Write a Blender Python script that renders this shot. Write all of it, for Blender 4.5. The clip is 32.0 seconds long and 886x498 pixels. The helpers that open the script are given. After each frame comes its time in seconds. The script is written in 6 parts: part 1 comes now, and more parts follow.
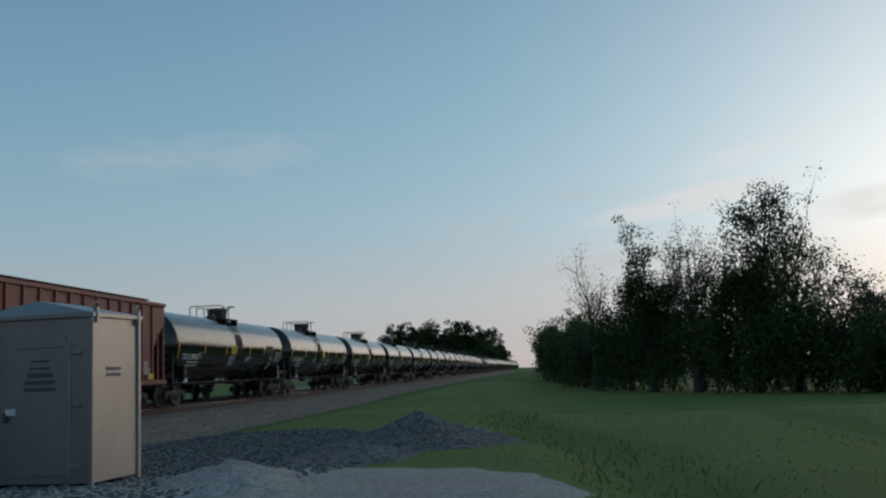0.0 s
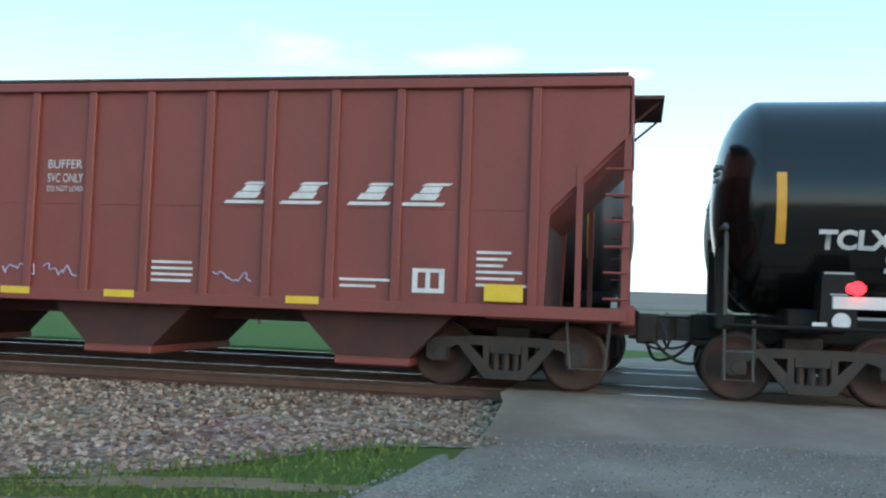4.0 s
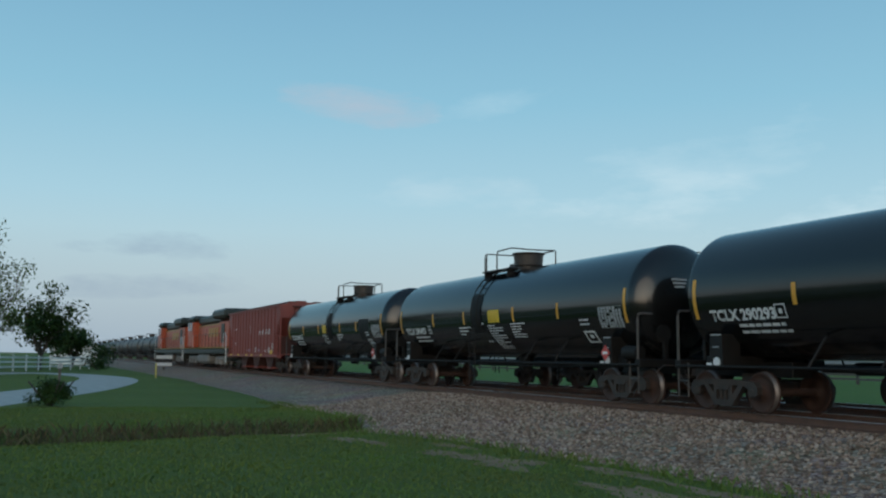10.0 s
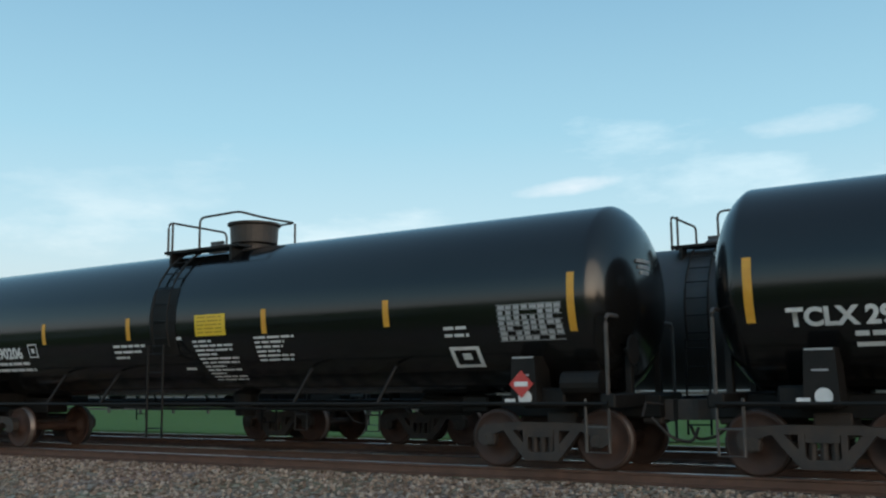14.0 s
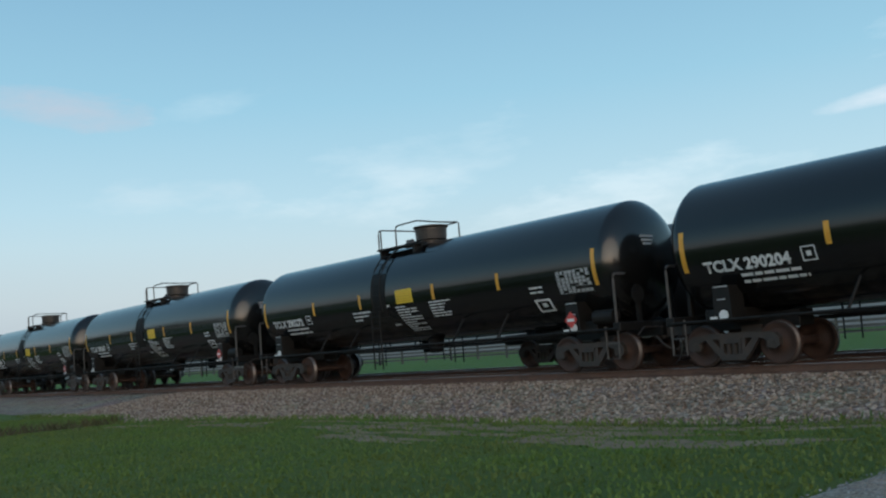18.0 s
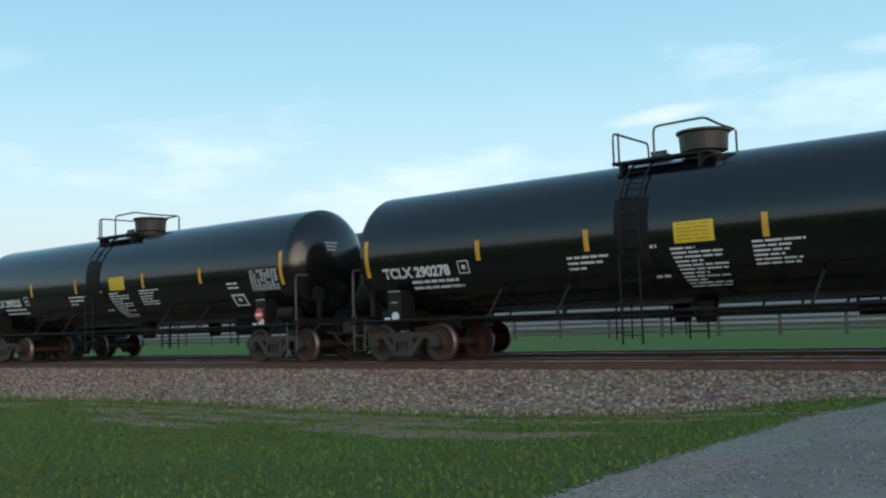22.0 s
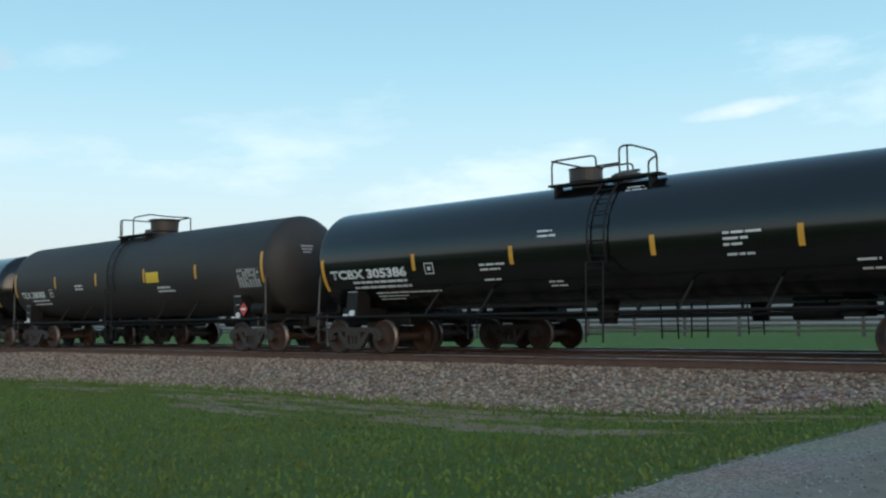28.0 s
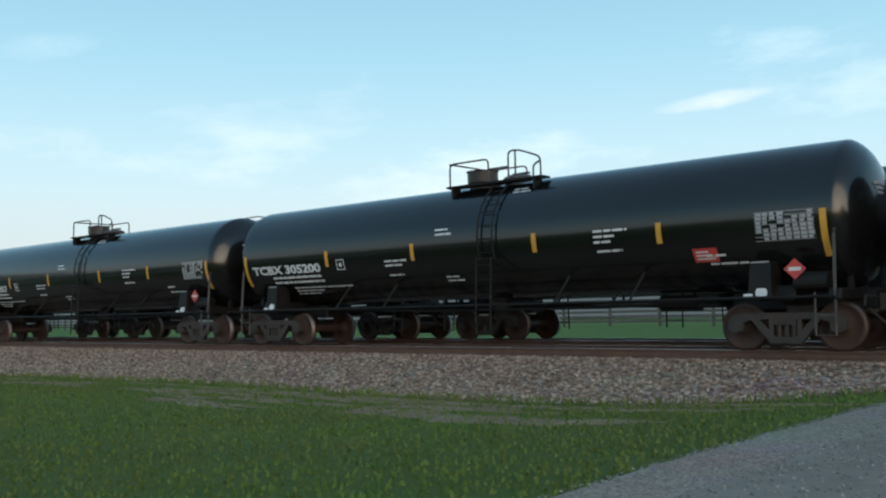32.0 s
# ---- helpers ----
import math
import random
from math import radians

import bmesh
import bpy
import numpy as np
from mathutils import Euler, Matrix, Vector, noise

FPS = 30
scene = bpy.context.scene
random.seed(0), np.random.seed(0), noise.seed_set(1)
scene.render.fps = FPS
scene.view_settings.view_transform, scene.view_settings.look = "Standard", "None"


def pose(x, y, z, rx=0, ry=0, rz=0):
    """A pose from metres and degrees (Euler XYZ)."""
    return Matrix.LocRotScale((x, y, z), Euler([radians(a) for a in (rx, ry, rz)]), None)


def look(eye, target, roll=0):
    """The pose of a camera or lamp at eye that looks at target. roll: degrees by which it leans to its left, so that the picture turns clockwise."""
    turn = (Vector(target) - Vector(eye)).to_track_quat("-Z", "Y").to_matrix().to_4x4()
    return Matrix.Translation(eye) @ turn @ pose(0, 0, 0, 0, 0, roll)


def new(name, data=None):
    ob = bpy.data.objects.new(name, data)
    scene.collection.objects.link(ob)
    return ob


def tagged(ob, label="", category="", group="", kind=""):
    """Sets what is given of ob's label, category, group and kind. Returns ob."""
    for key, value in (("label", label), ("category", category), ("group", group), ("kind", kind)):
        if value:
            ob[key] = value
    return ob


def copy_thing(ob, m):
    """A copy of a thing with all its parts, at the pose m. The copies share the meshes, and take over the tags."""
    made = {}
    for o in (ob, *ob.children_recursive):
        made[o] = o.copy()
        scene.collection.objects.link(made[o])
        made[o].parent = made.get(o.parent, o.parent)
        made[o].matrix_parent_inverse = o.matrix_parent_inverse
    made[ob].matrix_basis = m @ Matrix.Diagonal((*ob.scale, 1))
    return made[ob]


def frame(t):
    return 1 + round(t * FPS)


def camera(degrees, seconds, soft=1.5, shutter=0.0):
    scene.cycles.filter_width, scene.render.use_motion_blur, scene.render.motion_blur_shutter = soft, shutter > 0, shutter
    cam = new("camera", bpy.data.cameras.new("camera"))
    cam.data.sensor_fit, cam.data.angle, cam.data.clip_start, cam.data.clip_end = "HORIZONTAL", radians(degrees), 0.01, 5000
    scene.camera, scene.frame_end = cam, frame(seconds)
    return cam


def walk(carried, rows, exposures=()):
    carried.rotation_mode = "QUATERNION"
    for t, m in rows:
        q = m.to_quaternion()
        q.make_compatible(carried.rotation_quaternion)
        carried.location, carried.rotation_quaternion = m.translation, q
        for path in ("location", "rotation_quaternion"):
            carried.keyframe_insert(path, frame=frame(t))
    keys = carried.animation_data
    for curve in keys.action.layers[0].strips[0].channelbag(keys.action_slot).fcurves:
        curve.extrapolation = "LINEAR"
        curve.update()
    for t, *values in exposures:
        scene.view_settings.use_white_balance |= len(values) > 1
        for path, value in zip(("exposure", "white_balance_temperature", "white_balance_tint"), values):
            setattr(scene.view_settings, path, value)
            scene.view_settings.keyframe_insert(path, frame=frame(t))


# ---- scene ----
# ---------- camera ----------
LENS = 50.0
cam = camera(LENS, 32.0, soft=2.2)
# seconds, x, y, z, heading, pitch, roll
PATH = (
    (0.0, 4.426, -16.247, 1.062, -84.015, 7.278, 2.318),
    (0.5, 4.512, -16.293, 1.153, -80.493, 7.484, 0.948),
    (1.0, 4.498, -16.331, 1.148, -79.156, 7.019, 1.112),
    (1.5, 4.375, -16.364, 1.153, -79.432, 6.250, 0.921),
    (2.0, 4.505, -16.221, 1.110, -69.527, 5.009, 1.088),
    (2.5, 3.526, -15.464, 1.103, -58.277, 6.088, 0.052),
    (2.7, 3.285, -15.141, 1.090, -49.404, 7.156, 2.230),
    (2.8, 3.178, -14.904, 1.101, -44.335, 6.694, 1.552),
    (3.0, 2.841, -14.469, 1.120, -33.531, 5.602, 0.907),
    (3.3, 2.427, -14.230, 1.116, -14.773, 6.049, 0.503),
    (3.5, 2.108, -13.921, 1.113, -5.873, 6.000, -0.060),
    (4.0, 0.821, -13.742, 1.156, 11.586, 3.114, -2.041),
    (4.2, 0.434, -13.736, 1.172, 16.193, 4.145, -0.727),
    (4.5, -0.101, -13.766, 1.192, 22.828, 3.191, 1.017),
    (6.5, -2.149, -14.889, 1.220, 56.569, 2.325, -3.242),
    (7.0, -2.324, -14.686, 1.229, 55.046, 2.545, -1.697),
    (7.5, -2.678, -14.543, 1.210, 60.221, 3.164, -0.542),
    (8.0, -2.676, -14.493, 1.262, 62.291, 3.451, -2.228),
    (8.5, -3.003, -14.749, 1.195, 70.169, 2.823, -1.225),
    (9.0, -3.179, -14.872, 1.203, 65.158, 3.753, -0.096),
    (9.5, -3.480, -15.052, 1.154, 65.339, 4.092, 0.867),
    (10.0, -3.639, -15.122, 1.143, 66.465, 6.434, -0.568),
    (10.5, -3.517, -15.335, 1.163, 65.209, 6.170, -1.234),
    (11.0, -3.676, -14.880, 1.177, 57.714, 4.970, 2.186),
    (11.5, -4.274, -14.876, 1.240, 57.477, 4.556, 0.228),
    (12.0, -4.094, -14.873, 1.186, 55.214, 5.832, -0.334),
    (12.5, -3.701, -14.612, 1.200, 52.182, 8.266, -1.144),
    (13.0, -4.020, -14.840, 1.255, 43.547, 8.682, 2.596),
    (13.5, -3.419, -14.424, 1.195, 35.330, 9.070, 1.539),
    (14.0, -3.339, -14.100, 1.245, 32.356, 8.244, 0.650),
    (14.5, -3.114, -14.443, 1.202, 35.368, 8.096, 0.878),
    (16.5, 1.933, -17.951, 0.865, 53.083, 3.364, 2.520),
    (17.0, 2.149, -18.085, 0.864, 51.947, 5.743, 3.064),
    (17.5, 2.184, -18.257, 0.865, 49.499, 5.570, 3.408),
    (18.0, 2.181, -18.257, 0.865, 50.573, 5.905, 4.418),
    (18.5, 2.178, -18.260, 0.865, 50.149, 5.199, 4.230),
    (19.0, 2.178, -18.260, 0.865, 47.850, 5.152, 3.450),
    (19.5, 2.112, -18.287, 0.864, 43.317, 6.208, 1.943),
    (20.0, 2.178, -18.260, 0.865, 35.759, 6.250, 0.200),
    (20.5, 2.089, -18.287, 0.863, 33.877, 5.853, 0.938),
    (21.0, 2.164, -18.266, 0.865, 33.176, 5.389, 2.991),
    (21.5, 2.185, -18.274, 0.865, 37.014, 4.273, 2.734),
    (22.0, 2.142, -18.235, 0.863, 37.976, 4.522, 1.928),
    (22.5, 2.149, -18.255, 0.865, 39.060, 4.432, 2.306),
    (23.0, 2.187, -18.257, 0.865, 41.981, 4.284, 1.997),
    (23.5, 2.193, -18.253, 0.865, 43.863, 4.124, 2.603),
    (24.0, 2.191, -18.251, 0.865, 42.612, 4.378, 2.906),
    (24.5, 2.180, -18.258, 0.865, 41.923, 4.220, 2.283),
    (26.5, 2.188, -18.273, 0.865, 43.316, 3.832, -0.573),
    (27.0, 2.257, -18.274, 0.864, 43.389, 4.038, 0.089),
    (27.5, 2.161, -18.244, 0.865, 42.640, 4.239, 0.447),
    (28.0, 2.181, -18.249, 0.865, 42.350, 4.267, 0.871),
    (28.5, 2.077, -18.241, 0.866, 42.314, 4.225, 0.744),
    (29.0, 2.100, -18.248, 0.865, 41.517, 4.268, 0.907),
    (29.5, 2.189, -18.254, 0.865, 41.513, 4.131, 0.701),
    (30.0, 2.189, -18.255, 0.863, 41.574, 4.151, 1.031),
    (30.5, 2.217, -18.244, 0.865, 42.792, 3.876, 1.090),
    (31.0, 2.211, -18.246, 0.865, 43.371, 3.812, 1.594),
    (31.5, 2.190, -18.253, 0.865, 41.687, 3.609, 1.660),
    (32.0, 2.181, -18.258, 0.865, 40.932, 3.731, 1.241),
)
# seconds, stops, kelvin, tint
EXPOSURES = ((0.0, -0.4, 6250, 10), (2.0, -0.45, 6250, 10), (2.5, 0.0, 6250, 10), (3.0, 0.4, 6250, 10), (3.4, 1.0, 6450, 9), (4.0, 1.45, 6500, 9), (4.5, 1.3, 6450, 8),
             (6.5, 0.75, 6150, 0), (7.0, 0.7, 6150, 0), (8.0, 0.6, 6150, 1), (9.0, 0.45, 6150, 2), (10.0, 0.2, 6200, 4), (11.0, 0.25, 6450, 9), (13.0, 0.35, 6550, 9), (14.0, 0.55, 6700, 9), (17.0, 0.4, 6450, 9), (18.5, 0.42, 6500, 9), (20.0, 0.50, 6620, 9), (20.5, 0.7, 6650, 9),
             (28.0, 0.7, 6700, 9), (32.0, 0.7, 6700, 9))
walk(cam, [(t, pose(x, y, z, 90 + p, r, h)) for t, x, y, z, h, p, r in PATH], EXPOSURES)

# ---------- sky and sun ----------
world = bpy.data.worlds.new("evening_sky")
scene.world = world
world.use_nodes = True
wt = world.node_tree
bg = wt.nodes["Background"]
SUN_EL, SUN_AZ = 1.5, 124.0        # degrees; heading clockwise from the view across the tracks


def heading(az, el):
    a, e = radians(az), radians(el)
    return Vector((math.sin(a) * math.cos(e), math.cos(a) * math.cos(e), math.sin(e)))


def wmath(op, a, b=0.0, c=0.0):
    n = wt.nodes.new("ShaderNodeMath")
    n.operation = op
    for s, v in zip(n.inputs, (a, b, c)):
        if isinstance(v, (int, float)):
            s.default_value = v
        else:
            wt.links.new(v, s)
    return n.outputs[0]


def wdot(v):
    n = wt.nodes.new("ShaderNodeVectorMath")
    n.operation = "DOT_PRODUCT"
    wt.links.new(sky_dir, n.inputs[0])
    n.inputs[1].default_value = v
    return n.outputs["Value"]


def wmix(fac, a, b, mode="MIX"):
    m = wt.nodes.new("ShaderNodeMix")
    m.data_type, m.blend_type, m.clamp_factor = "RGBA", mode, True
    for s, v in ((m.inputs[0], fac), (m.inputs[6], a), (m.inputs[7], b)):
        if isinstance(v, (int, float)):
            s.default_value = v
        elif isinstance(v, tuple):
            s.default_value = (*v, 1)
        else:
            wt.links.new(v, s)
    return m.outputs[2]


sky_dir = wt.nodes.new("ShaderNodeTexCoord").outputs["Generated"]
sky = wt.nodes.new("ShaderNodeTexSky")
sky.sky_type = "NISHITA"
sky.sun_disc = False
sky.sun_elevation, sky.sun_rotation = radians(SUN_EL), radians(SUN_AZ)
sky.altitude, sky.air_density, sky.dust_density, sky.ozone_density = 200, 1.0, 0.6, 2.0
nishita = wmix(1.0, sky.outputs["Color"], (0.10, 0.10, 0.10), "MULTIPLY")
# clear evening air: pale haze low down, blue above
up = wdot((0, 0, 1))
ramp = wt.nodes.new("ShaderNodeValToRGB")
stops = ((0.0, (0.53, 0.57, 0.60)), (0.07, (0.55, 0.65, 0.69)), (0.16, (0.43, 0.63, 0.74)), (0.26, (0.30, 0.54, 0.69)), (0.45, (0.17, 0.36, 0.54)), (1.0, (0.13, 0.24, 0.38)))
el = ramp.color_ramp.elements
while len(el) < len(stops):
    el.new(0.5)
for e_, (p_, c_) in zip(el, stops):
    e_.position, e_.color = p_, (*c_, 1)
wt.links.new(up, ramp.inputs["Fac"])
air = wmix(0.82, nishita, ramp.outputs["Color"])
# warm glow round the low sun
sd = heading(SUN_AZ, SUN_EL)
near_sun = wmath("POWER", wmath("MAXIMUM", wdot(sd), 0.0), 15.0)
air = wmix(near_sun, air, (1.25, 0.95, 0.68), "ADD")
# paler air over the sunset side, pink haze along its horizon
east = wmath("MAXIMUM", wdot(heading(108, 6)), 0.0)
air = wmix(wmath("MULTIPLY", wmath("POWER", east, 6.0), 0.62), air, (0.26, 0.28, 0.27), "ADD")
blush = wmath("MAXIMUM", wmath("SUBTRACT", 1.0, wmath("MULTIPLY", wmath("ABSOLUTE", up), 7.0)), 0.0)
air = wmix(wmath("MULTIPLY", wmath("MULTIPLY", wmath("POWER", east, 3.0), blush), 0.6), air, (0.80, 0.62, 0.55))
# grey-lavender bank low over the western horizon
west = wmath("POWER", wmath("MAXIMUM", wdot(heading(-90, 0)), 0.0), 6.0)
low = wmath("MAXIMUM", wmath("SUBTRACT", 1.0, wmath("MULTIPLY", wmath("ABSOLUTE", up), 8.0)), 0.0)
air = wmix(wmath("MULTIPLY", wmath("MULTIPLY", west, low), 0.8), air, (0.30, 0.37, 0.45))
wn = wt.nodes.new("ShaderNodeTexNoise")
wn.inputs["Scale"].default_value, wn.inputs["Detail"].default_value, wn.inputs["Roughness"].default_value = 9.0, 6.0, 0.62
mp = wt.nodes.new("ShaderNodeMapping")
mp.inputs["Scale"].default_value = (1.0, 1.0, 3.2)
wt.links.new(sky_dir, mp.inputs["Vector"])
wt.links.new(mp.outputs["Vector"], wn.inputs["Vector"])
rough_noise = wmath("SUBTRACT", wn.outputs["Fac"], 0.5)


def cloud(az, el, wide, tall, colour, strength, wild=1.6, tilt=0.0):
    """A torn patch of cloud: heading and height in degrees, half sizes in degrees."""
    c = heading(az, el)
    r0 = Vector((c.y, -c.x, 0)).normalized()
    u0 = r0.cross(c)
    t_ = radians(tilt)
    r1, u1 = r0 * math.cos(t_) + u0 * math.sin(t_), u0 * math.cos(t_) - r0 * math.sin(t_)
    a = wmath("MULTIPLY", wdot(r1), 1 / math.sin(radians(wide)))
    b = wmath("MULTIPLY", wdot(u1), 1 / math.sin(radians(tall)))
    d = wmath("ADD", wmath("MULTIPLY", a, a), wmath("MULTIPLY", b, b))
    inside = wmath("GREATER_THAN", wdot(c), 0.5)
    m = wmath("MULTIPLY", wmath("ADD", wmath("SUBTRACT", 1.0, d), wmath("MULTIPLY", rough_noise, wild * 3)), 0.6)
    m = wmath("MULTIPLY", wmath("MULTIPLY", wmath("MINIMUM", wmath("MAXIMUM", m, 0.0), 1.0), inside), strength)
    return wmix(m, air, colour)


for spec in ((-72.0, 15.0, 4.6, 1.25, (0.40, 0.46, 0.54), 1.0, 1.3, -6), (-84, 6.2, 4.5, 0.8, (0.25, 0.32, 0.42), 0.6, 1.6, 0), (-84, 3.9, 6.0, 0.7, (0.27, 0.33, 0.42), 0.6, 1.6, 3),
             (-52, 10.9, 8.0, 2.2, (0.66, 0.74, 0.78), 0.22, 2.0, 12), (-56, 9.0, 7.0, 1.6, (0.66, 0.73, 0.76), 0.22, 2.0, 5), (-24.6, 11.8, 3.0, 0.55, (0.80, 0.78, 0.81), 0.5, 1.3, 6),
             (-65, 9.8, 5.0, 1.2, (0.62, 0.68, 0.72), 0.25, 2.0, 0), (-40, 8.0, 9.0, 2.2, (0.68, 0.76, 0.80), 0.4, 2.0, 8), (-62, 15.5, 4.0, 0.9, (0.6, 0.7, 0.75), 0.2, 2.0, 15),
             (-11, 14.4, 4.2, 0.8, (0.80, 0.82, 0.84), 0.35, 1.3, 4), (-3, 13.6, 3.2, 0.6, (0.80, 0.82, 0.82), 0.35, 1.3, 0), (-14, 12.0, 9.0, 2.6, (0.62, 0.74, 0.80), 0.35, 2.2, -14),
             (69, 13.0, 8.0, 1.6, (0.60, 0.66, 0.70), 0.35, 2.2, 10), (100, 9.4, 7.0, 0.8, (1.02, 0.94, 0.86), 0.6, 1.6, 9), (104, 12.0, 6.0, 0.7, (1.0, 0.95, 0.9), 0.5, 1.6, 12),
             (111, 8.6, 7.0, 1.2, (0.95, 0.90, 0.84), 0.6, 1.8, 10), (93, 5.8, 8.0, 0.7, (0.74, 0.66, 0.62), 0.4, 1.8, 6), (88, 9.0, 9.0, 1.2, (0.62, 0.68, 0.70), 0.35, 2.0, 12)):
    air = cloud(*spec)
wt.links.new(air, bg.inputs["Color"])
bg.inputs["Strength"].default_value = 1.0
sun_data = bpy.data.lights.new("sun", "SUN")
sun_data.energy, sun_data.angle, sun_data.color = 0.62, radians(56), (1.0, 0.76, 0.54)
sun = new("sun", sun_data)
sun.matrix_basis = look((0, 0, 40), Vector((0, 0, 40)) - 40 * heading(SUN_AZ, SUN_EL + 6))

# ---------- materials ----------
def nodes_of(name):
    m = bpy.data.materials.new(name)
    m.use_nodes = True
    nt = m.node_tree
    return m, nt, nt.nodes["Principled BSDF"]


def link(nt, a, b):
    nt.links.new(a, b)


def noise_node(nt, scale, detail=4.0, rough=0.55, coords="Object", stretch=None):
    tc = nt.nodes.new("ShaderNodeTexCoord")
    n = nt.nodes.new("ShaderNodeTexNoise")
    n.inputs["Scale"].default_value, n.inputs["Detail"].default_value = scale, detail
    n.inputs["Roughness"].default_value = rough
    src = tc.outputs[coords]
    if stretch:
        mp = nt.nodes.new("ShaderNodeMapping")
        mp.inputs["Scale"].default_value = stretch
        link(nt, src, mp.inputs["Vector"])
        src = mp.outputs["Vector"]
    link(nt, src, n.inputs["Vector"])
    return n


def ramp_node(nt, fac, stops):
    r = nt.nodes.new("ShaderNodeValToRGB")
    el = r.color_ramp.elements
    while len(el) < len(stops):
        el.new(0.5)
    for e, (pos, col) in zip(el, stops):
        e.position, e.color = pos, (*col, 1)
    link(nt, fac, r.inputs["Fac"])
    return r


def mix_node(nt, fac, a, b, mode="MIX"):
    m = nt.nodes.new("ShaderNodeMix")
    m.data_type, m.blend_type = "RGBA", mode
    for sock, v in ((m.inputs[0], fac), (m.inputs[6], a), (m.inputs[7], b)):
        if hasattr(v, "is_linked"):
            link(nt, v, sock)
        elif isinstance(v, (int, float)):
            sock.default_value = v
        else:
            sock.default_value = (*v, 1)
    return m.outputs[2]


def surface(name, lo, hi, rough=0.6, metal=0.0, scale=3.0, fine=60.0, bump=0.15, bump_dist=0.01, spread=0.15,
            dirt=None, dirt_amount=0.35, coords="Object", random_tint=0.0, stretch=None, specular=0.5):
    """A worn surface: two scales of colour variation, patchy gloss and a fine relief."""
    m, nt, b = nodes_of(name)
    big = noise_node(nt, scale, 5, 0.6, coords, stretch)
    small = noise_node(nt, fine, 3, 0.6, coords, stretch)
    r = ramp_node(nt, big.outputs["Fac"], ((0.3, lo), (0.7, hi)))
    col = mix_node(nt, 0.25, r.outputs["Color"], small.outputs["Color"], "SOFT_LIGHT")
    if dirt:
        d = noise_node(nt, scale * 0.45, 6, 0.7, coords, stretch)
        f = ramp_node(nt, d.outputs["Fac"], ((0.45, (0, 0, 0)), (0.75, (dirt_amount,) * 3)))
        col = mix_node(nt, f.outputs["Color"], col, dirt)
    if random_tint:
        info = nt.nodes.new("ShaderNodeObjectInfo")
        hs = nt.nodes.new("ShaderNodeHueSaturation")
        mr = nt.nodes.new("ShaderNodeMapRange")
        mr.inputs["To Min"].default_value, mr.inputs["To Max"].default_value = 1 - random_tint, 1 + random_tint
        link(nt, info.outputs["Random"], mr.inputs["Value"])
        link(nt, mr.outputs["Result"], hs.inputs["Value"])
        link(nt, col, hs.inputs["Color"])
        col = hs.outputs["Color"]
    link(nt, col, b.inputs["Base Color"])
    rr = nt.nodes.new("ShaderNodeMapRange")
    rr.inputs["To Min"].default_value = max(0.02, rough - spread)
    rr.inputs["To Max"].default_value = min(1, rough + spread)
    link(nt, big.outputs["Fac"], rr.inputs["Value"])
    link(nt, rr.outputs["Result"], b.inputs["Roughness"])
    b.inputs["Metallic"].default_value = metal
    b.inputs["Specular IOR Level"].default_value = specular
    if bump:
        bp = nt.nodes.new("ShaderNodeBump")
        bp.inputs["Strength"].default_value, bp.inputs["Distance"].default_value = bump, bump_dist
        link(nt, small.outputs["Fac"], bp.inputs["Height"])
        link(nt, bp.outputs["Normal"], b.inputs["Normal"])
    return m


def glow(name, colour, strength):
    m, nt, b = nodes_of(name)
    b.inputs["Base Color"].default_value = (*[c * 0.4 for c in colour], 1)
    b.inputs["Emission Color"].default_value = (*colour, 1)
    b.inputs["Emission Strength"].default_value = strength
    return m


def plain(name, colour, rough=0.5, metal=0.0):
    m, nt, b = nodes_of(name)
    b.inputs["Base Color"].default_value = (*colour, 1)
    b.inputs["Roughness"].default_value, b.inputs["Metallic"].default_value = rough, metal
    return m


TANK_BLACK = surface("tank_black", (0.004, 0.0042, 0.0045), (0.009, 0.009, 0.009), 0.16, scale=0.7, fine=25, bump=0.012,
                     spread=0.05, dirt=(0.025, 0.022, 0.02), dirt_amount=0.2, stretch=(0.35, 1, 1), specular=0.65)
TANK_GREY = surface("tank_weathered", (0.030, 0.032, 0.034), (0.055, 0.055, 0.055), 0.5, scale=0.7, fine=25, bump=0.03,
                    dirt=(0.09, 0.08, 0.07), dirt_amount=0.4, stretch=(0.35, 1, 1))
TANK_MATT = surface("tank_matt_brown", (0.022, 0.020, 0.019), (0.038, 0.034, 0.031), 0.62, scale=0.8, fine=25, bump=0.04,
                    dirt=(0.08, 0.06, 0.05), dirt_amount=0.4, stretch=(0.35, 1, 1))
FRAME_BLACK = surface("frame_black", (0.006, 0.006, 0.006), (0.014, 0.013, 0.012), 0.6, scale=2.0, dirt=(0.04, 0.028, 0.022), specular=0.25)
TRUCK_STEEL = surface("truck_steel", (0.027, 0.022, 0.020), (0.052, 0.043, 0.037), 0.65, scale=3, fine=40, bump=0.3,
                      dirt=(0.10, 0.055, 0.035), dirt_amount=0.6)
WHEEL_RUST = surface("wheel_rust", (0.040, 0.019, 0.013), (0.070, 0.035, 0.024), 0.7, scale=4, fine=50, bump=0.2,
                     dirt=(0.03, 0.025, 0.022))
WHEEL_TREAD = plain("wheel_tread", (0.20, 0.17, 0.155), 0.45, 0.7)
STRIPE = surface("reflective_amber", (0.62, 0.30, 0.035), (0.72, 0.37, 0.05), 0.4, scale=6, bump=0.02)
YELLOW = surface("placard_yellow", (0.72, 0.48, 0.03), (0.80, 0.55, 0.05), 0.45, scale=8, bump=0.02)
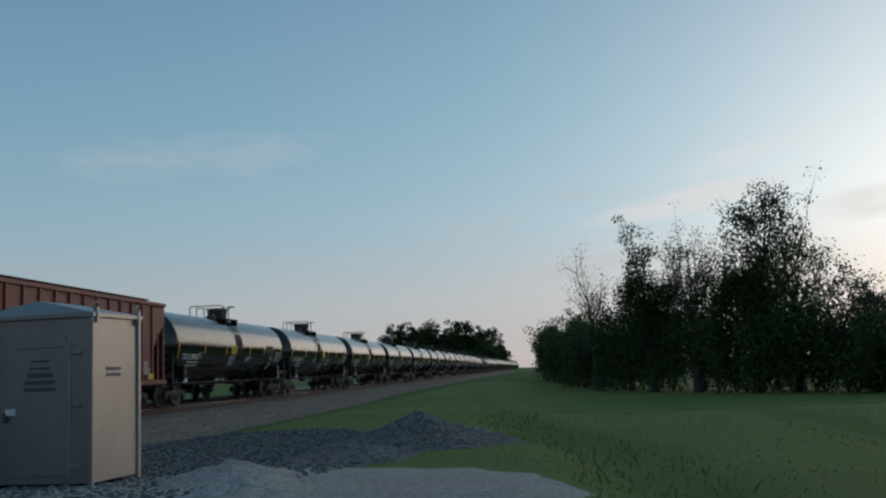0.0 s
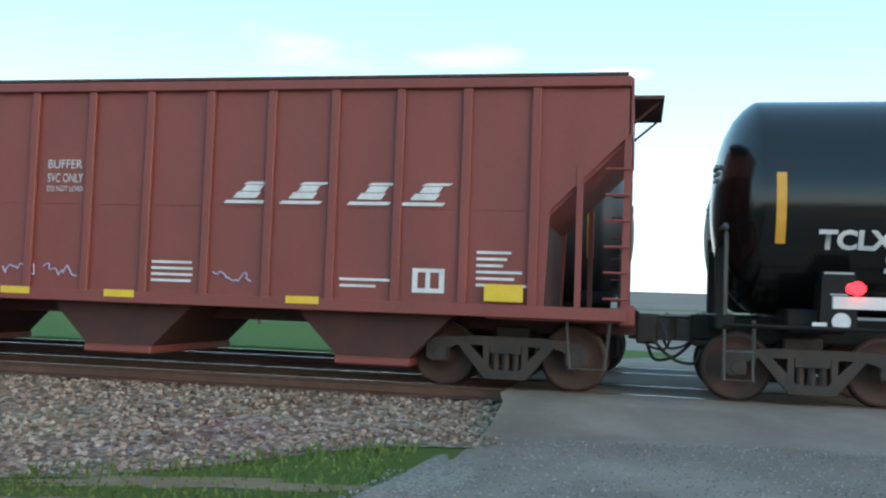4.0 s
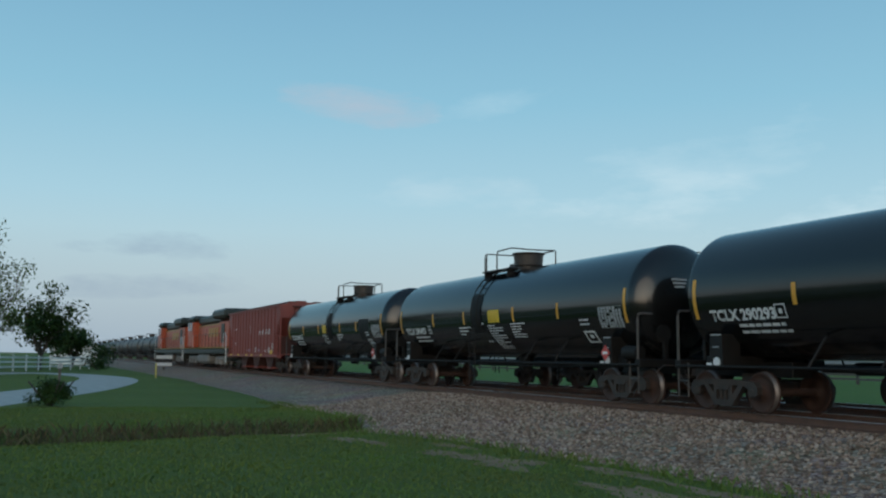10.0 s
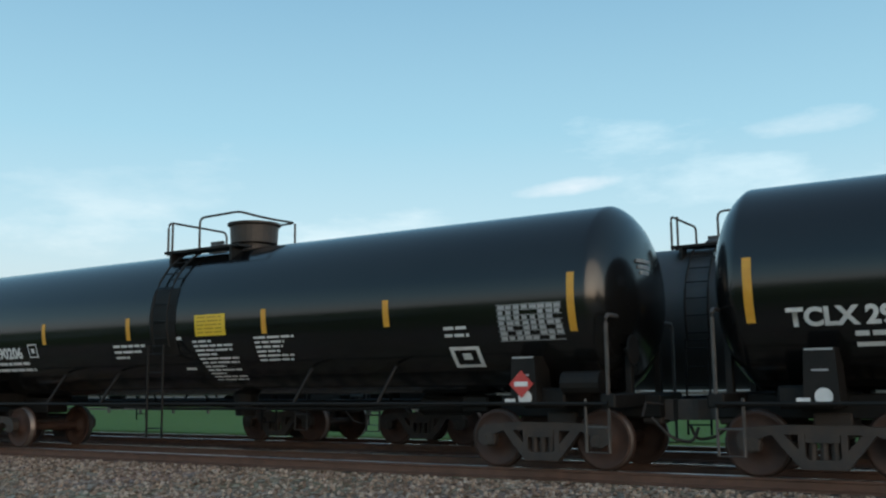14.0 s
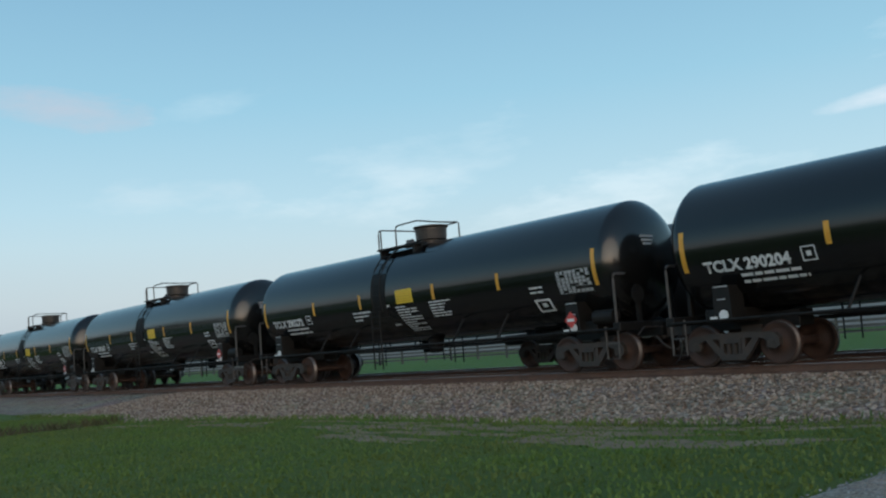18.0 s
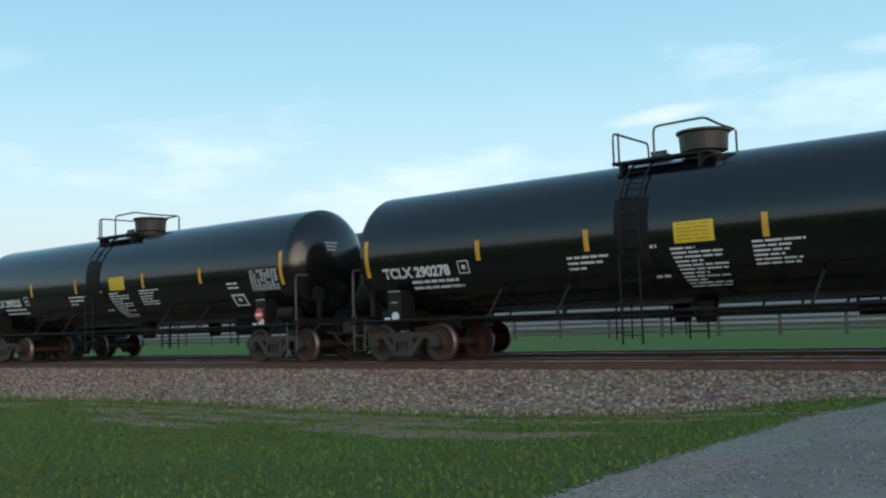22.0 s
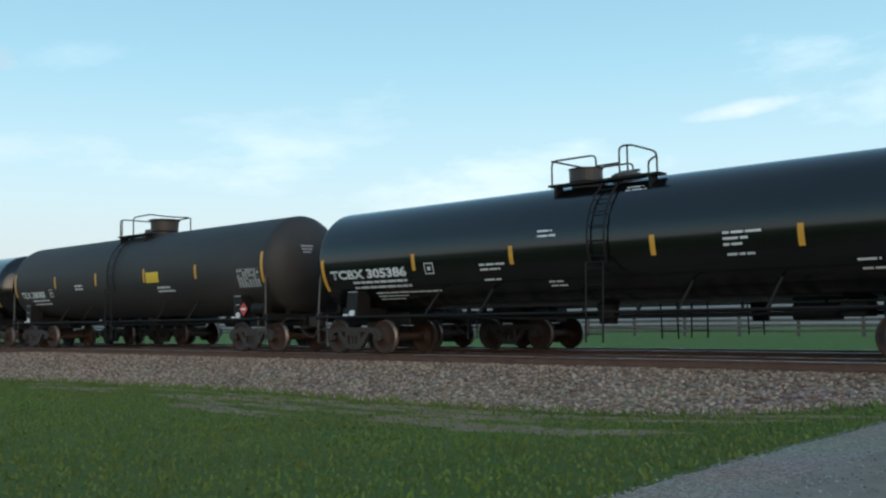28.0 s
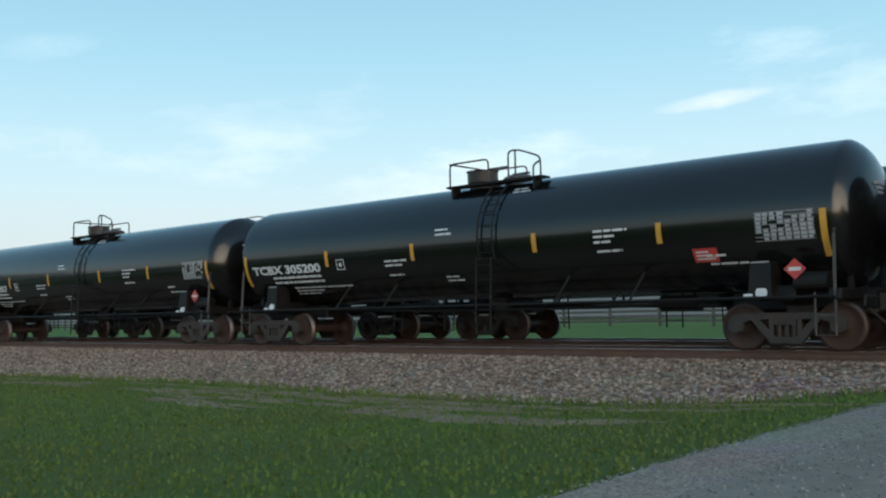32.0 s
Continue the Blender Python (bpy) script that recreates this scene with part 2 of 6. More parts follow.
LETTER_WHITE = surface("letter_white", (0.62, 0.63, 0.63), (0.78, 0.78, 0.77), 0.5, scale=5, fine=80, bump=0.02, dirt=(0.3, 0.3, 0.29), dirt_amount=0.5)
LETTER_GREY = surface("letter_grey", (0.30, 0.31, 0.32), (0.46, 0.46, 0.46), 0.55, scale=5, bump=0.02)
SIGN_RED = plain("placard_red", (0.55, 0.06, 0.05), 0.45)
HOPPER_RED = surface("hopper_red", (0.215, 0.050, 0.040), (0.265, 0.068, 0.054), 0.55, scale=1.2, fine=40, bump=0.04,
                     dirt=(0.16, 0.06, 0.048), dirt_amount=0.5, stretch=(1, 1, 0.5))
HOPPER_DARK = surface("hopper_underside", (0.05, 0.018, 0.014), (0.09, 0.03, 0.024), 0.7, scale=2, dirt=(0.05, 0.04, 0.035))
DARK_STEEL = surface("dark_steel", (0.05, 0.047, 0.045), (0.09, 0.085, 0.08), 0.55, scale=5, dirt=(0.12, 0.07, 0.05))
HOUSING_BROWN = surface("housing_brown", (0.032, 0.024, 0.020), (0.060, 0.043, 0.034), 0.5, scale=5, dirt=(0.03, 0.025, 0.02))
LOCO_ORANGE = surface("loco_orange", (0.42, 0.072, 0.030), (0.50, 0.095, 0.038), 0.45, scale=1.5, dirt=(0.25, 0.08, 0.04), dirt_amount=0.5)
LOCO_DARK = surface("loco_dark_green", (0.020, 0.026, 0.022), (0.035, 0.042, 0.036), 0.5, scale=2, dirt=(0.06, 0.05, 0.04))
LOCO_YELLOW = surface("loco_yellow", (0.40, 0.24, 0.05), (0.48, 0.30, 0.07), 0.5, scale=3)
LOCO_GREY = surface("loco_tank_grey", (0.16, 0.15, 0.14), (0.26, 0.24, 0.22), 0.6, scale=2, dirt=(0.08, 0.06, 0.05))
GLASS_DARK = plain("cab_glass", (0.02, 0.025, 0.03), 0.08)
RAIL_RUST = surface("rail_rust", (0.085, 0.045, 0.030), (0.14, 0.075, 0.052), 0.75, scale=4, fine=60, bump=0.2)
RAIL_HEAD = surface("rail_head", (0.42, 0.41, 0.40), (0.55, 0.54, 0.53), 0.28, metal=1.0, scale=6, bump=0.02, stretch=(0.05, 1, 1))
TIE_WOOD = surface("tie_wood", (0.050, 0.040, 0.034), (0.095, 0.075, 0.062), 0.85, scale=5, fine=70, bump=0.5, random_tint=0.25)
ALUMINIUM = surface("bare_aluminium", (0.31, 0.29, 0.275), (0.42, 0.39, 0.37), 0.42, metal=0.75, scale=1.4, fine=50, bump=0.02,
                    spread=0.1, dirt=(0.30, 0.28, 0.26), dirt_amount=0.5, stretch=(1, 1, 0.4))
GALVANISED = surface("galvanised", (0.28, 0.285, 0.29), (0.40, 0.405, 0.41), 0.45, metal=0.6, scale=6, fine=40, bump=0.04)
SIGN_WHITE = surface("sign_white", (0.62, 0.62, 0.61), (0.74, 0.74, 0.73), 0.5, scale=4, bump=0.02)
SIGN_BLACK = plain("sign_black", (0.02, 0.02, 0.02), 0.5)
SIGNAL_BLACK = surface("signal_black", (0.014, 0.014, 0.015), (0.028, 0.028, 0.029), 0.5, scale=6)
SIGNAL_RED = glow("signal_red", (1.0, 0.012, 0.02), 2.6)
LENS_DARK = plain("lens_dark_red", (0.05, 0.006, 0.006), 0.6)
GATE_RED = plain("gate_red", (0.42, 0.03, 0.03), 0.5)
SIGN_BLUE = plain("sign_blue", (0.03, 0.10, 0.38), 0.5)
BOLLARD_BLUE = surface("pedestal_blue", (0.22, 0.32, 0.42), (0.30, 0.41, 0.50), 0.5, scale=4)
WHITE_PAINT = surface("white_paint", (0.70, 0.71, 0.70), (0.80, 0.80, 0.79), 0.5, scale=3, dirt=(0.5, 0.48, 0.44))
OLD_WOOD = surface("old_wood", (0.085, 0.075, 0.066), (0.15, 0.135, 0.12), 0.85, scale=3, fine=50, bump=0.4)
CONCRETE = surface("concrete", (0.33, 0.32, 0.30), (0.45, 0.44, 0.41), 0.85, scale=2, fine=50, bump=0.3)
BARK = surface("bark", (0.055, 0.045, 0.036), (0.105, 0.088, 0.072), 0.9, scale=4, fine=30, bump=0.8, bump_dist=0.03)
FENCE_YARN = surface("post_yellow", (0.45, 0.38, 0.10), (0.55, 0.47, 0.14), 0.6)
CAMPER = surface("white_roof", (0.6, 0.6, 0.6), (0.7, 0.7, 0.7), 0.5)


def leaf_material(name, lo, hi):
    m, nt, b = nodes_of(name)
    geo = nt.nodes.new("ShaderNodeNewGeometry")
    r = ramp_node(nt, geo.outputs["Random Per Island"], ((0.0, lo), (1.0, hi)))
    big = noise_node(nt, 0.35, 3, 0.6)
    col = mix_node(nt, 0.35, r.outputs["Color"], big.outputs["Color"], "SOFT_LIGHT")
    link(nt, col, b.inputs["Base Color"])
    b.inputs["Roughness"].default_value = 0.65
    b.inputs["Transmission Weight"].default_value = 0.0
    b.inputs["Specular IOR Level"].default_value = 0.25
    return m


LEAF_DARK = leaf_material("leaf_dark", (0.022, 0.042, 0.012), (0.055, 0.095, 0.022))
LEAF_SPRING = leaf_material("leaf_spring", (0.045, 0.075, 0.018), (0.10, 0.14, 0.035))
LEAF_DRY = leaf_material("leaf_dry", (0.075, 0.07, 0.03), (0.13, 0.11, 0.055))


def grass_material(name, a, b_, c, patch=0.12, dry=None):
    m, nt, b = nodes_of(name)
    big = noise_node(nt, patch, 5, 0.65)
    mid = noise_node(nt, 2.5, 4, 0.7)
    fine = noise_node(nt, 45, 4, 0.75)
    r1 = ramp_node(nt, big.outputs["Fac"], ((0.3, a), (0.7, b_)))
    f2 = ramp_node(nt, mid.outputs["Fac"], ((0.35, (0, 0, 0)), (0.75, (0.7, 0.7, 0.7))))
    col = mix_node(nt, f2.outputs["Color"], r1.outputs["Color"], c)
    col = mix_node(nt, 0.8, col, fine.outputs["Color"], "SOFT_LIGHT")
    link(nt, col, b.inputs["Base Color"])
    b.inputs["Roughness"].default_value = 0.9
    b.inputs["Specular IOR Level"].default_value = 0.15
    bp = nt.nodes.new("ShaderNodeBump")
    bp.inputs["Strength"].default_value, bp.inputs["Distance"].default_value = 0.9, 0.04
    link(nt, fine.outputs["Fac"], bp.inputs["Height"])
    link(nt, bp.outputs["Normal"], b.inputs["Normal"])
    return m


LAWN = grass_material("lawn_grass", (0.088, 0.135, 0.030), (0.130, 0.185, 0.042), (0.150, 0.172, 0.055))
FIELD = grass_material("field_grass", (0.085, 0.17, 0.035), (0.11, 0.20, 0.045), (0.14, 0.18, 0.06), 0.03)
# lawn green lightened and yellowed: low sunlight painted into the eastern grass
MEADOW_SUNLIT = grass_material("meadow_grass_sunlit", (0.150, 0.195, 0.050), (0.190, 0.240, 0.062), (0.225, 0.235, 0.085))


def stone_material(name, stops, cell, bump=1.0, dist=0.03, tint=None):
    """Crushed stone: every chip of the cell pattern takes its own tone."""
    m, nt, b = nodes_of(name)
    tc = nt.nodes.new("ShaderNodeTexCoord")
    v = nt.nodes.new("ShaderNodeTexVoronoi")
    v.inputs["Scale"].default_value = cell
    link(nt, tc.outputs["Object"], v.inputs["Vector"])
    sep = nt.nodes.new("ShaderNodeSeparateColor")
    link(nt, v.outputs["Color"], sep.inputs["Color"])
    r = ramp_node(nt, sep.outputs[0], stops)
    big = noise_node(nt, 0.5, 5, 0.65)
    col = mix_node(nt, 0.5, r.outputs["Color"], big.outputs["Color"], "SOFT_LIGHT")
    if tint:
        n = noise_node(nt, 0.22, 6, 0.7)
        f = ramp_node(nt, n.outputs["Fac"], ((0.48, (0, 0, 0)), (0.62, (0.75,) * 3)))
        col = mix_node(nt, f.outputs["Color"], col, tint)
    link(nt, col, b.inputs["Base Color"])
    b.inputs["Roughness"].default_value = 0.95
    b.inputs["Specular IOR Level"].default_value = 0.2
    bp = nt.nodes.new("ShaderNodeBump")
    bp.inputs["Strength"].default_value, bp.inputs["Distance"].default_value = bump, dist
    bp.invert = True
    link(nt, v.outputs["Distance"], bp.inputs["Height"])
    link(nt, bp.outputs["Normal"], b.inputs["Normal"])
    return m


BALLAST = stone_material("ballast_stone", ((0.0, (0.106, 0.070, 0.053)), (0.35, (0.220, 0.154, 0.114)), (0.7, (0.326, 0.238, 0.180)), (1.0, (0.440, 0.361, 0.299))), 14.0)
GRAVEL = stone_material("road_gravel", ((0.0, (0.18, 0.145, 0.112)), (0.5, (0.27, 0.225, 0.178)), (1.0, (0.40, 0.345, 0.285))), 45.0, 0.6, 0.01)
GRAVEL_PALE = stone_material("pale_gravel", ((0.0, (0.27, 0.24, 0.205)), (0.5, (0.38, 0.345, 0.30)), (1.0, (0.50, 0.46, 0.41))), 35.0, 0.7, 0.015)
GRAVEL_GREY = stone_material("grey_stone", ((0.0, (0.078, 0.074, 0.070)), (0.5, (0.142, 0.136, 0.128)), (1.0, (0.23, 0.22, 0.21))), 14.0, 1.0, 0.03)
DIRT = surface("bare_dirt", (0.23, 0.158, 0.098), (0.33, 0.24, 0.155), 0.95, scale=1.5, fine=40, bump=0.8, bump_dist=0.02, specular=0.1)
ASPHALT = surface("road_asphalt", (0.20, 0.165, 0.135), (0.285, 0.24, 0.195), 0.95, scale=0.8, fine=45, bump=0.9, dirt=(0.42, 0.36, 0.30), dirt_amount=0.8, specular=0.15)

# ---------- mesh tools ----------
def finish(bm, name, material, smooth=False):
    me = bpy.data.meshes.new(name)
    bmesh.ops.recalc_face_normals(bm, faces=bm.faces[:])
    bm.to_mesh(me)
    bm.free()
    if smooth:
        for p in me.polygons:
            p.use_smooth = True
    for m in material if isinstance(material, (list, tuple)) else (material,):
        me.materials.append(m)
    return me


def part(name, bm, material, parent, label="", smooth=False):
    ob = new(name, finish(bm, name, material, smooth))
    ob.parent = parent
    if label:
        ob["label"] = label
    return ob


def piece(name, mesh, parent, m=None, label=""):
    ob = new(name, mesh)
    ob.parent = parent
    if m is not None:
        ob.matrix_basis = m
    if label:
        ob["label"] = label
    return ob


def thing(name, label, category, m=None, group="", kind=""):
    ob = new(name)
    ob.empty_display_size = 0.3
    if m is not None:
        ob.matrix_basis = m
    return tagged(ob, label, category, group, kind)


def solid(name, bm, material, label, category="", kind="", group="", m=None, smooth=False):
    ob = new(name, finish(bm, name, material, smooth))
    if m is not None:
        ob.matrix_basis = m
    return tagged(ob, label, category, group, kind)


def box(bm, c, s, rot=None, bevel=0.0):
    r = bmesh.ops.create_cube(bm, size=1.0)
    vs = r["verts"]
    bmesh.ops.scale(bm, vec=s, verts=vs)
    if bevel:
        es = list({e for v in vs for e in v.link_edges})
        g = bmesh.ops.bevel(bm, geom=es, offset=bevel, segments=1, affect="EDGES", profile=0.5)
        vs = list({v for f in g["faces"] for v in f.verts} | {v for v in vs if v.is_valid})
    if rot is not None:
        bmesh.ops.rotate(bm, cent=(0, 0, 0), matrix=rot, verts=vs)
    bmesh.ops.translate(bm, vec=c, verts=vs)
    return vs


def cyl(bm, p0, p1, r, seg=10, r2=None, caps=True):
    p0, p1 = Vector(p0), Vector(p1)
    d = p1 - p0
    g = bmesh.ops.create_cone(bm, cap_ends=caps, segments=seg, radius1=r, radius2=r if r2 is None else r2, depth=d.length)
    q = d.to_track_quat("Z", "Y").to_matrix().to_4x4()
    bmesh.ops.transform(bm, matrix=Matrix.Translation((p0 + p1) / 2) @ q, verts=g["verts"])
    return g["verts"]


def tube(bm, pts, r, seg=6):
    """A bent round bar through the points."""
    pts = [Vector(p) for p in pts]
    rings = []
    up = Vector((0, 0, 1))
    for i, p in enumerate(pts):
        d = (pts[min(i + 1, len(pts) - 1)] - pts[max(i - 1, 0)]).normalized()
        a = d.cross(up if abs(d.z) < 0.95 else Vector((0, 1, 0))).normalized()
        b = d.cross(a)
        rings.append([bm.verts.new(p + r * (math.cos(k * math.tau / seg) * a + math.sin(k * math.tau / seg) * b)) for k in range(seg)])
    for r0, r1 in zip(rings, rings[1:]):
        for k in range(seg):
            bm.faces.new((r0[k], r0[(k + 1) % seg], r1[(k + 1) % seg], r1[k]))
    bm.faces.new(rings[0][::-1])
    bm.faces.new(rings[-1])


def rounded(pts, r=0.12, n=3):
    """The corner points of a bar, with each inner corner turned into a small bend."""
    pts = [Vector(p) for p in pts]
    out = [pts[0]]
    for a, b, c in zip(pts, pts[1:], pts[2:]):
        k = min(r, (a - b).length * 0.45, (c - b).length * 0.45)
        p, q = b + (a - b).normalized() * k, b + (c - b).normalized() * k
        for i in range(n + 1):
            t = i / n
            out.append((1 - t) ** 2 * p + 2 * t * (1 - t) * b + t * t * q)
    return out + [pts[-1]]


def prism(bm, pts, y0, y1, plane="xz"):
    """A flat outline given in two axes, drawn out along the third."""
    def at(p, d):
        return {"xz": (p[0], d, p[1]), "yz": (d, p[0], p[1]), "xy": (p[0], p[1], d)}[plane]
    a = [bm.verts.new(at(p, y0)) for p in pts]
    b = [bm.verts.new(at(p, y1)) for p in pts]
    n = len(pts)
    bm.faces.new(a)
    bm.faces.new(b[::-1])
    for i in range(n):
        bm.faces.new((a[i], b[i], b[(i + 1) % n], a[(i + 1) % n]))


def lathe(bm, profile, seg=24, axis="x", centre=(0, 0, 0)):
    """Rings (along, radius) turned round an axis."""
    c = Vector(centre)
    rings = []
    for u, r in profile:
        ring = []
        for k in range(seg):
            a = k * math.tau / seg
            p, q = r * math.cos(a), r * math.sin(a)
            v = {"x": (u, p, q), "y": (p, u, q), "z": (p, q, u)}[axis]
            ring.append(bm.verts.new(c + Vector(v)))
        rings.append(ring)
    for r0, r1 in zip(rings, rings[1:]):
        for k in range(seg):
            bm.faces.new((r0[k], r0[(k + 1) % seg], r1[(k + 1) % seg], r1[k]))
    bm.faces.new(rings[0][::-1])
    bm.faces.new(rings[-1])


def text_mesh(body, size, shear=0.0, bold=0.0):
    cu = bpy.data.curves.new("text", "FONT")
    cu.body, cu.size, cu.shear, cu.offset, cu.resolution_u = body, size, shear, bold, 3
    ob = bpy.data.objects.new("text", cu)
    me = bpy.data.meshes.new_from_object(ob)
    bpy.data.objects.remove(ob)
    return me


def text_bm(body, size, width=None, shear=0.0, bold=0.0):
    """Letters lying in the xy plane from the origin, stretched to a width."""
    bm = bmesh.new()
    me = text_mesh(body, size, shear, bold)
    bm.from_mesh(me)
    bpy.data.meshes.remove(me)
    x0 = min((v.co.x for v in bm.verts), default=0)
    w = max((v.co.x for v in bm.verts), default=1) - x0
    k = width / w if width else 1
    for v in bm.verts:
        v.co.x = (v.co.x - x0) * k
    return bm


def list_mesh(name, co, fa, material, smooth=False):
    me = bpy.data.meshes.new(name)
    me.from_pydata(co, [], fa)
    if smooth:
        me.polygons.foreach_set("use_smooth", [True] * len(me.polygons))
    me.materials.append(material)
    return me


def cone_into(co, fa, p0, p1, r0, r1, seg):
    """A tapered open tube added to plain lists of points and faces."""
    d = (p1 - p0).normalized()
    a = d.cross(Vector((0, 0, 1)) if abs(d.z) < 0.95 else Vector((0, 1, 0))).normalized()
    b = d.cross(a)
    n = len(co)
    for p, r in ((p0, r0), (p1, r1)):
        for k in range(seg):
            t = k * math.tau / seg
            co.append(p + r * (math.cos(t) * a + math.sin(t) * b))
    for k in range(seg):
        q = (k + 1) % seg
        fa.append((n + k, n + q, n + seg + q, n + seg + k))


def box_into(co, fa, c, s):
    n = len(co)
    for dx in (-0.5, 0.5):
        for dy in (-0.5, 0.5):
            for dz in (-0.5, 0.5):
                co.append((c[0] + dx * s[0], c[1] + dy * s[1], c[2] + dz * s[2]))
    fa += [tuple(n + i for i in q) for q in ((0, 1, 3, 2), (4, 6, 7, 5), (0, 4, 5, 1), (2, 3, 7, 6), (1, 5, 7, 3), (0, 2, 6, 4))]

# ---------- railway cars ----------
TANK_R, TANK_Z = 1.46, 2.59          # tank radius and axis height over the rail


def on_tank(bm, lift=0.006, side=-1, radius=TANK_R):
    """Wraps flat letters (x along the car, y up from the axis height) round the tank's flank."""
    for v in bm.verts:
        a = v.co.y / radius
        r = radius + lift + v.co.z
        x = v.co.x if side < 0 else -v.co.x
        v.co = (x, side * r * math.cos(a), TANK_Z + r * math.sin(a))


def tank_patch(bm, x0, x1, v0, v1, n=6):
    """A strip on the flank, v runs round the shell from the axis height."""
    rows = [(bm.verts.new((x0, v0 + (v1 - v0) * i / n, 0)), bm.verts.new((x1, v0 + (v1 - v0) * i / n, 0))) for i in range(n + 1)]
    for (a, b), (c, d) in zip(rows, rows[1:]):
        bm.faces.new((a, b, d, c))


def wrap_part(name, bm, material, parent, label="", lift=0.006, side=-1):
    on_tank(bm, lift, side)
    return part(name, bm, material, parent, label)


def lines_bm(bm, x, v, rows, h, gap, rng, slant=0.0):
    """Short rows of small unreadable print as plain bars."""
    for i, ln in enumerate(rows):
        xx = x + slant * i
        end = xx + ln
        while xx < end - 0.02:
            w = min(end - xx, rng.uniform(0.12, 0.34))
            tank_patch(bm, xx, xx + w, v - i * gap - h, v - i * gap, 1)
            xx += w + 0.035


SHARED = {}


def shared(key, make):
    if key not in SHARED:
        SHARED[key] = make()
    return SHARED[key]


def sideframe_mesh():
    bm = bmesh.new()
    # one cast side of the truck, seen from the flank, with its two window openings
    prism(bm, [(-1.08, 0.56), (-0.98, 0.66), (-0.45, 0.70), (0.45, 0.70), (0.98, 0.66), (1.08, 0.56), (1.08, 0.40), (0.98, 0.34),
               (0.80, 0.36), (0.80, 0.52), (0.62, 0.58), (-0.62, 0.58), (-0.80, 0.52), (-0.80, 0.36), (-0.98, 0.34), (-1.08, 0.40)], -0.07, 0.07)
    prism(bm, [(-0.66, 0.60), (-0.50, 0.60), (-0.16, 0.24), (-0.32, 0.18)], -0.065, 0.065)
    prism(bm, [(0.66, 0.60), (0.50, 0.60), (0.16, 0.24), (0.32, 0.18)], -0.065, 0.065)
    prism(bm, [(-0.36, 0.26), (0.36, 0.26), (0.28, 0.14), (-0.28, 0.14)], -0.075, 0.075)
    prism(bm, [(-0.30, 0.60), (-0.22, 0.60), (-0.22, 0.24), (-0.30, 0.24)], -0.07, 0.07)
    prism(bm, [(0.30, 0.60), (0.22, 0.60), (0.22, 0.24), (0.30, 0.24)], -0.07, 0.07)
    return finish(bm, "sideframe", TRUCK_STEEL)


def springs_mesh():
    bm = bmesh.new()
    for x in (-0.14, 0.0, 0.14):
        for k in range(5):
            cyl(bm, (x, 0, 0.27 + k * 0.042), (x, 0, 0.295 + k * 0.042), 0.062, 8)
        cyl(bm, (x, 0, 0.26), (x, 0, 0.48), 0.045, 8)
    box(bm, (0, 0, 0.53), (0.42, 0.2, 0.10))
    return finish(bm, "spring_nest", TRUCK_STEEL)


def wheelset_mesh():
    bm = bmesh.new()
    for s in (-1, 1):
        lathe(bm, [(s * 0.86, 0.02), (s * 0.86, 0.13), (s * 0.815, 0.15), (s * 0.80, 0.36), (s * 0.825, 0.385), (s * 0.825, 0.434),
                   (s * 0.72, 0.440), (s * 0.695, 0.463), (s * 0.685, 0.457), (s * 0.69, 0.38), (s * 0.73, 0.36), (s * 0.74, 0.15), (s * 0.66, 0.13), (s * 0.66, 0.02)], 28, "y")
    lathe(bm, [(-0.98, 0.02), (-0.98, 0.08), (-0.6, 0.09), (0.6, 0.09), (0.98, 0.08), (0.98, 0.02)], 12, "y")
    me = finish(bm, "wheelset", [WHEEL_RUST, WHEEL_TREAD])
    for p in me.polygons:
        r = math.hypot(p.center.x, p.center.z)
        if 0.425 < r < 0.452 and abs(p.normal.y) < 0.5 and abs(p.center.y) > 0.7:
            p.material_index = 1
        p.use_smooth = True
    return me


def adapter_mesh():
    bm = bmesh.new()
    lathe(bm, [(-1.10, 0.02), (-1.10, 0.09), (-1.06, 0.115), (-0.97, 0.115), (-0.97, 0.02)], 14, "y")
    box(bm, (0, -1.02, 0.12), (0.26, 0.13, 0.10), bevel=0.015)
    for k in range(3):
        a = math.tau * k / 3 + 0.5
        cyl(bm, (0.055 * math.cos(a), -1.12, 0.055 * math.sin(a)), (0.055 * math.cos(a), -1.09, 0.055 * math.sin(a)), 0.016, 6)
    return finish(bm, "bearing", TRUCK_STEEL)


def bolster_mesh():
    bm = bmesh.new()
    box(bm, (0, 0, 0.56), (0.40, 2.05, 0.16), bevel=0.02)
    box(bm, (0, 0, 0.72), (0.5, 0.7, 0.22), bevel=0.02)
    for s in (-1, 1):
        box(bm, (s * 0.44, 0, 0.42), (0.06, 1.5, 0.10))
    return finish(bm, "bolster", TRUCK_STEEL)


WHEELSETS = []


def truck(parent, x, rolling=True):
    """One truck under a car: two wheelsets, side frames, springs and bolster."""
    t = new("truck")
    t.parent, t.location = parent, (x, 0, 0)
    t.empty_display_size = 0.2
    for s in (-1, 1):
        piece("sideframe", shared("sideframe", sideframe_mesh), t, pose(0, s * 1.02, 0))
        piece("spring_nest", shared("springs", springs_mesh), t, pose(0, s * 1.0, 0))["kind"] = "stuff"
    piece("bolster", shared("bolster", bolster_mesh), t)
    for dx in (-0.89, 0.89):
        w = piece("wheelset", shared("wheelset", wheelset_mesh), t, pose(dx, 0, 0.44))
        for turn in (0, 180):
            piece("bearing", shared("adapter", adapter_mesh), t, pose(dx, 0, 0.44, 0, 0, turn))
        if rolling:
            WHEELSETS.append((w, dx))
    return t


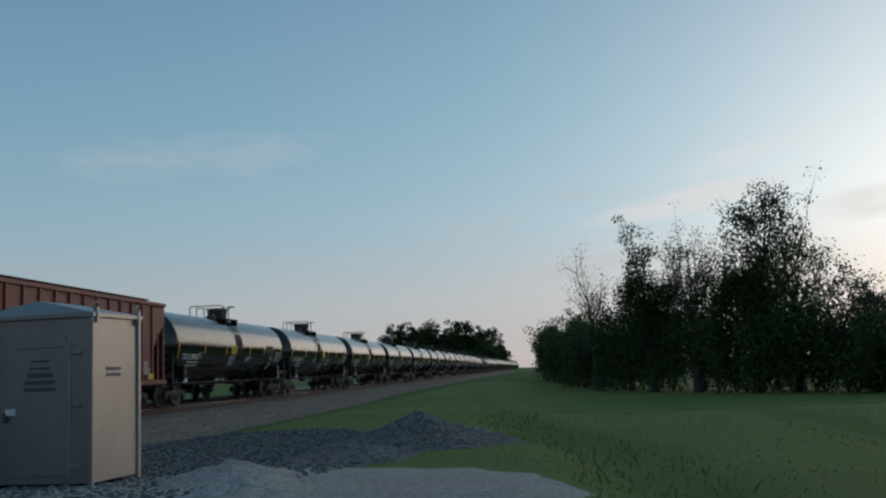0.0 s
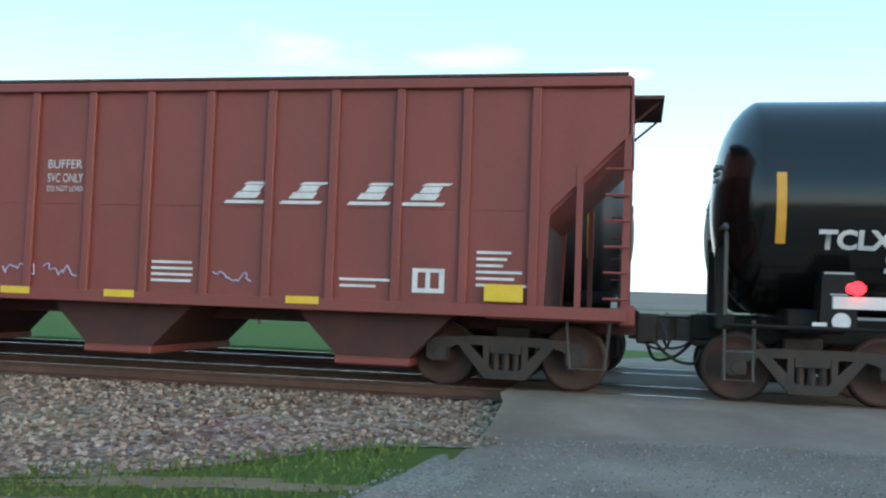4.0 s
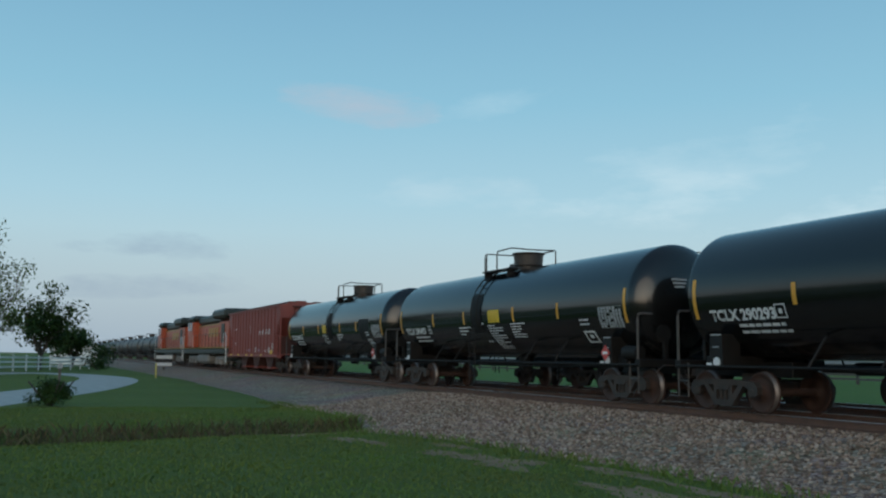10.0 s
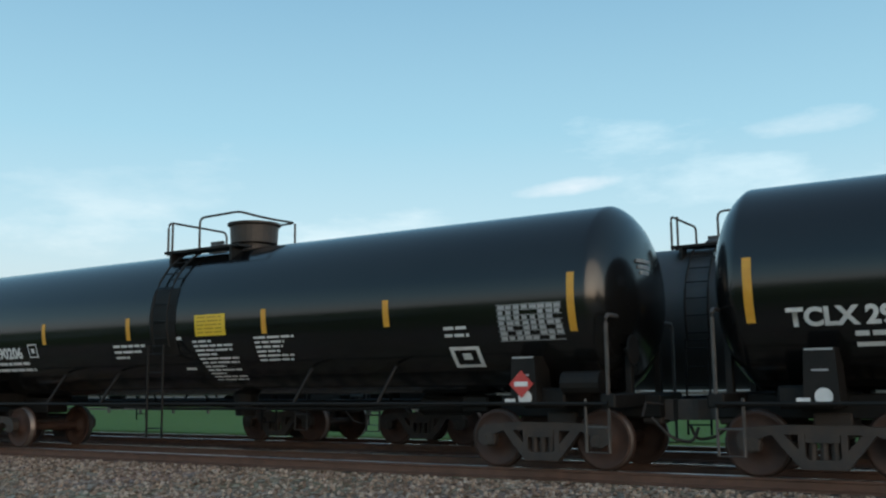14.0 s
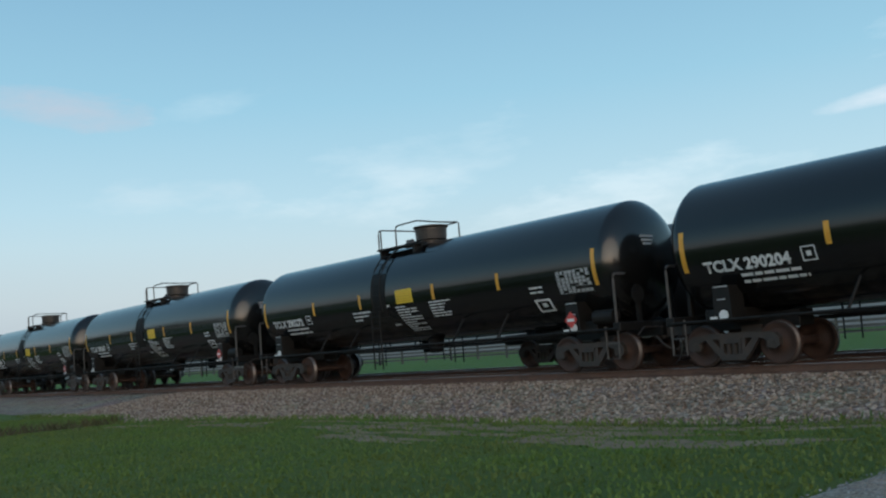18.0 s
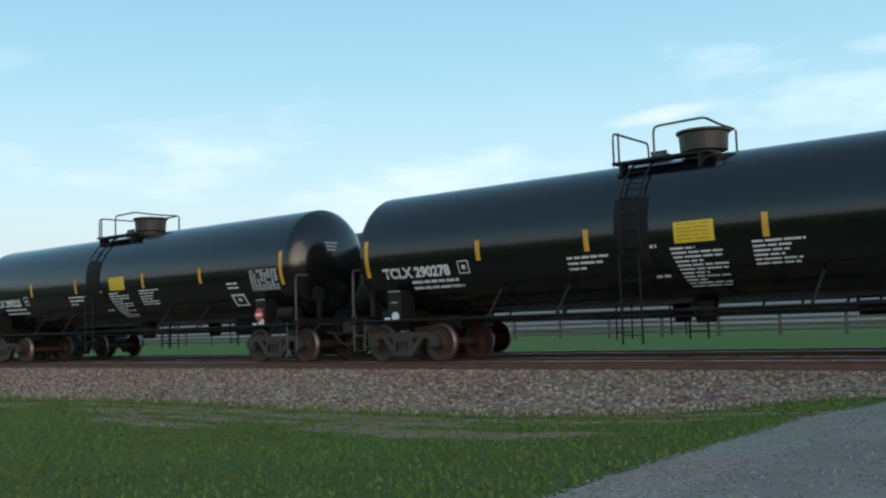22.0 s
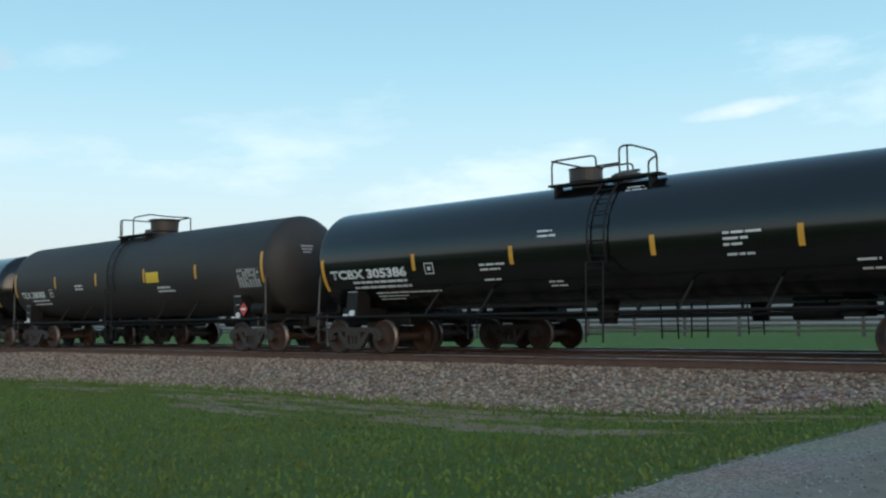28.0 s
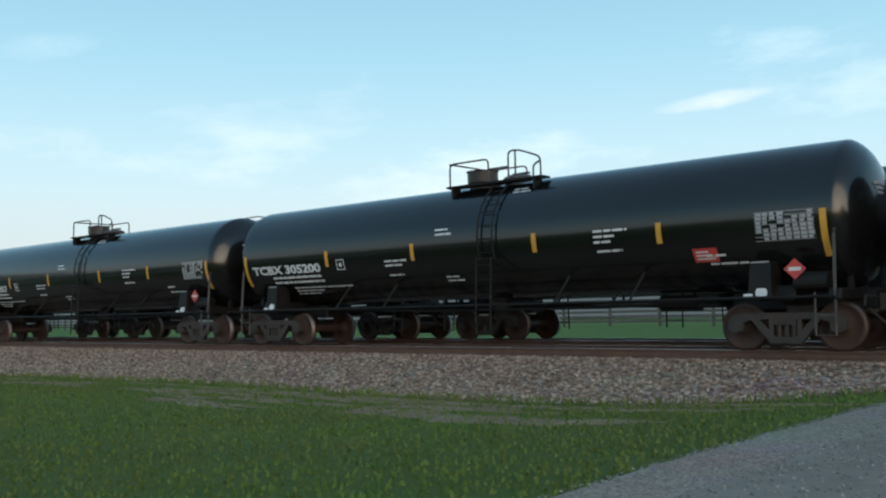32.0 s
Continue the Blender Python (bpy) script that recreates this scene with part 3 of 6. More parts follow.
def coupler_mesh():
    bm = bmesh.new()
    prism(bm, [(0, -0.12), (0.55, -0.09), (0.66, -0.2), (0.92, -0.18), (0.92, -0.02), (0.80, 0.0), (0.86, 0.17), (0.70, 0.2), (0.55, 0.09), (0, 0.12)], 0.72, 1.02, "xy")
    box(bm, (0.25, 0, 0.87), (0.3, 0.42, 0.42), bevel=0.03)
    tube(bm, rounded([(0.3, -0.35, 0.75), (0.6, -0.35, 0.45), (0.9, -0.3, 0.40), (0.98, -0.28, 0.62)], 0.2), 0.025)
    tube(bm, [(0.45, -0.25, 0.95), (0.42, -0.9, 0.98), (0.5, -1.25, 0.8)], 0.018)
    return finish(bm, "coupler", TRUCK_STEEL)


def tank_shell_mesh(half, mat, key):
    bm = bmesh.new()
    # dished head behind a tight knuckle
    head = [(half + 0.58, 0.04), (half + 0.575, 0.2), (half + 0.55, 0.45), (half + 0.50, 0.72), (half + 0.42, 0.98), (half + 0.31, 1.20), (half + 0.19, 1.345), (half + 0.09, 1.425), (half + 0.045, 1.450), (half + 0.015, TANK_R - 0.002)]
    prof = [(-x, r) for x, r in head] + [(-half + 0.02, TANK_R), (-half + 0.3, TANK_R), (half - 0.3, TANK_R), (half - 0.02, TANK_R)] + head[::-1]
    lathe(bm, prof, 96, "x", (0, 0, TANK_Z))
    return finish(bm, key, mat, True)


TYPES = {
    # stripes from the car's middle, half length of the shell, placard, ladder and stripe heights round the shell
    "a": dict(stripes=(-7.65, -4.62, -1.72, 1.89, 4.37, 7.70), half=7.82, truck=7.2, placard=(-1.0, -0.22), ladder=0.15, v=(0.31, -0.59, 0.06), print_x=-1.15),
    "b": dict(stripes=(-7.80, -4.53, -1.84, 1.78, 4.47, 7.78), half=7.94, truck=7.06, placard=(0.04, 0.83), ladder=-0.84, v=(0.30, -0.58, 0.07), print_x=-0.08),
    "t": dict(stripes=(-8.17, -4.75, -1.67, 1.94, 4.95, 8.14), half=8.25, truck=7.28, placard=None, ladder=0.65, v=(0.02, -0.93, 0.0), print_x=2.9),
    "o": dict(stripes=(-8.15, -4.72, -1.60, 1.68, 4.74, 8.15), half=8.25, truck=7.14, placard=(1.80, 2.58), ladder=-0.4, v=(0.34, -0.58, 0.12), print_x=2.4),
}


def slim(car, k=0.942, foot=1.13):
    """Narrows shell, prints and top gear of the longer car, above its sills."""
    for ob in [c for p in car.children for c in (p, *p.children)]:
        if ob.type != "MESH" or ob.name.startswith("coupler") or ob.parent.name.startswith("truck") or ob.data.get("slim"):
            continue
        ob.data["slim"] = 1
        for v in ob.data.vertices:
            f = smooth(foot - 0.25, foot + 0.25, v.co.z)
            v.co.y *= 1 - (1 - k) * f
            v.co.z = foot + (v.co.z - foot) * k if v.co.z > foot else v.co.z


def tank_car(kind, mark, number, label, rolling=True, paint=None, detail=True):
    """A black tank car standing with its middle over the origin, rail top at zero."""
    T = TYPES[kind]
    rng = random.Random(number)
    paint = paint or TANK_BLACK
    car = thing("tank_car", label, "tank car", group="tank cars of the train")
    half = T["half"]
    piece("tank_shell", shared(("shell", kind, paint.name), lambda: tank_shell_mesh(half, paint, "tank_shell")), car)
    for x in (-T["truck"], T["truck"]):
        truck(car, x, rolling)
    e = 9.15
    for s in (-1, 1):
        c = piece("coupler", shared("coupler", coupler_mesh), car, pose(s * (e - 0.92), 0, 0, 0, 0, 0 if s > 0 else 180))
        # draft sill and its end beam
        bm = bmesh.new()
        box(bm, (s * 7.3, 0, 0.92), (2.7, 0.55, 0.34), bevel=0.02)
        box(bm, (s * 8.3, 0, 1.02), (0.22, 2.9, 0.20), bevel=0.02)
        box(bm, (s * 7.2, 0, 1.06), (0.7, 2.5, 0.30), bevel=0.03)
        part("stub_sill", bm, FRAME_BLACK, car)
        # saddle that carries the shell, a narrow dark pad on each flank
        for q in (-1, 1):
            bm = bmesh.new()
            prism(bm, [(s * 6.97 - 0.22, 0.98), (s * 6.97 + 0.22, 0.98), (s * 6.97 + 0.19, 1.68), (s * 6.97 - 0.19, 1.68)], q * 0.95, q * 1.44)
            pad = part("saddle", bm, FRAME_BLACK, car, "dark saddle pad under the shell")
            for zz, ww in ((1.66, 0.34), (1.40, 0.2)):
                bm = bmesh.new()
                box(bm, (s * 6.97, q * 1.447, zz), (ww, 0.01, 0.025))
                part("pad_line", bm, LETTER_GREY, pad)
        # end hand rail and steps
        bm = bmesh.new()
        tube(bm, rounded([(s * 8.3, -1.42, 0.95), (s * 8.3, -1.42, 2.24), (s * 8.3, 1.42, 2.24), (s * 8.3, 1.42, 0.95)], 0.12), 0.03)
        part("end_rail", bm, DARK_STEEL, car)
        for q in (-1, 1):
            bm = bmesh.new()
            tube(bm, [(s * 7.95, q * 1.42, 1.05), (s * 7.95, q * 1.42, 0.30), (s * 8.3, q * 1.42, 0.30), (s * 8.3, q * 1.42, 1.05)], 0.024)
            tube(bm, [(s * 7.95, q * 1.42, 0.65), (s * 8.3, q * 1.42, 0.65)], 0.02)
            part("step", bm, DARK_STEEL, car)
            bm = bmesh.new()
            box(bm, (s * 8.32, q * 0.62, 1.5), (0.10, 0.12, 1.0), bevel=0.01)
            part("end_post", bm, FRAME_BLACK, car)
        for k in range(3):
            bm = bmesh.new()
            box(bm, (s * (half + 0.50), -0.28, 3.10 - 0.09 * k), (0.12, 0.42 - 0.06 * k, 0.05))
            part("head_print", bm, LETTER_GREY, car)
    # brake wheel and reservoir at one end
    bm = bmesh.new()
    lathe(bm, [(8.42, 0.19), (8.42, 0.22), (8.45, 0.22), (8.45, 0.19)], 20, "x", (0, -0.75, 1.75))
    for k in range(3):
        a = math.tau * k / 3
        tube(bm, [(8.43, -0.75, 1.75), (8.43, -0.75 + 0.2 * math.cos(a), 1.75 + 0.2 * math.sin(a))], 0.014, 5)
    cyl(bm, (8.30, -0.75, 1.75), (8.44, -0.75, 1.75), 0.035, 8)
    part("brake_wheel", bm, FRAME_BLACK, car)
    bm = bmesh.new()
    lathe(bm, [(7.55, 0.05), (7.55, 0.17), (8.15, 0.17), (8.15, 0.05)], 14, "x", (0, -1.25, 1.28))
    part("air_reservoir", bm, FRAME_BLACK, car)
    # running rail along the side at sill height and its brackets
    for q in (-1, 1):
        bm = bmesh.new()
        tube(bm, [(-8.3, q * 1.46, 0.98), (8.3, q * 1.46, 0.98)], 0.028, 8)
        part("side_rail", bm, FRAME_BLACK, car)
        for x in (-4.3, -2.6, 2.5, 4.3):
            bm = bmesh.new()
            tube(bm, [(x, q * 1.46, 0.98), (x + 0.14, q * 1.12, 1.58)], 0.03, 6)
            part("bracket", bm, FRAME_BLACK, car)
    # low bottom gear: brake rigging and outlet
    bm = bmesh.new()
    lathe(bm, [(-0.45, 0.05), (-0.45, 0.17), (0.45, 0.17), (0.45, 0.05)], 14, "x", (4.6, 0.2, 0.92))
    box(bm, (5.4, 0.1, 0.95), (0.5, 0.6, 0.28), bevel=0.03)
    tube(bm, [(-6.0, -0.3, 0.98), (-2.0, -0.3, 0.86), (3.0, -0.3, 0.86), (6.2, -0.3, 0.98)], 0.03)
    tube(bm, [(-6.0, 0.6, 0.90), (6.2, 0.6, 0.90)], 0.035)
    lathe(bm, [(0.72, 0.05), (0.72, 0.2), (1.15, 0.26), (1.15, 0.05)], 14, "z", (0.0, 0, 0))
    part("brake_gear", bm, FRAME_BLACK, car)
    # ladder on both flanks, from the step to the deck
    lx = T["ladder"]
    for q in (-1, 1):
        bm = bmesh.new()
        pts = [(q * 1.58, 0.35), (q * 1.60, 2.1)]
        for k in range(8):
            a = radians(-20 + k * 12.5)
            pts.append((q * (TANK_R + 0.09) * math.cos(a), TANK_Z + (TANK_R + 0.09) * math.sin(a)))
        for dx in (-0.21, 0.21):
            tube(bm, [(lx + dx, y, z) for y, z in pts], 0.022, 6)
        acc = 0.0
        for (y0, z0), (y1, z1) in zip(pts, pts[1:]):
            ln = math.hypot(y1 - y0, z1 - z0)
            n = max(1, int(ln / 0.3))
            for k in range(n):
                f = (k + 0.5) / n
                tube(bm, [(lx - 0.21, y0 + (y1 - y0) * f, z0 + (z1 - z0) * f), (lx + 0.21, y0 + (y1 - y0) * f, z0 + (z1 - z0) * f)], 0.013, 5)
        part("ladder", bm, FRAME_BLACK, car)
    # dull black panel behind the ladder; its dark colour also paints the ladder's reflection
    if kind in "ab" and detail:
        for side in (-1, 1):
            sx = lx * -side
            bm = bmesh.new()
            tank_patch(bm, sx - 0.36, sx + 0.36, -0.70, 0.62, 8)
            wrap_part("ladder_plate", bm, FRAME_BLACK, car, "dull black panel behind the ladder with the ladder's dark reflection painted in", 0.012, side)
    if number == "290407":
        bm = bmesh.new()
        tank_patch(bm, 4.78, 6.10, -0.78, 0.16, 6)
        wrap_part("repainted_patch", bm, FRAME_BLACK, car, "dull black repainted patch", 0.004)
    # deck, housing and rails on top, beside the ladder
    top = TANK_Z + TANK_R
    h = top + 0.60
    d0 = lx - 0.62 if kind != "t" else lx - 1.60
    d1 = lx + 1.45 if kind != "t" else lx + 1.20
    for q in (-1, 1):
        bm = bmesh.new()
        box(bm, ((d0 + d1) / 2, q * 0.74, top - 0.05), (d1 - d0, 0.36, 0.05))
        for x in (d0 + 0.2, d1 - 0.2):
            box(bm, (x, q * 0.78, top - 0.2), (0.06, 0.3, 0.3))
        part("deck", bm, FRAME_BLACK, car)
    bm = bmesh.new()
    if kind != "t":
        hx = lx + 0.98
        lathe(bm, [(top - 0.1, 0.34), (top + 0.08, 0.34), (top + 0.10, 0.47), (top + 0.44, 0.49), (top + 0.47, 0.54), (top + 0.51, 0.54), (top + 0.53, 0.05)], 28, "z", (hx, 0, 0))
        part("valve_housing", bm, HOUSING_BROWN, car, "rust-brown round valve housing")
        bm = bmesh.new()
        lathe(bm, [(top - 0.05, 0.24), (top + 0.10, 0.26), (top + 0.16, 0.20), (top + 0.18, 0.04)], 16, "z", (lx + 0.05, 0, 0))
        box(bm, (lx + 0.05, -0.1, top + 0.20), (0.34, 0.06, 0.06))
    else:
        lathe(bm, [(top - 0.1, 0.32), (top + 0.08, 0.33), (top + 0.10, 0.39), (top + 0.38, 0.39), (top + 0.41, 0.42), (top + 0.43, 0.05)], 24, "z", (lx - 1.15, 0, 0))
        part("valve_housing", bm, HOUSING_BROWN, car, "rust-brown round valve housing")
        bm = bmesh.new()
        lathe(bm, [(top - 0.05, 0.36), (top + 0.12, 0.38), (top + 0.18, 0.28), (top + 0.22, 0.04)], 18, "z", (lx - 0.05, 0, 0))
        box(bm, (lx - 0.05, 0.1, top + 0.24), (0.5, 0.05, 0.05))
    part("manway", bm, DARK_STEEL, car)
    y = 0.82
    if kind != "t":
        bars = [[(d0, -y, top - 0.1), (d0, -y, h), (d0, y, h), (d0, y, top - 0.1)], [(d0 + 0.12, -y, top - 0.1), (d0 + 0.12, -y, h - 0.02)]]
        for q in (-1, 1):
            bars.append([(lx + 0.28, q * y, top - 0.05), (lx + 0.28, q * y, h), (d1 - 0.1, q * y, h + 0.02), (d1 - 0.1, q * 0.2, h)])
        bars.append([(d1 - 0.1, 0.2, h), (d1 - 0.1, -0.2, h)])
        bars += [[(d1 - 0.1, y, h), (d1 - 0.1, y, top - 0.1)]]
    else:
        bars = []
        for q in (-1, 1):
            bars.append([(lx - 1.55, q * y, top - 0.1), (lx - 1.55, q * y, h - 0.04), (lx - 0.37, q * y, h - 0.04), (lx - 0.37, q * y, top - 0.05)])
        bars.append([(lx - 1.55, -y, h - 0.04), (lx - 1.55, y, h - 0.04)])
        bars.append([(lx - 0.37, -y, top + 0.30), (lx + 0.22, -y, top + 0.30)])
        bars.append([(lx + 0.22, -y, top - 0.05), (lx + 0.22, -y, h + 0.08), (lx + 0.50, -y, h + 0.08), (lx + 1.12, -y, h - 0.16), (lx + 1.12, -y, top - 0.1)])
        bars.append([(lx + 0.42, -y, top - 0.05), (lx + 0.42, -y, h + 0.06)])
        bars.append([(lx + 0.92, -y, top - 0.1), (lx + 0.92, -y, top + 0.26), (lx + 1.12, -y, top + 0.34)])
    for pts in bars:
        bm = bmesh.new()
        tube(bm, rounded(pts, 0.13) if len(pts) > 2 else pts, 0.024, 6)
        part("hand_rail", bm, DARK_STEEL, car)
    # amber reflective stripes on both flanks
    vt, vb, vm = T["v"]
    for side in (-1, 1):
        for i, x in enumerate(T["stripes"]):
            end = i in (0, 5)
            bm = bmesh.new()
            tank_patch(bm, x - 0.06, x + 0.06, vb if end else vm - 0.44, vt if end else vm, 6)
            wrap_part("reflector", bm, STRIPE, car, "", 0.006, side)
    if not detail:
        return car
    for side in (-1, 1):
        # car number, small print, boxes and panels
        dx = T["stripes"][0] + (0.45 if kind != "t" else 0.28)
        v0 = -0.64 if kind != "t" else -0.56
        bm = text_bm(mark + " " + number, 0.335, 1.98 if kind != "t" else 2.85, 0.0, 0.014)
        for v in bm.verts:
            v.co.x += dx
            v.co.y += v0
        bmesh.ops.subdivide_edges(bm, edges=[], cuts=1)
        wrap_part("car_number", bm, LETTER_WHITE, car, "white car number lettering", 0.008, side)
        bm = bmesh.new()
        lines_bm(bm, dx + 0.8, v0 - 0.10, (1.35, 1.45) if kind != "t" else (2.0, 2.1), 0.07, 0.16, rng)
        if kind == "t":
            lines_bm(bm, dx + 1.5, v0 - 0.48, (2.3, 1.1, 0.9), 0.05, 0.12, rng)
            for xx, vv, rows in ((-2.64, -0.38, (0.75, 0.6)), (-2.6, -0.78, (0.5,)), (-0.92, 0.32, (0.4, 0.5)), (-0.8, -0.92, (0.4, 0.5)), (1.1, 1.35, (0.4, 0.5)), (3.45, -0.05, (0.8, 0.5, 0.4)), (3.5, -0.50, (0.6,)), (5.85, -0.75, (0.4,)), (5.9, -0.95, (0.75,))):
                lines_bm(bm, xx, vv, rows, 0.05, 0.12, rng)
        elif kind == "o":
            lines_bm(bm, 2.4, -0.5, (0.8, 1.0), 0.07, 0.13, rng)
            lines_bm(bm, -3.2, -0.25, (0.6, 0.6), 0.06, 0.12, rng)
        else:
            px = T["print_x"]
            lines_bm(bm, T["stripes"][2] - 0.5 if kind == "b" else 1.3, -0.46, (0.95, 0.8, 0.4), 0.05, 0.12, rng)
            rows = (0.5, 1.0, 0.95, 0.55, 1.0, 0.95, 0.55, 0.9, 0.4, 0.85, 0.8) if kind == "b" else (1.0, 0.9, 0.9, 0.5, 0.9, 0.8)
            lines_bm(bm, px, -0.44, rows, 0.04, 0.088, rng, 0.02)
            if kind == "b":
                lines_bm(bm, 1.50, -0.42, (0.95, 0.7, 0.65, 0.55, 0.85, 0.8), 0.04, 0.088, rng)
                lines_bm(bm, -0.55, -0.35, (0.2,), 0.06, 0.1, rng)
                lines_bm(bm, -0.5, -1.0, (0.3,), 0.06, 0.1, rng)
            lines_bm(bm, 5.55, -0.42, (0.45, 0.45), 0.05, 0.12, rng)
        wrap_part("small_print", bm, LETTER_WHITE, car, "white unreadable stencil print", 0.007, side)["kind"] = "stuff"
        # white outlined square
        bm = bmesh.new()
        sx, sv, sw = (T["stripes"][1] - 0.60 if kind != "t" else T["stripes"][1] + 0.35), v0 + 0.0, 0.30
        for a, b, c, d in ((0, sw, 0, 0.025), (0, sw, sw - 0.025, sw), (0, 0.025, 0.025, sw - 0.025), (sw - 0.025, sw, 0.025, sw - 0.025), (0.1, 0.2, 0.10, 0.2)):
            tank_patch(bm, sx + a, sx + b, sv + c, sv + d, 2)
        if kind in "ab":
            for a, b, c, d in ((0, 0.54, 0, 0.06), (0, 0.54, 0.34, 0.40), (0, 0.07, 0.06, 0.34), (0.47, 0.54, 0.06, 0.34), (0.2, 0.36, 0.16, 0.28)):
                tank_patch(bm, 5.58 + a, 5.58 + b, -1.16 + c, -1.16 + d, 2)
        wrap_part("stencil_box", bm, LETTER_WHITE, car, "", 0.007, side)["kind"] = "stuff"
        # grid of pale qualification panels near the end
        bm = bmesh.new()
        gx, gv = T["stripes"][5] - 1.22, (-0.68 if kind != "t" else -0.52)
        for i in range(7):
            for j in range(8):
                if rng.random() < 0.82:
                    tank_patch(bm, gx + j * 0.135, gx + j * 0.135 + rng.uniform(0.08, 0.12), gv + i * 0.08, gv + i * 0.08 + 0.055, 1)
        for i in range(8):
            tank_patch(bm, gx - 0.03, gx + 1.07, gv - 0.018 + i * 0.08, gv - 0.008 + i * 0.08, 1)
        wrap_part("data_panel", bm, LETTER_GREY, car, "pale grey grid of stencilled data", 0.007, side)["kind"] = "stuff"
        # hazard diamond and round jacking mark on the saddle
        bm = bmesh.new()
        hx = T["stripes"][5] - (0.82 if kind != "t" else 0.52)
        zc = 1.27 if kind != "t" else 1.5
        y = side * 1.49
        for s2, off in ((0.20, 0.0),):
            vs = [bm.verts.new((hx + a * s2, y, zc + b * s2)) for a, b in ((-1, 0), (0, -1), (1, 0), (0, 1))]
            vs2 = [bm.verts.new((hx + a * s2, y - side * 0.01, zc + b * s2)) for a, b in ((-1, 0), (0, -1), (1, 0), (0, 1))]
            bm.faces.new(vs)
            bm.faces.new(vs2[::-1])
            for k in range(4):
                bm.faces.new((vs[k], vs[(k + 1) % 4], vs2[(k + 1) % 4], vs2[k]))
        d = part("hazard_placard", bm, SIGN_RED, car, "red diamond hazard placard")
        bm = bmesh.new()
        box(bm, (hx, y + side * 0.006, zc), (0.22, 0.008, 0.07))
        part("placard_number", bm, LETTER_WHITE, d)
        for jx in (-6.97, 6.97):
            bm = bmesh.new()
            cyl(bm, (jx + 0.03, side * 1.445, 1.07), (jx + 0.03, side * 1.46, 1.07), 0.11, 16)
            part("jack_mark", bm, LETTER_WHITE, car)
            bm = bmesh.new()
            box(bm, (jx - 0.22, side * 1.45, 1.03), (0.17, 0.012, 0.05))
            part("jack_line", bm, LETTER_WHITE, car)
        if T["placard"]:
            a, b = T["placard"]
            bm = bmesh.new()
            tank_patch(bm, a, b, -0.36, 0.04, 5) if kind != "o" else tank_patch(bm, a, b, -0.35, 0.0, 4)
            p = wrap_part("yellow_placard", bm, YELLOW, car, "yellow instruction placard", 0.006, side)
            bm = bmesh.new()
            if kind != "o":
                lines_bm(bm, a + 0.06, 0.0, (b - a - 0.15,) * 5, 0.025, 0.07, rng)
                q = bm
                on_tank(q, 0.010, side)
                part("placard_print", q, surface_once("placard_ochre", (0.45, 0.28, 0.02)), p)
            else:
                bm.free()
        if kind == "t" and number.endswith("00"):
            bm = bmesh.new()
            tank_patch(bm, 5.6, 6.1, -0.92, -0.60, 4)
            panel = wrap_part("red_panel", bm, SIGN_RED, car, "faded red and white panel", 0.006, side)
            for k in range(3):
                bm = bmesh.new()
                tank_patch(bm, 5.66, 6.04 - 0.06 * k, -0.86 + 0.08 * k, -0.82 + 0.08 * k, 1)
                wrap_part("panel_line", bm, LETTER_WHITE, panel, "", 0.010, side)
    if kind == "t":
        slim(car)
    return car


def surface_once(name, colour):
    return shared(("mat", name), lambda: plain(name, colour, 0.6))


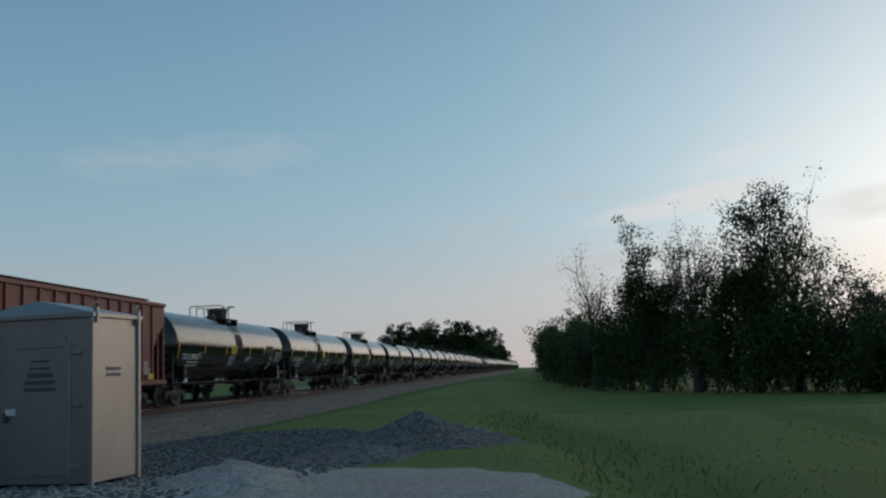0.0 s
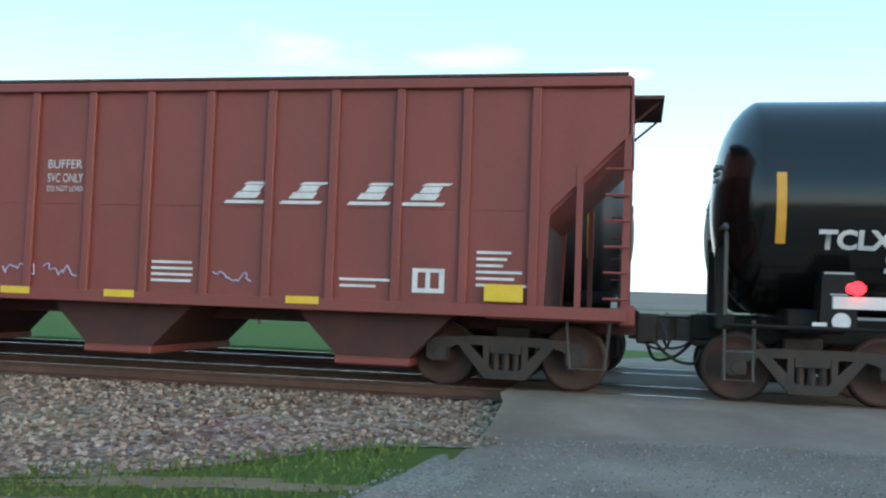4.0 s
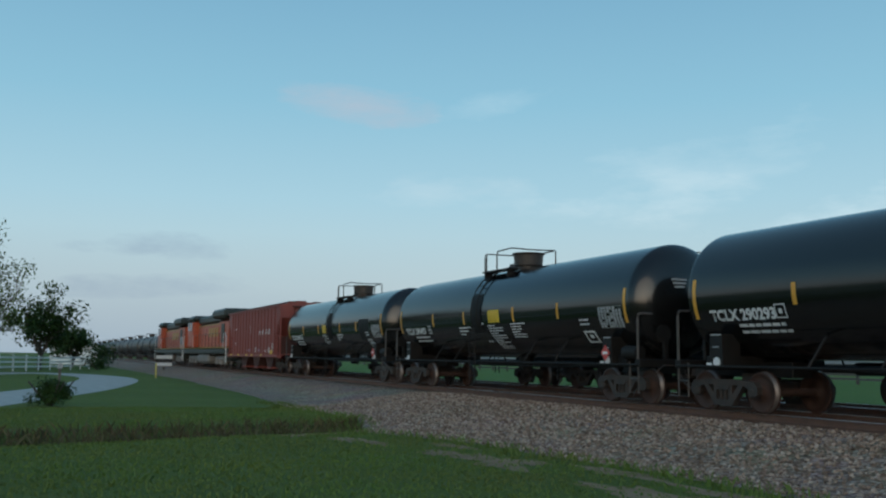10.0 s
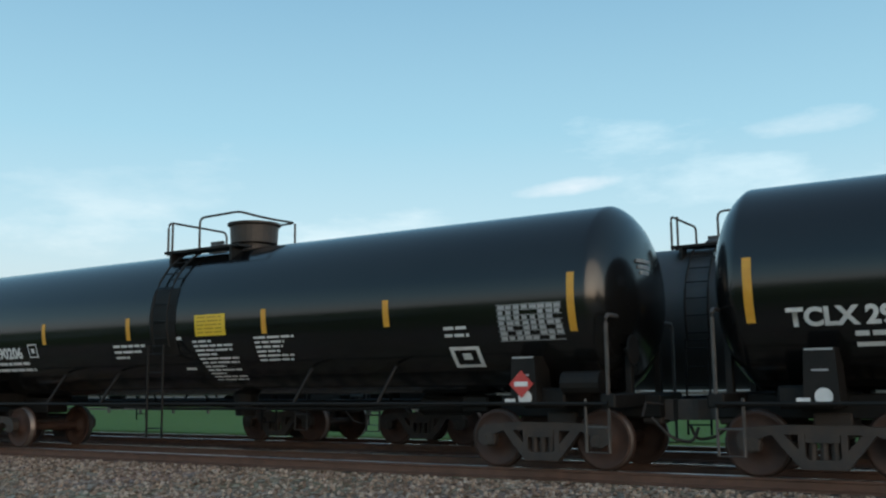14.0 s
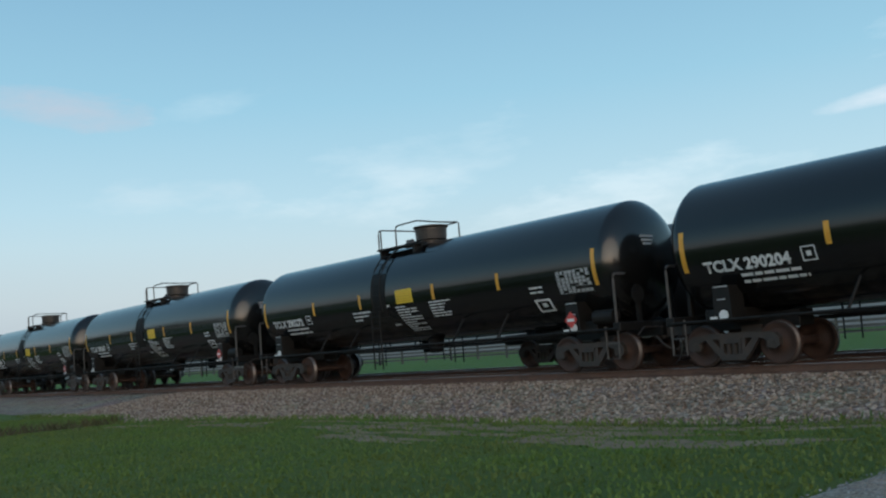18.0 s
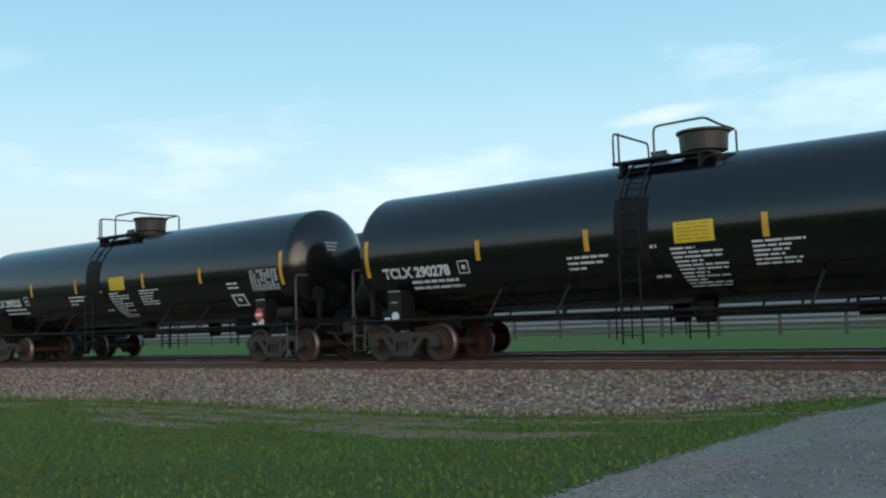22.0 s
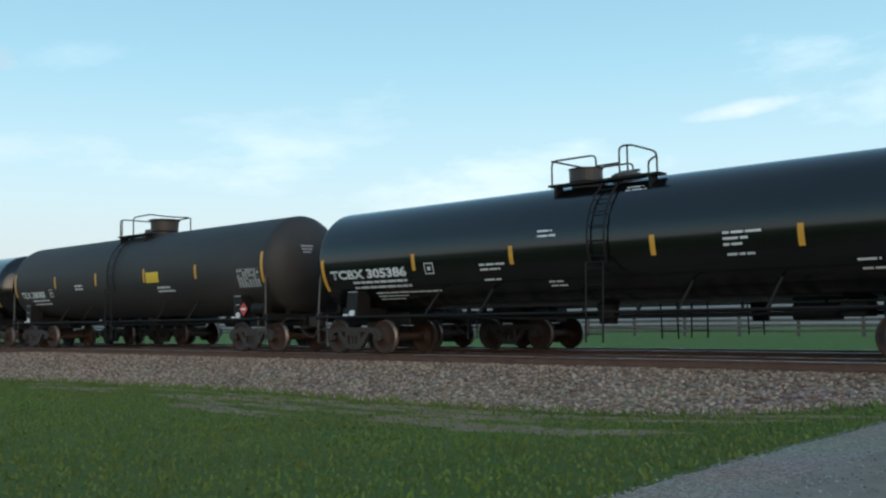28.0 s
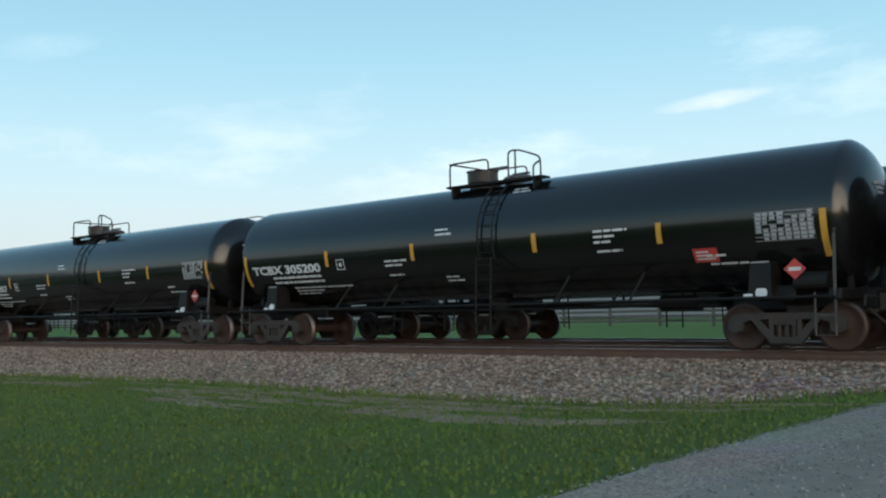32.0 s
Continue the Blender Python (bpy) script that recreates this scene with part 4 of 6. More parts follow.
def hopper_car():
    """A red-brown covered hopper with ribbed sides, open slope-sheet ends and bottom bays."""
    car = thing("hopper_car", "red-brown ribbed covered hopper car with amber reflectors", "hopper car")
    L, Wd, z0, z1 = 7.68, 1.55, 1.00, 4.08         # half length of the body, half width, sill and eaves
    for x in (-6.1, 6.1):
        truck(car, x)
    for s in (-1, 1):
        piece("coupler", shared("coupler", coupler_mesh), car, pose(s * 7.7, 0, 0, 0, 0, 0 if s > 0 else 180))
    end = 1.55                                     # open end under the slope sheet
    for q in (-1, 1):
        bm = bmesh.new()
        pts = [(-L, z1), (L, z1), (L, 3.36), (L - 1.0, 2.36), (L - 1.05, z0), (-L + 1.05, z0), (-L + 1.0, 2.36), (-L, 3.36)]
        prism(bm, pts, q * (Wd - 0.05), q * Wd)
        side = part("side_sheet", bm, HOPPER_RED, car)
        # upright ribs, each a proud flat bar with a dark flank
        n = 15
        for i in range(n):
            x = -6.22 + 0.907 * i
            bm = bmesh.new()
            box(bm, (x, q * (Wd + 0.03), (z0 + z1) / 2), (0.12, 0.06, z1 - z0 - 0.1), bevel=0.012)
            part("side_rib", bm, HOPPER_RED, side)
        bm = bmesh.new()
        box(bm, (0, q * (Wd + 0.05), z0 + 0.05), (2 * L, 0.12, 0.16), bevel=0.01)
        part("side_sill", bm, HOPPER_RED, car)
        bm = bmesh.new()
        box(bm, (0, q * (Wd + 0.03), z1 - 0.06), (2 * L, 0.12, 0.13), bevel=0.01)
        part("top_chord", bm, HOPPER_RED, car)
        bm = bmesh.new()
        for k in range(n - 1):
            box(bm, (-5.77 + 0.907 * k, q * (Wd + 0.004), 2.36), (0.78, 0.01, 0.014))
        part("weld_seam", bm, HOPPER_RED, car)["kind"] = "stuff"
    # roof, running board and hatches
    bm = bmesh.new()
    prism(bm, [(-Wd, z1 - 0.02), (-0.9, z1 + 0.16), (0.9, z1 + 0.16), (Wd, z1 - 0.02)], -L, L, "yz")
    part("roof", bm, HOPPER_RED, car)
    for q in (-1, 1):
        bm = bmesh.new()
        box(bm, (0, q * 0.75, z1 + 0.20), (2 * L - 0.1, 0.42, 0.04))
        part("running_board", bm, HOPPER_DARK, car)
    for x in (-5.4, -1.8, 1.8, 5.4):
        bm = bmesh.new()
        box(bm, (x, 0, z1 + 0.24), (2.6, 0.6, 0.14), bevel=0.03)
        part("hatch", bm, HOPPER_RED, car)
    for s in (-1, 1):
        bm = bmesh.new()
        box(bm, (s * (L + 0.2), 0, z1 - 0.10), (0.45, 1.7, 0.05))
        for q in (-1, 1):
            tube(bm, [(s * (L + 0.38), q * 0.7, z1 - 0.12), (s * L, q * 0.7, z1 - 0.45)], 0.02)
        part("end_platform", bm, HOPPER_DARK, car)
        # end sheet above, slope sheet, and open framing below it
        bm = bmesh.new()
        prism(bm, [(s * (L - 0.02), 3.32), (s * (L + 0.03), 3.32), (s * (L + 0.03), z1), (s * (L - 0.02), z1)], -Wd, Wd)
        part("end_sheet", bm, HOPPER_RED, car)
        bm = bmesh.new()
        prism(bm, [(s * L, 3.30), (s * L, 3.38), (s * (L - 1.1), 2.30), (s * (L - 1.1), 2.20)], -Wd + 0.08, Wd - 0.08)
        part("slope_sheet", bm, HOPPER_RED, car)
        bm = bmesh.new()
        prism(bm, [(s * (L - 1.12), 1.1), (s * (L - 1.07), 1.1), (s * (L - 1.07), 2.3), (s * (L - 1.12), 2.3)], -Wd + 0.1, Wd - 0.1)
        part("bulkhead", bm, HOPPER_DARK, car)
        bm = bmesh.new()
        box(bm, (s * (L - 0.85), 0, 1.02), (1.9, 2.9, 0.16))
        box(bm, (s * L, 0, 1.05), (0.2, 3.1, 0.26), bevel=0.02)
        part("end_sill", bm, HOPPER_RED, car)
        for y in (-1.5, -0.55, 0.55, 1.5):
            bm = bmesh.new()
            box(bm, (s * (L - 0.03), y, 2.2), (0.09, 0.09, 2.4))
            part("end_post", bm, HOPPER_RED, car)
        for q in (-1, 1):
            bm = bmesh.new()
            box(bm, (s * (L - 0.62), q * 1.53, 1.95), (0.08, 0.08, 2.0))
            part("side_post", bm, HOPPER_RED, car)
            for k in range(6):
                bm = bmesh.new()
                tube(bm, [(s * (L - 0.30), q * 1.6, 1.25 + 0.33 * k), (s * L, q * 1.6, 1.25 + 0.33 * k)] if k < 6 else
                     [(s * (L + 0.02), q * 1.5, 1.25 + 0.33 * k), (s * (L + 0.02), q * 0.95, 1.25 + 0.33 * k)], 0.018)
                part("grab_iron", bm, HOPPER_RED, car)
        for q in (-1, 1):
            bm = bmesh.new()
            tube(bm, [(s * (L - 0.75), q * 1.5, 1.05), (s * (L - 0.7), q * 1.5, 0.35), (s * (L - 0.25), q * 1.5, 0.35), (s * (L - 0.2), q * 1.5, 1.05)], 0.022)
            part("step", bm, DARK_STEEL, car)
    # three bottom bays and the centre sill
    for x in (-3.2, 0.56, 4.32):
        bm = bmesh.new()
        prism(bm, [(x - 1.25, 1.12), (x + 1.25, 1.12), (x + 0.50, 0.36), (x - 0.50, 0.36)], -1.3, 1.3)
        bay = part("hopper_bay", bm, HOPPER_DARK, car)
        bm = bmesh.new()
        box(bm, (x, 0, 0.31), (1.05, 2.7, 0.11), bevel=0.02)
        part("outlet_gate", bm, HOPPER_RED, bay)
    bm = bmesh.new()
    box(bm, (0, 0, 0.95), (15.6, 0.5, 0.36))
    part("centre_sill", bm, HOPPER_DARK, car)
    # writing and marks
    for q in (-1, 1):
        sgn = 1 if q < 0 else -1
        y = q * (Wd + 0.012)
        for i, x in enumerate((2.49, 3.30, 4.26, 5.0)):
            # slanting striped marks over an underline
            zc = 2.47
            for k, (a, b) in enumerate(((0.0, 0.085), (0.095, 0.18), (0.19, 0.225))):
                bm = bmesh.new()
                w = (0.34, 0.26, 0.36)[k]
                e = 0.85 * a
                prism(bm, [(sgn * (x - w / 2 + e), zc + a), (sgn * (x + w / 2 + e), zc + a), (sgn * (x + w / 2 + e + 0.07), zc + b), (sgn * (x - w / 2 + e + 0.07), zc + b)][::sgn], y, y + q * 0.01)
                part("painted_mark", bm, LETTER_WHITE, car, "white slanting painted mark")
            bm = bmesh.new()
            prism(bm, [(sgn * (x - 0.30), zc - 0.075), (sgn * (x + 0.27), zc - 0.075), (sgn * (x + 0.31), zc - 0.03), (sgn * (x - 0.26), zc - 0.03)][::sgn], y, y + q * 0.01)
            part("underline", bm, LETTER_WHITE, car)
        for txt, zc, hh, wd in (("BUFFER", 2.86, 0.13, 0.54), ("SVC ONLY", 2.66, 0.13, 0.56), ("DO NOT LOAD", 2.53, 0.08, 0.57)):
            bm = text_bm(txt, hh * 1.4, wd)
            for v in bm.verts:
                v.co = (sgn * (-0.55 + v.co.x), y, zc + v.co.y)
            part("stencil_words", bm, LETTER_WHITE, car, "white stencilled words")
        bm = bmesh.new()
        rng = random.Random(7)
        for xx, zz, rows in ((5.75, 1.80, (0.45, 0.4, 0.35, 0.6, 0.5, 0.7)), (1.15, 1.56, (0.6, 0.62, 0.62, 0.6)), (3.9, 1.40, (0.7, 0.5)), (5.7, 1.10, (0.35, 0.3)), (-5.5, 1.9, (0.7, 0.7)), (-5.5, 2.9, (0.8, 0.8))):
            for k, w in enumerate(rows):
                box(bm, (sgn * (xx + w / 2), y, zz - 0.085 * k), (w, 0.01, 0.035))
        part("small_print", bm, LETTER_WHITE, car, "white unreadable stencil print")["kind"] = "stuff"
        for x in (-6.1, -3.6, -0.9, 0.73, 3.42, 6.13):
            bm = bmesh.new()
            big = x > 5
            box(bm, (sgn * x, q * (Wd + 0.115), 1.28 if big else 1.10), (0.50 if big else 0.46, 0.012, 0.22 if big else 0.10))
            part("reflector", bm, YELLOW, car, "yellow reflector plate")
        bm = bmesh.new()
        for a, b, c, d in ((4.90, 5.33, 1.25, 1.31), (4.90, 5.33, 1.52, 1.57), (4.90, 4.97, 1.31, 1.52), (5.26, 5.33, 1.31, 1.52), (5.08, 5.14, 1.31, 1.52)):
            box(bm, (sgn * (a + b) / 2, y, (c + d) / 2), (b - a, 0.012, d - c))
        part("stencil_box", bm, LETTER_WHITE, car)
        for gx in (-1.2, -0.55, 2.1):
            # scrawled spray-paint loops, no words
            bm = bmesh.new()
            rng = random.Random(int(gx * 10))
            pts = [(sgn * (gx + 0.045 * k + rng.uniform(-0.04, 0.04)), y, 1.40 + rng.uniform(-0.10, 0.10)) for k in range(13)]
            tube(bm, rounded(pts, 0.04, 2), 0.012, 4)
            part("scrawl", bm, surface_once("spray_lilac", (0.42, 0.40, 0.55)), car, "pale sprayed scrawl")
    return car


def locomotive(cab_left=True):
    """An orange six-axle freight locomotive with a dark roof, walkway rails and a grey fuel tank."""
    car = thing("locomotive", "orange and dark green diesel freight locomotive with yellow stripe", "locomotive", group="locomotives of the train")
    H = 11.0
    def body(name, x0, x1, y, z0, z1, mat, bevel=0.06, label=""):
        bm = bmesh.new()
        box(bm, ((x0 + x1) / 2, 0, (z0 + z1) / 2), (x1 - x0, 2 * y, z1 - z0), bevel=bevel)
        return part(name, bm, mat, car, label)
    body("underframe", -H + 0.4, H - 0.4, 1.5, 1.15, 1.55, LOCO_DARK)
    body("walkway_band", -H + 0.5, H - 0.5, 1.54, 1.60, 1.67, LOCO_YELLOW, 0.01, "yellow stripe along the walkway")
    body("long_hood", -5.2, 5.6, 1.0, 1.7, 3.62, LOCO_ORANGE)
    body("hood_band", -5.1, 5.5, 1.02, 3.50, 3.60, LOCO_YELLOW, 0.01, "yellow stripe along the hood")
    body("roof", -5.2, 5.6, 1.0, 3.63, 4.42, LOCO_DARK, 0.22)
    body("radiator", 5.6, 9.6, 1.15, 1.7, 3.7, LOCO_ORANGE)
    body("radiator_wing", 4.6, 9.9, 1.58, 3.92, 4.62, LOCO_DARK, 0.2, "dark overhanging radiator wing")
    body("cab", -8.3, -5.3, 1.5, 1.7, 3.95, LOCO_ORANGE, 0.12)
    body("cab_roof", -8.4, -5.2, 1.50, 3.96, 4.55, LOCO_DARK, 0.25)
    body("nose", -10.0, -8.35, 1.1, 1.7, 3.1, LOCO_ORANGE, 0.2)
    body("fuel_tank", -2.9, 2.6, 1.45, 0.35, 1.12, LOCO_GREY, 0.18, "grey dusty fuel tank")
    for q in (-1, 1):
        for x in (-7.5, -6.2):
            bm = bmesh.new()
            box(bm, (x, q * 1.51, 3.55), (0.85, 0.03, 0.75), bevel=0.02)
            part("cab_window", bm, GLASS_DARK, car)
        for k in range(7):
            bm = bmesh.new()
            box(bm, (-4.5 + k * 1.45, q * 1.01, 2.6), (1.15, 0.05, 1.3), bevel=0.015)
            part("hood_door", bm, LOCO_ORANGE, car)
        for k in range(4):
            bm = bmesh.new()
            x0, z0 = 0.2 + 1.15 * k, 2.55
            prism(bm, [(x0, z0), (x0 + 0.75, z0), (x0 + 1.0, z0 + 0.75), (x0 + 0.25, z0 + 0.75)], q * 1.035, q * 1.05)
            part("painted_mark", bm, LOCO_YELLOW, car, "large yellow slanting painted mark")
        bm = bmesh.new()
        box(bm, (7.4, q * 1.17, 2.75), (1.3, 0.05, 1.5), bevel=0.02)
        part("radiator_grille", bm, LOCO_DARK, car)
        for k in range(10):
            bm = bmesh.new()
            x = -5.0 + k * 1.6
            tube(bm, [(x, q * 1.5, 1.6), (x, q * 1.5, 2.75)], 0.02)
            part("rail_post", bm, WHITE_PAINT if k in (0, 9) else LOCO_DARK, car)
        bm = bmesh.new()
        tube(bm, [(-5.0, q * 1.5, 2.75), (9.4, q * 1.5, 2.75)], 0.022)
        part("walkway_rail", bm, LOCO_DARK, car)
        for s in (-1, 1):
            bm = bmesh.new()
            tube(bm, rounded([(s * 10.1, q * 1.5, 2.75), (s * 10.5, q * 1.5, 2.4), (s * 10.6, q * 1.5, 0.5)], 0.2), 0.03)
            part("step_rail", bm, WHITE_PAINT, car, "white step hand rail")
            for k in range(4):
                bm = bmesh.new()
                box(bm, (s * 10.2, q * 1.3, 0.4 + k * 0.3), (0.7, 0.35, 0.04))
                part("step", bm, LOCO_DARK, car)
    for s in (-1, 1):
        bm = bmesh.new()
        box(bm, (s * 10.75, 0, 1.1), (0.3, 2.9, 1.0), bevel=0.05)
        box(bm, (s * 10.4, 0, 2.2), (0.06, 1.5, 1.0))
        part("pilot", bm, LOCO_DARK, car)
        t = new("truck")
        t.parent, t.location = car, (s * 6.8, 0, 0)
        bm = bmesh.new()
        for q in (-1, 1):
            box(bm, (0, q * 1.08, 0.78), (4.6, 0.18, 0.34), bevel=0.05)
            for dx in (-1.85, 0, 1.85):
                box(bm, (dx, q * 1.12, 0.55), (0.5, 0.2, 0.5), bevel=0.05)
            for dx in (-0.92, 0.92):
                cyl(bm, (dx, q * 1.15, 0.35), (dx, q * 1.15, 0.72), 0.14, 10)
        part("truck_frame", bm, LOCO_GREY, t)
        for dx in (-1.85, 0, 1.85):
            w = piece("wheelset", shared("wheelset", wheelset_mesh), t, pose(dx, 0, 0.44))
            WHEELSETS.append((w, dx))
    return car

# ---------- the place ----------
NEAR_Y, FAR_Y = 0.0, 4.3          # track centres
BED = -0.19                       # top of the stone bed under the rail head


def smooth(a, b, x):
    t = max(0.0, min(1.0, (x - a) / (b - a)))
    return t * t * (3 - 2 * t)


def lerp_table(y, table):
    for (y0, z0), (y1, z1) in zip(table, table[1:]):
        if y <= y1:
            return z0 + (z1 - z0) * smooth(y0, y1, y)
    return table[-1][1]


CROSS = ((-60, -0.30), (-24, -0.35), (-17, -0.42), (-12, -0.46), (-8, -0.52), (-5, -0.62), (7.5, -0.9), (12, -0.35), (30, -0.2), (70, 0.35), (420, 8.0))


def ditch_y(x):
    return -16.4 - 0.13 * (26 - x) - 0.4 * math.sin(x * 0.35)


def ground_z(x, y):
    """Height of the grass and earth."""
    z = CROSS[0][1] if y < -60 else lerp_table(y, CROSS)
    z += 0.06 * noise.noise(Vector((x * 0.07, y * 0.07, 0.3))) * smooth(0, 4, abs(y - 2) - 6)
    # ramp of the crossing road and the made-up ground beside it
    z += (0.42 * math.exp(-((x - 8) / 11.0) ** 4) * smooth(-26, -6, y)) * smooth(9, 6.5, y)
    # shallow ditches over the lawns
    z -= 0.38 * math.exp(-((x + 24.8 + 0.35 * (y + 11)) / 1.2) ** 2) * smooth(-5.5, -8, y) * smooth(-30, -18, y)
    if 5 < x < 70:
        z -= 0.30 * math.exp(-((y - ditch_y(x)) / 0.8) ** 2) * smooth(8, 13, x)
        z -= 0.22 * math.exp(-((y + 22 + 0.02 * x) / 0.7) ** 2) * smooth(14, 20, x)
    # the eastern meadow falls away
    z -= 1.1 * smooth(28, 60, x) * smooth(-10, -20, y)
    return z


def sheet(name, xs, ys, zf, material, label, lift=0.0):
    bm = bmesh.new()
    g = [[bm.verts.new((x, y, zf(x, y) + lift)) for y in ys] for x in xs]
    for i in range(len(xs) - 1):
        for j in range(len(ys) - 1):
            bm.faces.new((g[i][j], g[i + 1][j], g[i + 1][j + 1], g[i][j + 1]))
    return solid(name, bm, material, label, "", "structure", smooth=True)


def spread(a, b, n, p=1.0):
    return [a + (b - a) * (i / n) ** p for i in range(n + 1)]


xs = [-x for x in spread(61, 2600, 24, 2.4)[::-1]] + spread(-60, 60, 200) + spread(61, 2600, 24, 2.4)
ys = [-y for y in spread(31, 2600, 20, 2.4)[::-1]] + spread(-30, 14, 140) + spread(15, 2600, 24, 2.4)
sheet("ground", xs, ys, ground_z, LAWN, "green mown grass ground")
# overlay on the eastern grass, its brighter colour stands in for low sunlight
sheet("meadow_east", [x for x in xs if 10 < x < 140], [y for y in ys if -60 < y < -7.2], ground_z, MEADOW_SUNLIT, "spring meadow with low sunlight painted into its yellowish green", 0.008)
# tilled field past the fence
bm = bmesh.new()
g = [[bm.verts.new((x, y, ground_z(x, y) + 0.05)) for y in spread(44, 2500, 14, 2.2)] for x in spread(-2000, 1500, 40)]
for a, b in zip(g, g[1:]):
    for j in range(len(a) - 1):
        bm.faces.new((a[j], b[j], b[j + 1], a[j + 1]))
solid("field", bm, surface("tilled_soil", (0.16, 0.125, 0.095), (0.23, 0.185, 0.145), 0.95, scale=0.05, fine=0.6, bump=0.3), "brown tilled field beyond the fence", "", "structure")
bm = bmesh.new()
g = [[bm.verts.new((x, y, ground_z(x, y) + 0.03)) for y in spread(11.5, 44, 10)] for x in spread(-300, 120, 120)]
for a, b in zip(g, g[1:]):
    for j in range(len(a) - 1):
        bm.faces.new((a[j], b[j], b[j + 1], a[j + 1]))
solid("meadow", bm, FIELD, "bright green grass strip behind the tracks", "", "structure", smooth=True)


def bed_edge(x):
    wide = 2.3 * smooth(-1.4, -4.5, x) * (1 - 0.4 * smooth(-45, -70, x)) + 0.7 * smooth(-13, -20, x) * smooth(-45, -34, x) + 1.3 * math.exp(-((x + 24.0) / 2.2) ** 2)
    wide += 2.5 * smooth(7.4, 9.4, x) * (1 - 0.7 * smooth(45, 90, x))
    return -4.1 - wide - 0.35 * noise.noise(Vector((x * 0.16, 3.1, 0))) - 0.22 * noise.noise(Vector((x * 0.8, 1.1, 0)))


def bed_profile(x, y):
    e = bed_edge(x)
    a = smooth(e, -1.6, y) if y < 2 else smooth(9.6, 6.0, y)
    low = -0.72
    z = low + (BED - low) * a
    return max(z, ground_z(x, y) + 0.012)


bx = spread(-420, -76, 60) + spread(-75, 60, 300) + spread(62, 420, 60)
bm = bmesh.new()
rows = []
for x in bx:
    e = bed_edge(x)
    yy = [e + (-1.6 - e) * k / 9 for k in range(10)] + [-1.2, 0, 1.2, 2.15, 3.1, 4.3, 5.5, 6.0, 6.9, 7.8, 8.7, 9.6]
    rows.append([bm.verts.new((x, y, bed_profile(x, y) + (0.025 * noise.noise(Vector((x * 1.7, y * 1.7, 0))) if k else 0.0))) for k, y in enumerate(yy)])
for a, b in zip(rows, rows[1:]):
    for k in range(len(a) - 1):
        bm.faces.new((a[k], b[k], b[k + 1], a[k + 1]))
ballast = solid("ballast", bm, BALLAST, "grey-brown crushed stone track bed", "", "structure", smooth=True)


def rail(y, name):
    r = thing(name, "rusty steel rail with a polished head", "rail", kind="structure")
    bm = bmesh.new()
    prof = [(-0.075, -0.18), (0.075, -0.18), (0.075, -0.165), (0.012, -0.14), (0.012, -0.05), (0.037, -0.04), (0.037, -0.008), (-0.037, -0.008), (-0.037, -0.04), (-0.012, -0.05), (-0.012, -0.14), (-0.075, -0.165)]
    prism(bm, [(y + a, b) for a, b in prof], -420, 420, "yz")
    part("rail_web", bm, RAIL_RUST, r)
    bm = bmesh.new()
    prism(bm, [(y - 0.034, -0.0075), (y + 0.034, -0.0075), (y + 0.028, 0.0), (y - 0.028, 0.0)], -420, 420, "yz")
    part("rail_head", bm, RAIL_HEAD, r)


for k, y in enumerate((NEAR_Y - 0.755, NEAR_Y + 0.755, FAR_Y - 0.755, FAR_Y + 0.755)):
    rail(y, "rail_%d" % (k + 1))

# crossing road: over the tracks, then down past the camera
bm = bmesh.new()
rows = []
for y in spread(-46, 60, 140):
    x0 = -0.85 + 0.18 * noise.noise(Vector((0.4, y * 0.9, 2)))
    x1 = 8.2 - 1.5 * smooth(4, 10, y) + 0.3 * noise.noise(Vector((5.4, y * 0.6, 2)))
    row = []
    for k in range(15):
        x = x0 + (x1 - x0) * k / 14
        z = ground_z(x, y) + (0.03 if 0 < k < 14 else 0.004)
        if -3.4 < y < 7.4:
            t = smooth(-3.4, -1.7, y) * smooth(7.4, 6.0, y)
            z = z * (1 - t) + max(z, -0.012) * t
            if min(abs(y - r) for r in (-0.755, 0.755, FAR_Y - 0.755, FAR_Y + 0.755)) < 0.12:
                z -= 0.03
        row.append(bm.verts.new((x, y, z)))
    rows.append(row)
for a, b in zip(rows, rows[1:]):
    for k in range(14):
        bm.faces.new((a[k], a[k + 1], b[k + 1], b[k]))
solid("road", bm, ASPHALT, "grey worn road over the tracks", "", "structure", smooth=True)


def apron(name, cx, cy, rx, ry, material, label, seed, lift=0.02, ring=40, wob=0.22):
    """A loose-edged patch of stone or dirt that follows the ground."""
    bm = bmesh.new()
    c = bm.verts.new((cx, cy, ground_z(cx, cy) + lift))
    rings = []
    for f in (0.25, 0.5, 0.75, 0.9, 1.0):
        row = []
        for k in range(ring):
            a = math.tau * k / ring
            w = 1 + wob * noise.noise(Vector((math.cos(a) * 2 + seed, math.sin(a) * 2, seed))) + wob * 0.5 * noise.noise(Vector((math.cos(a) * 7 + seed, math.sin(a) * 7, 1)))
            x, y = cx + rx * f * w * math.cos(a), cy + ry * f * w * math.sin(a)
            row.append(bm.verts.new((x, y, ground_z(x, y) + (lift if f < 1 else 0.003))))
        rings.append(row)
    for k in range(ring):
        bm.faces.new((c, rings[0][k], rings[0][(k + 1) % ring]))
    for r0, r1 in zip(rings, rings[1:]):
        for k in range(ring):
            bm.faces.new((r0[k], r0[(k + 1) % ring], r1[(k + 1) % ring], r1[k]))
    return solid(name, bm, material, label, "", "structure", smooth=True)


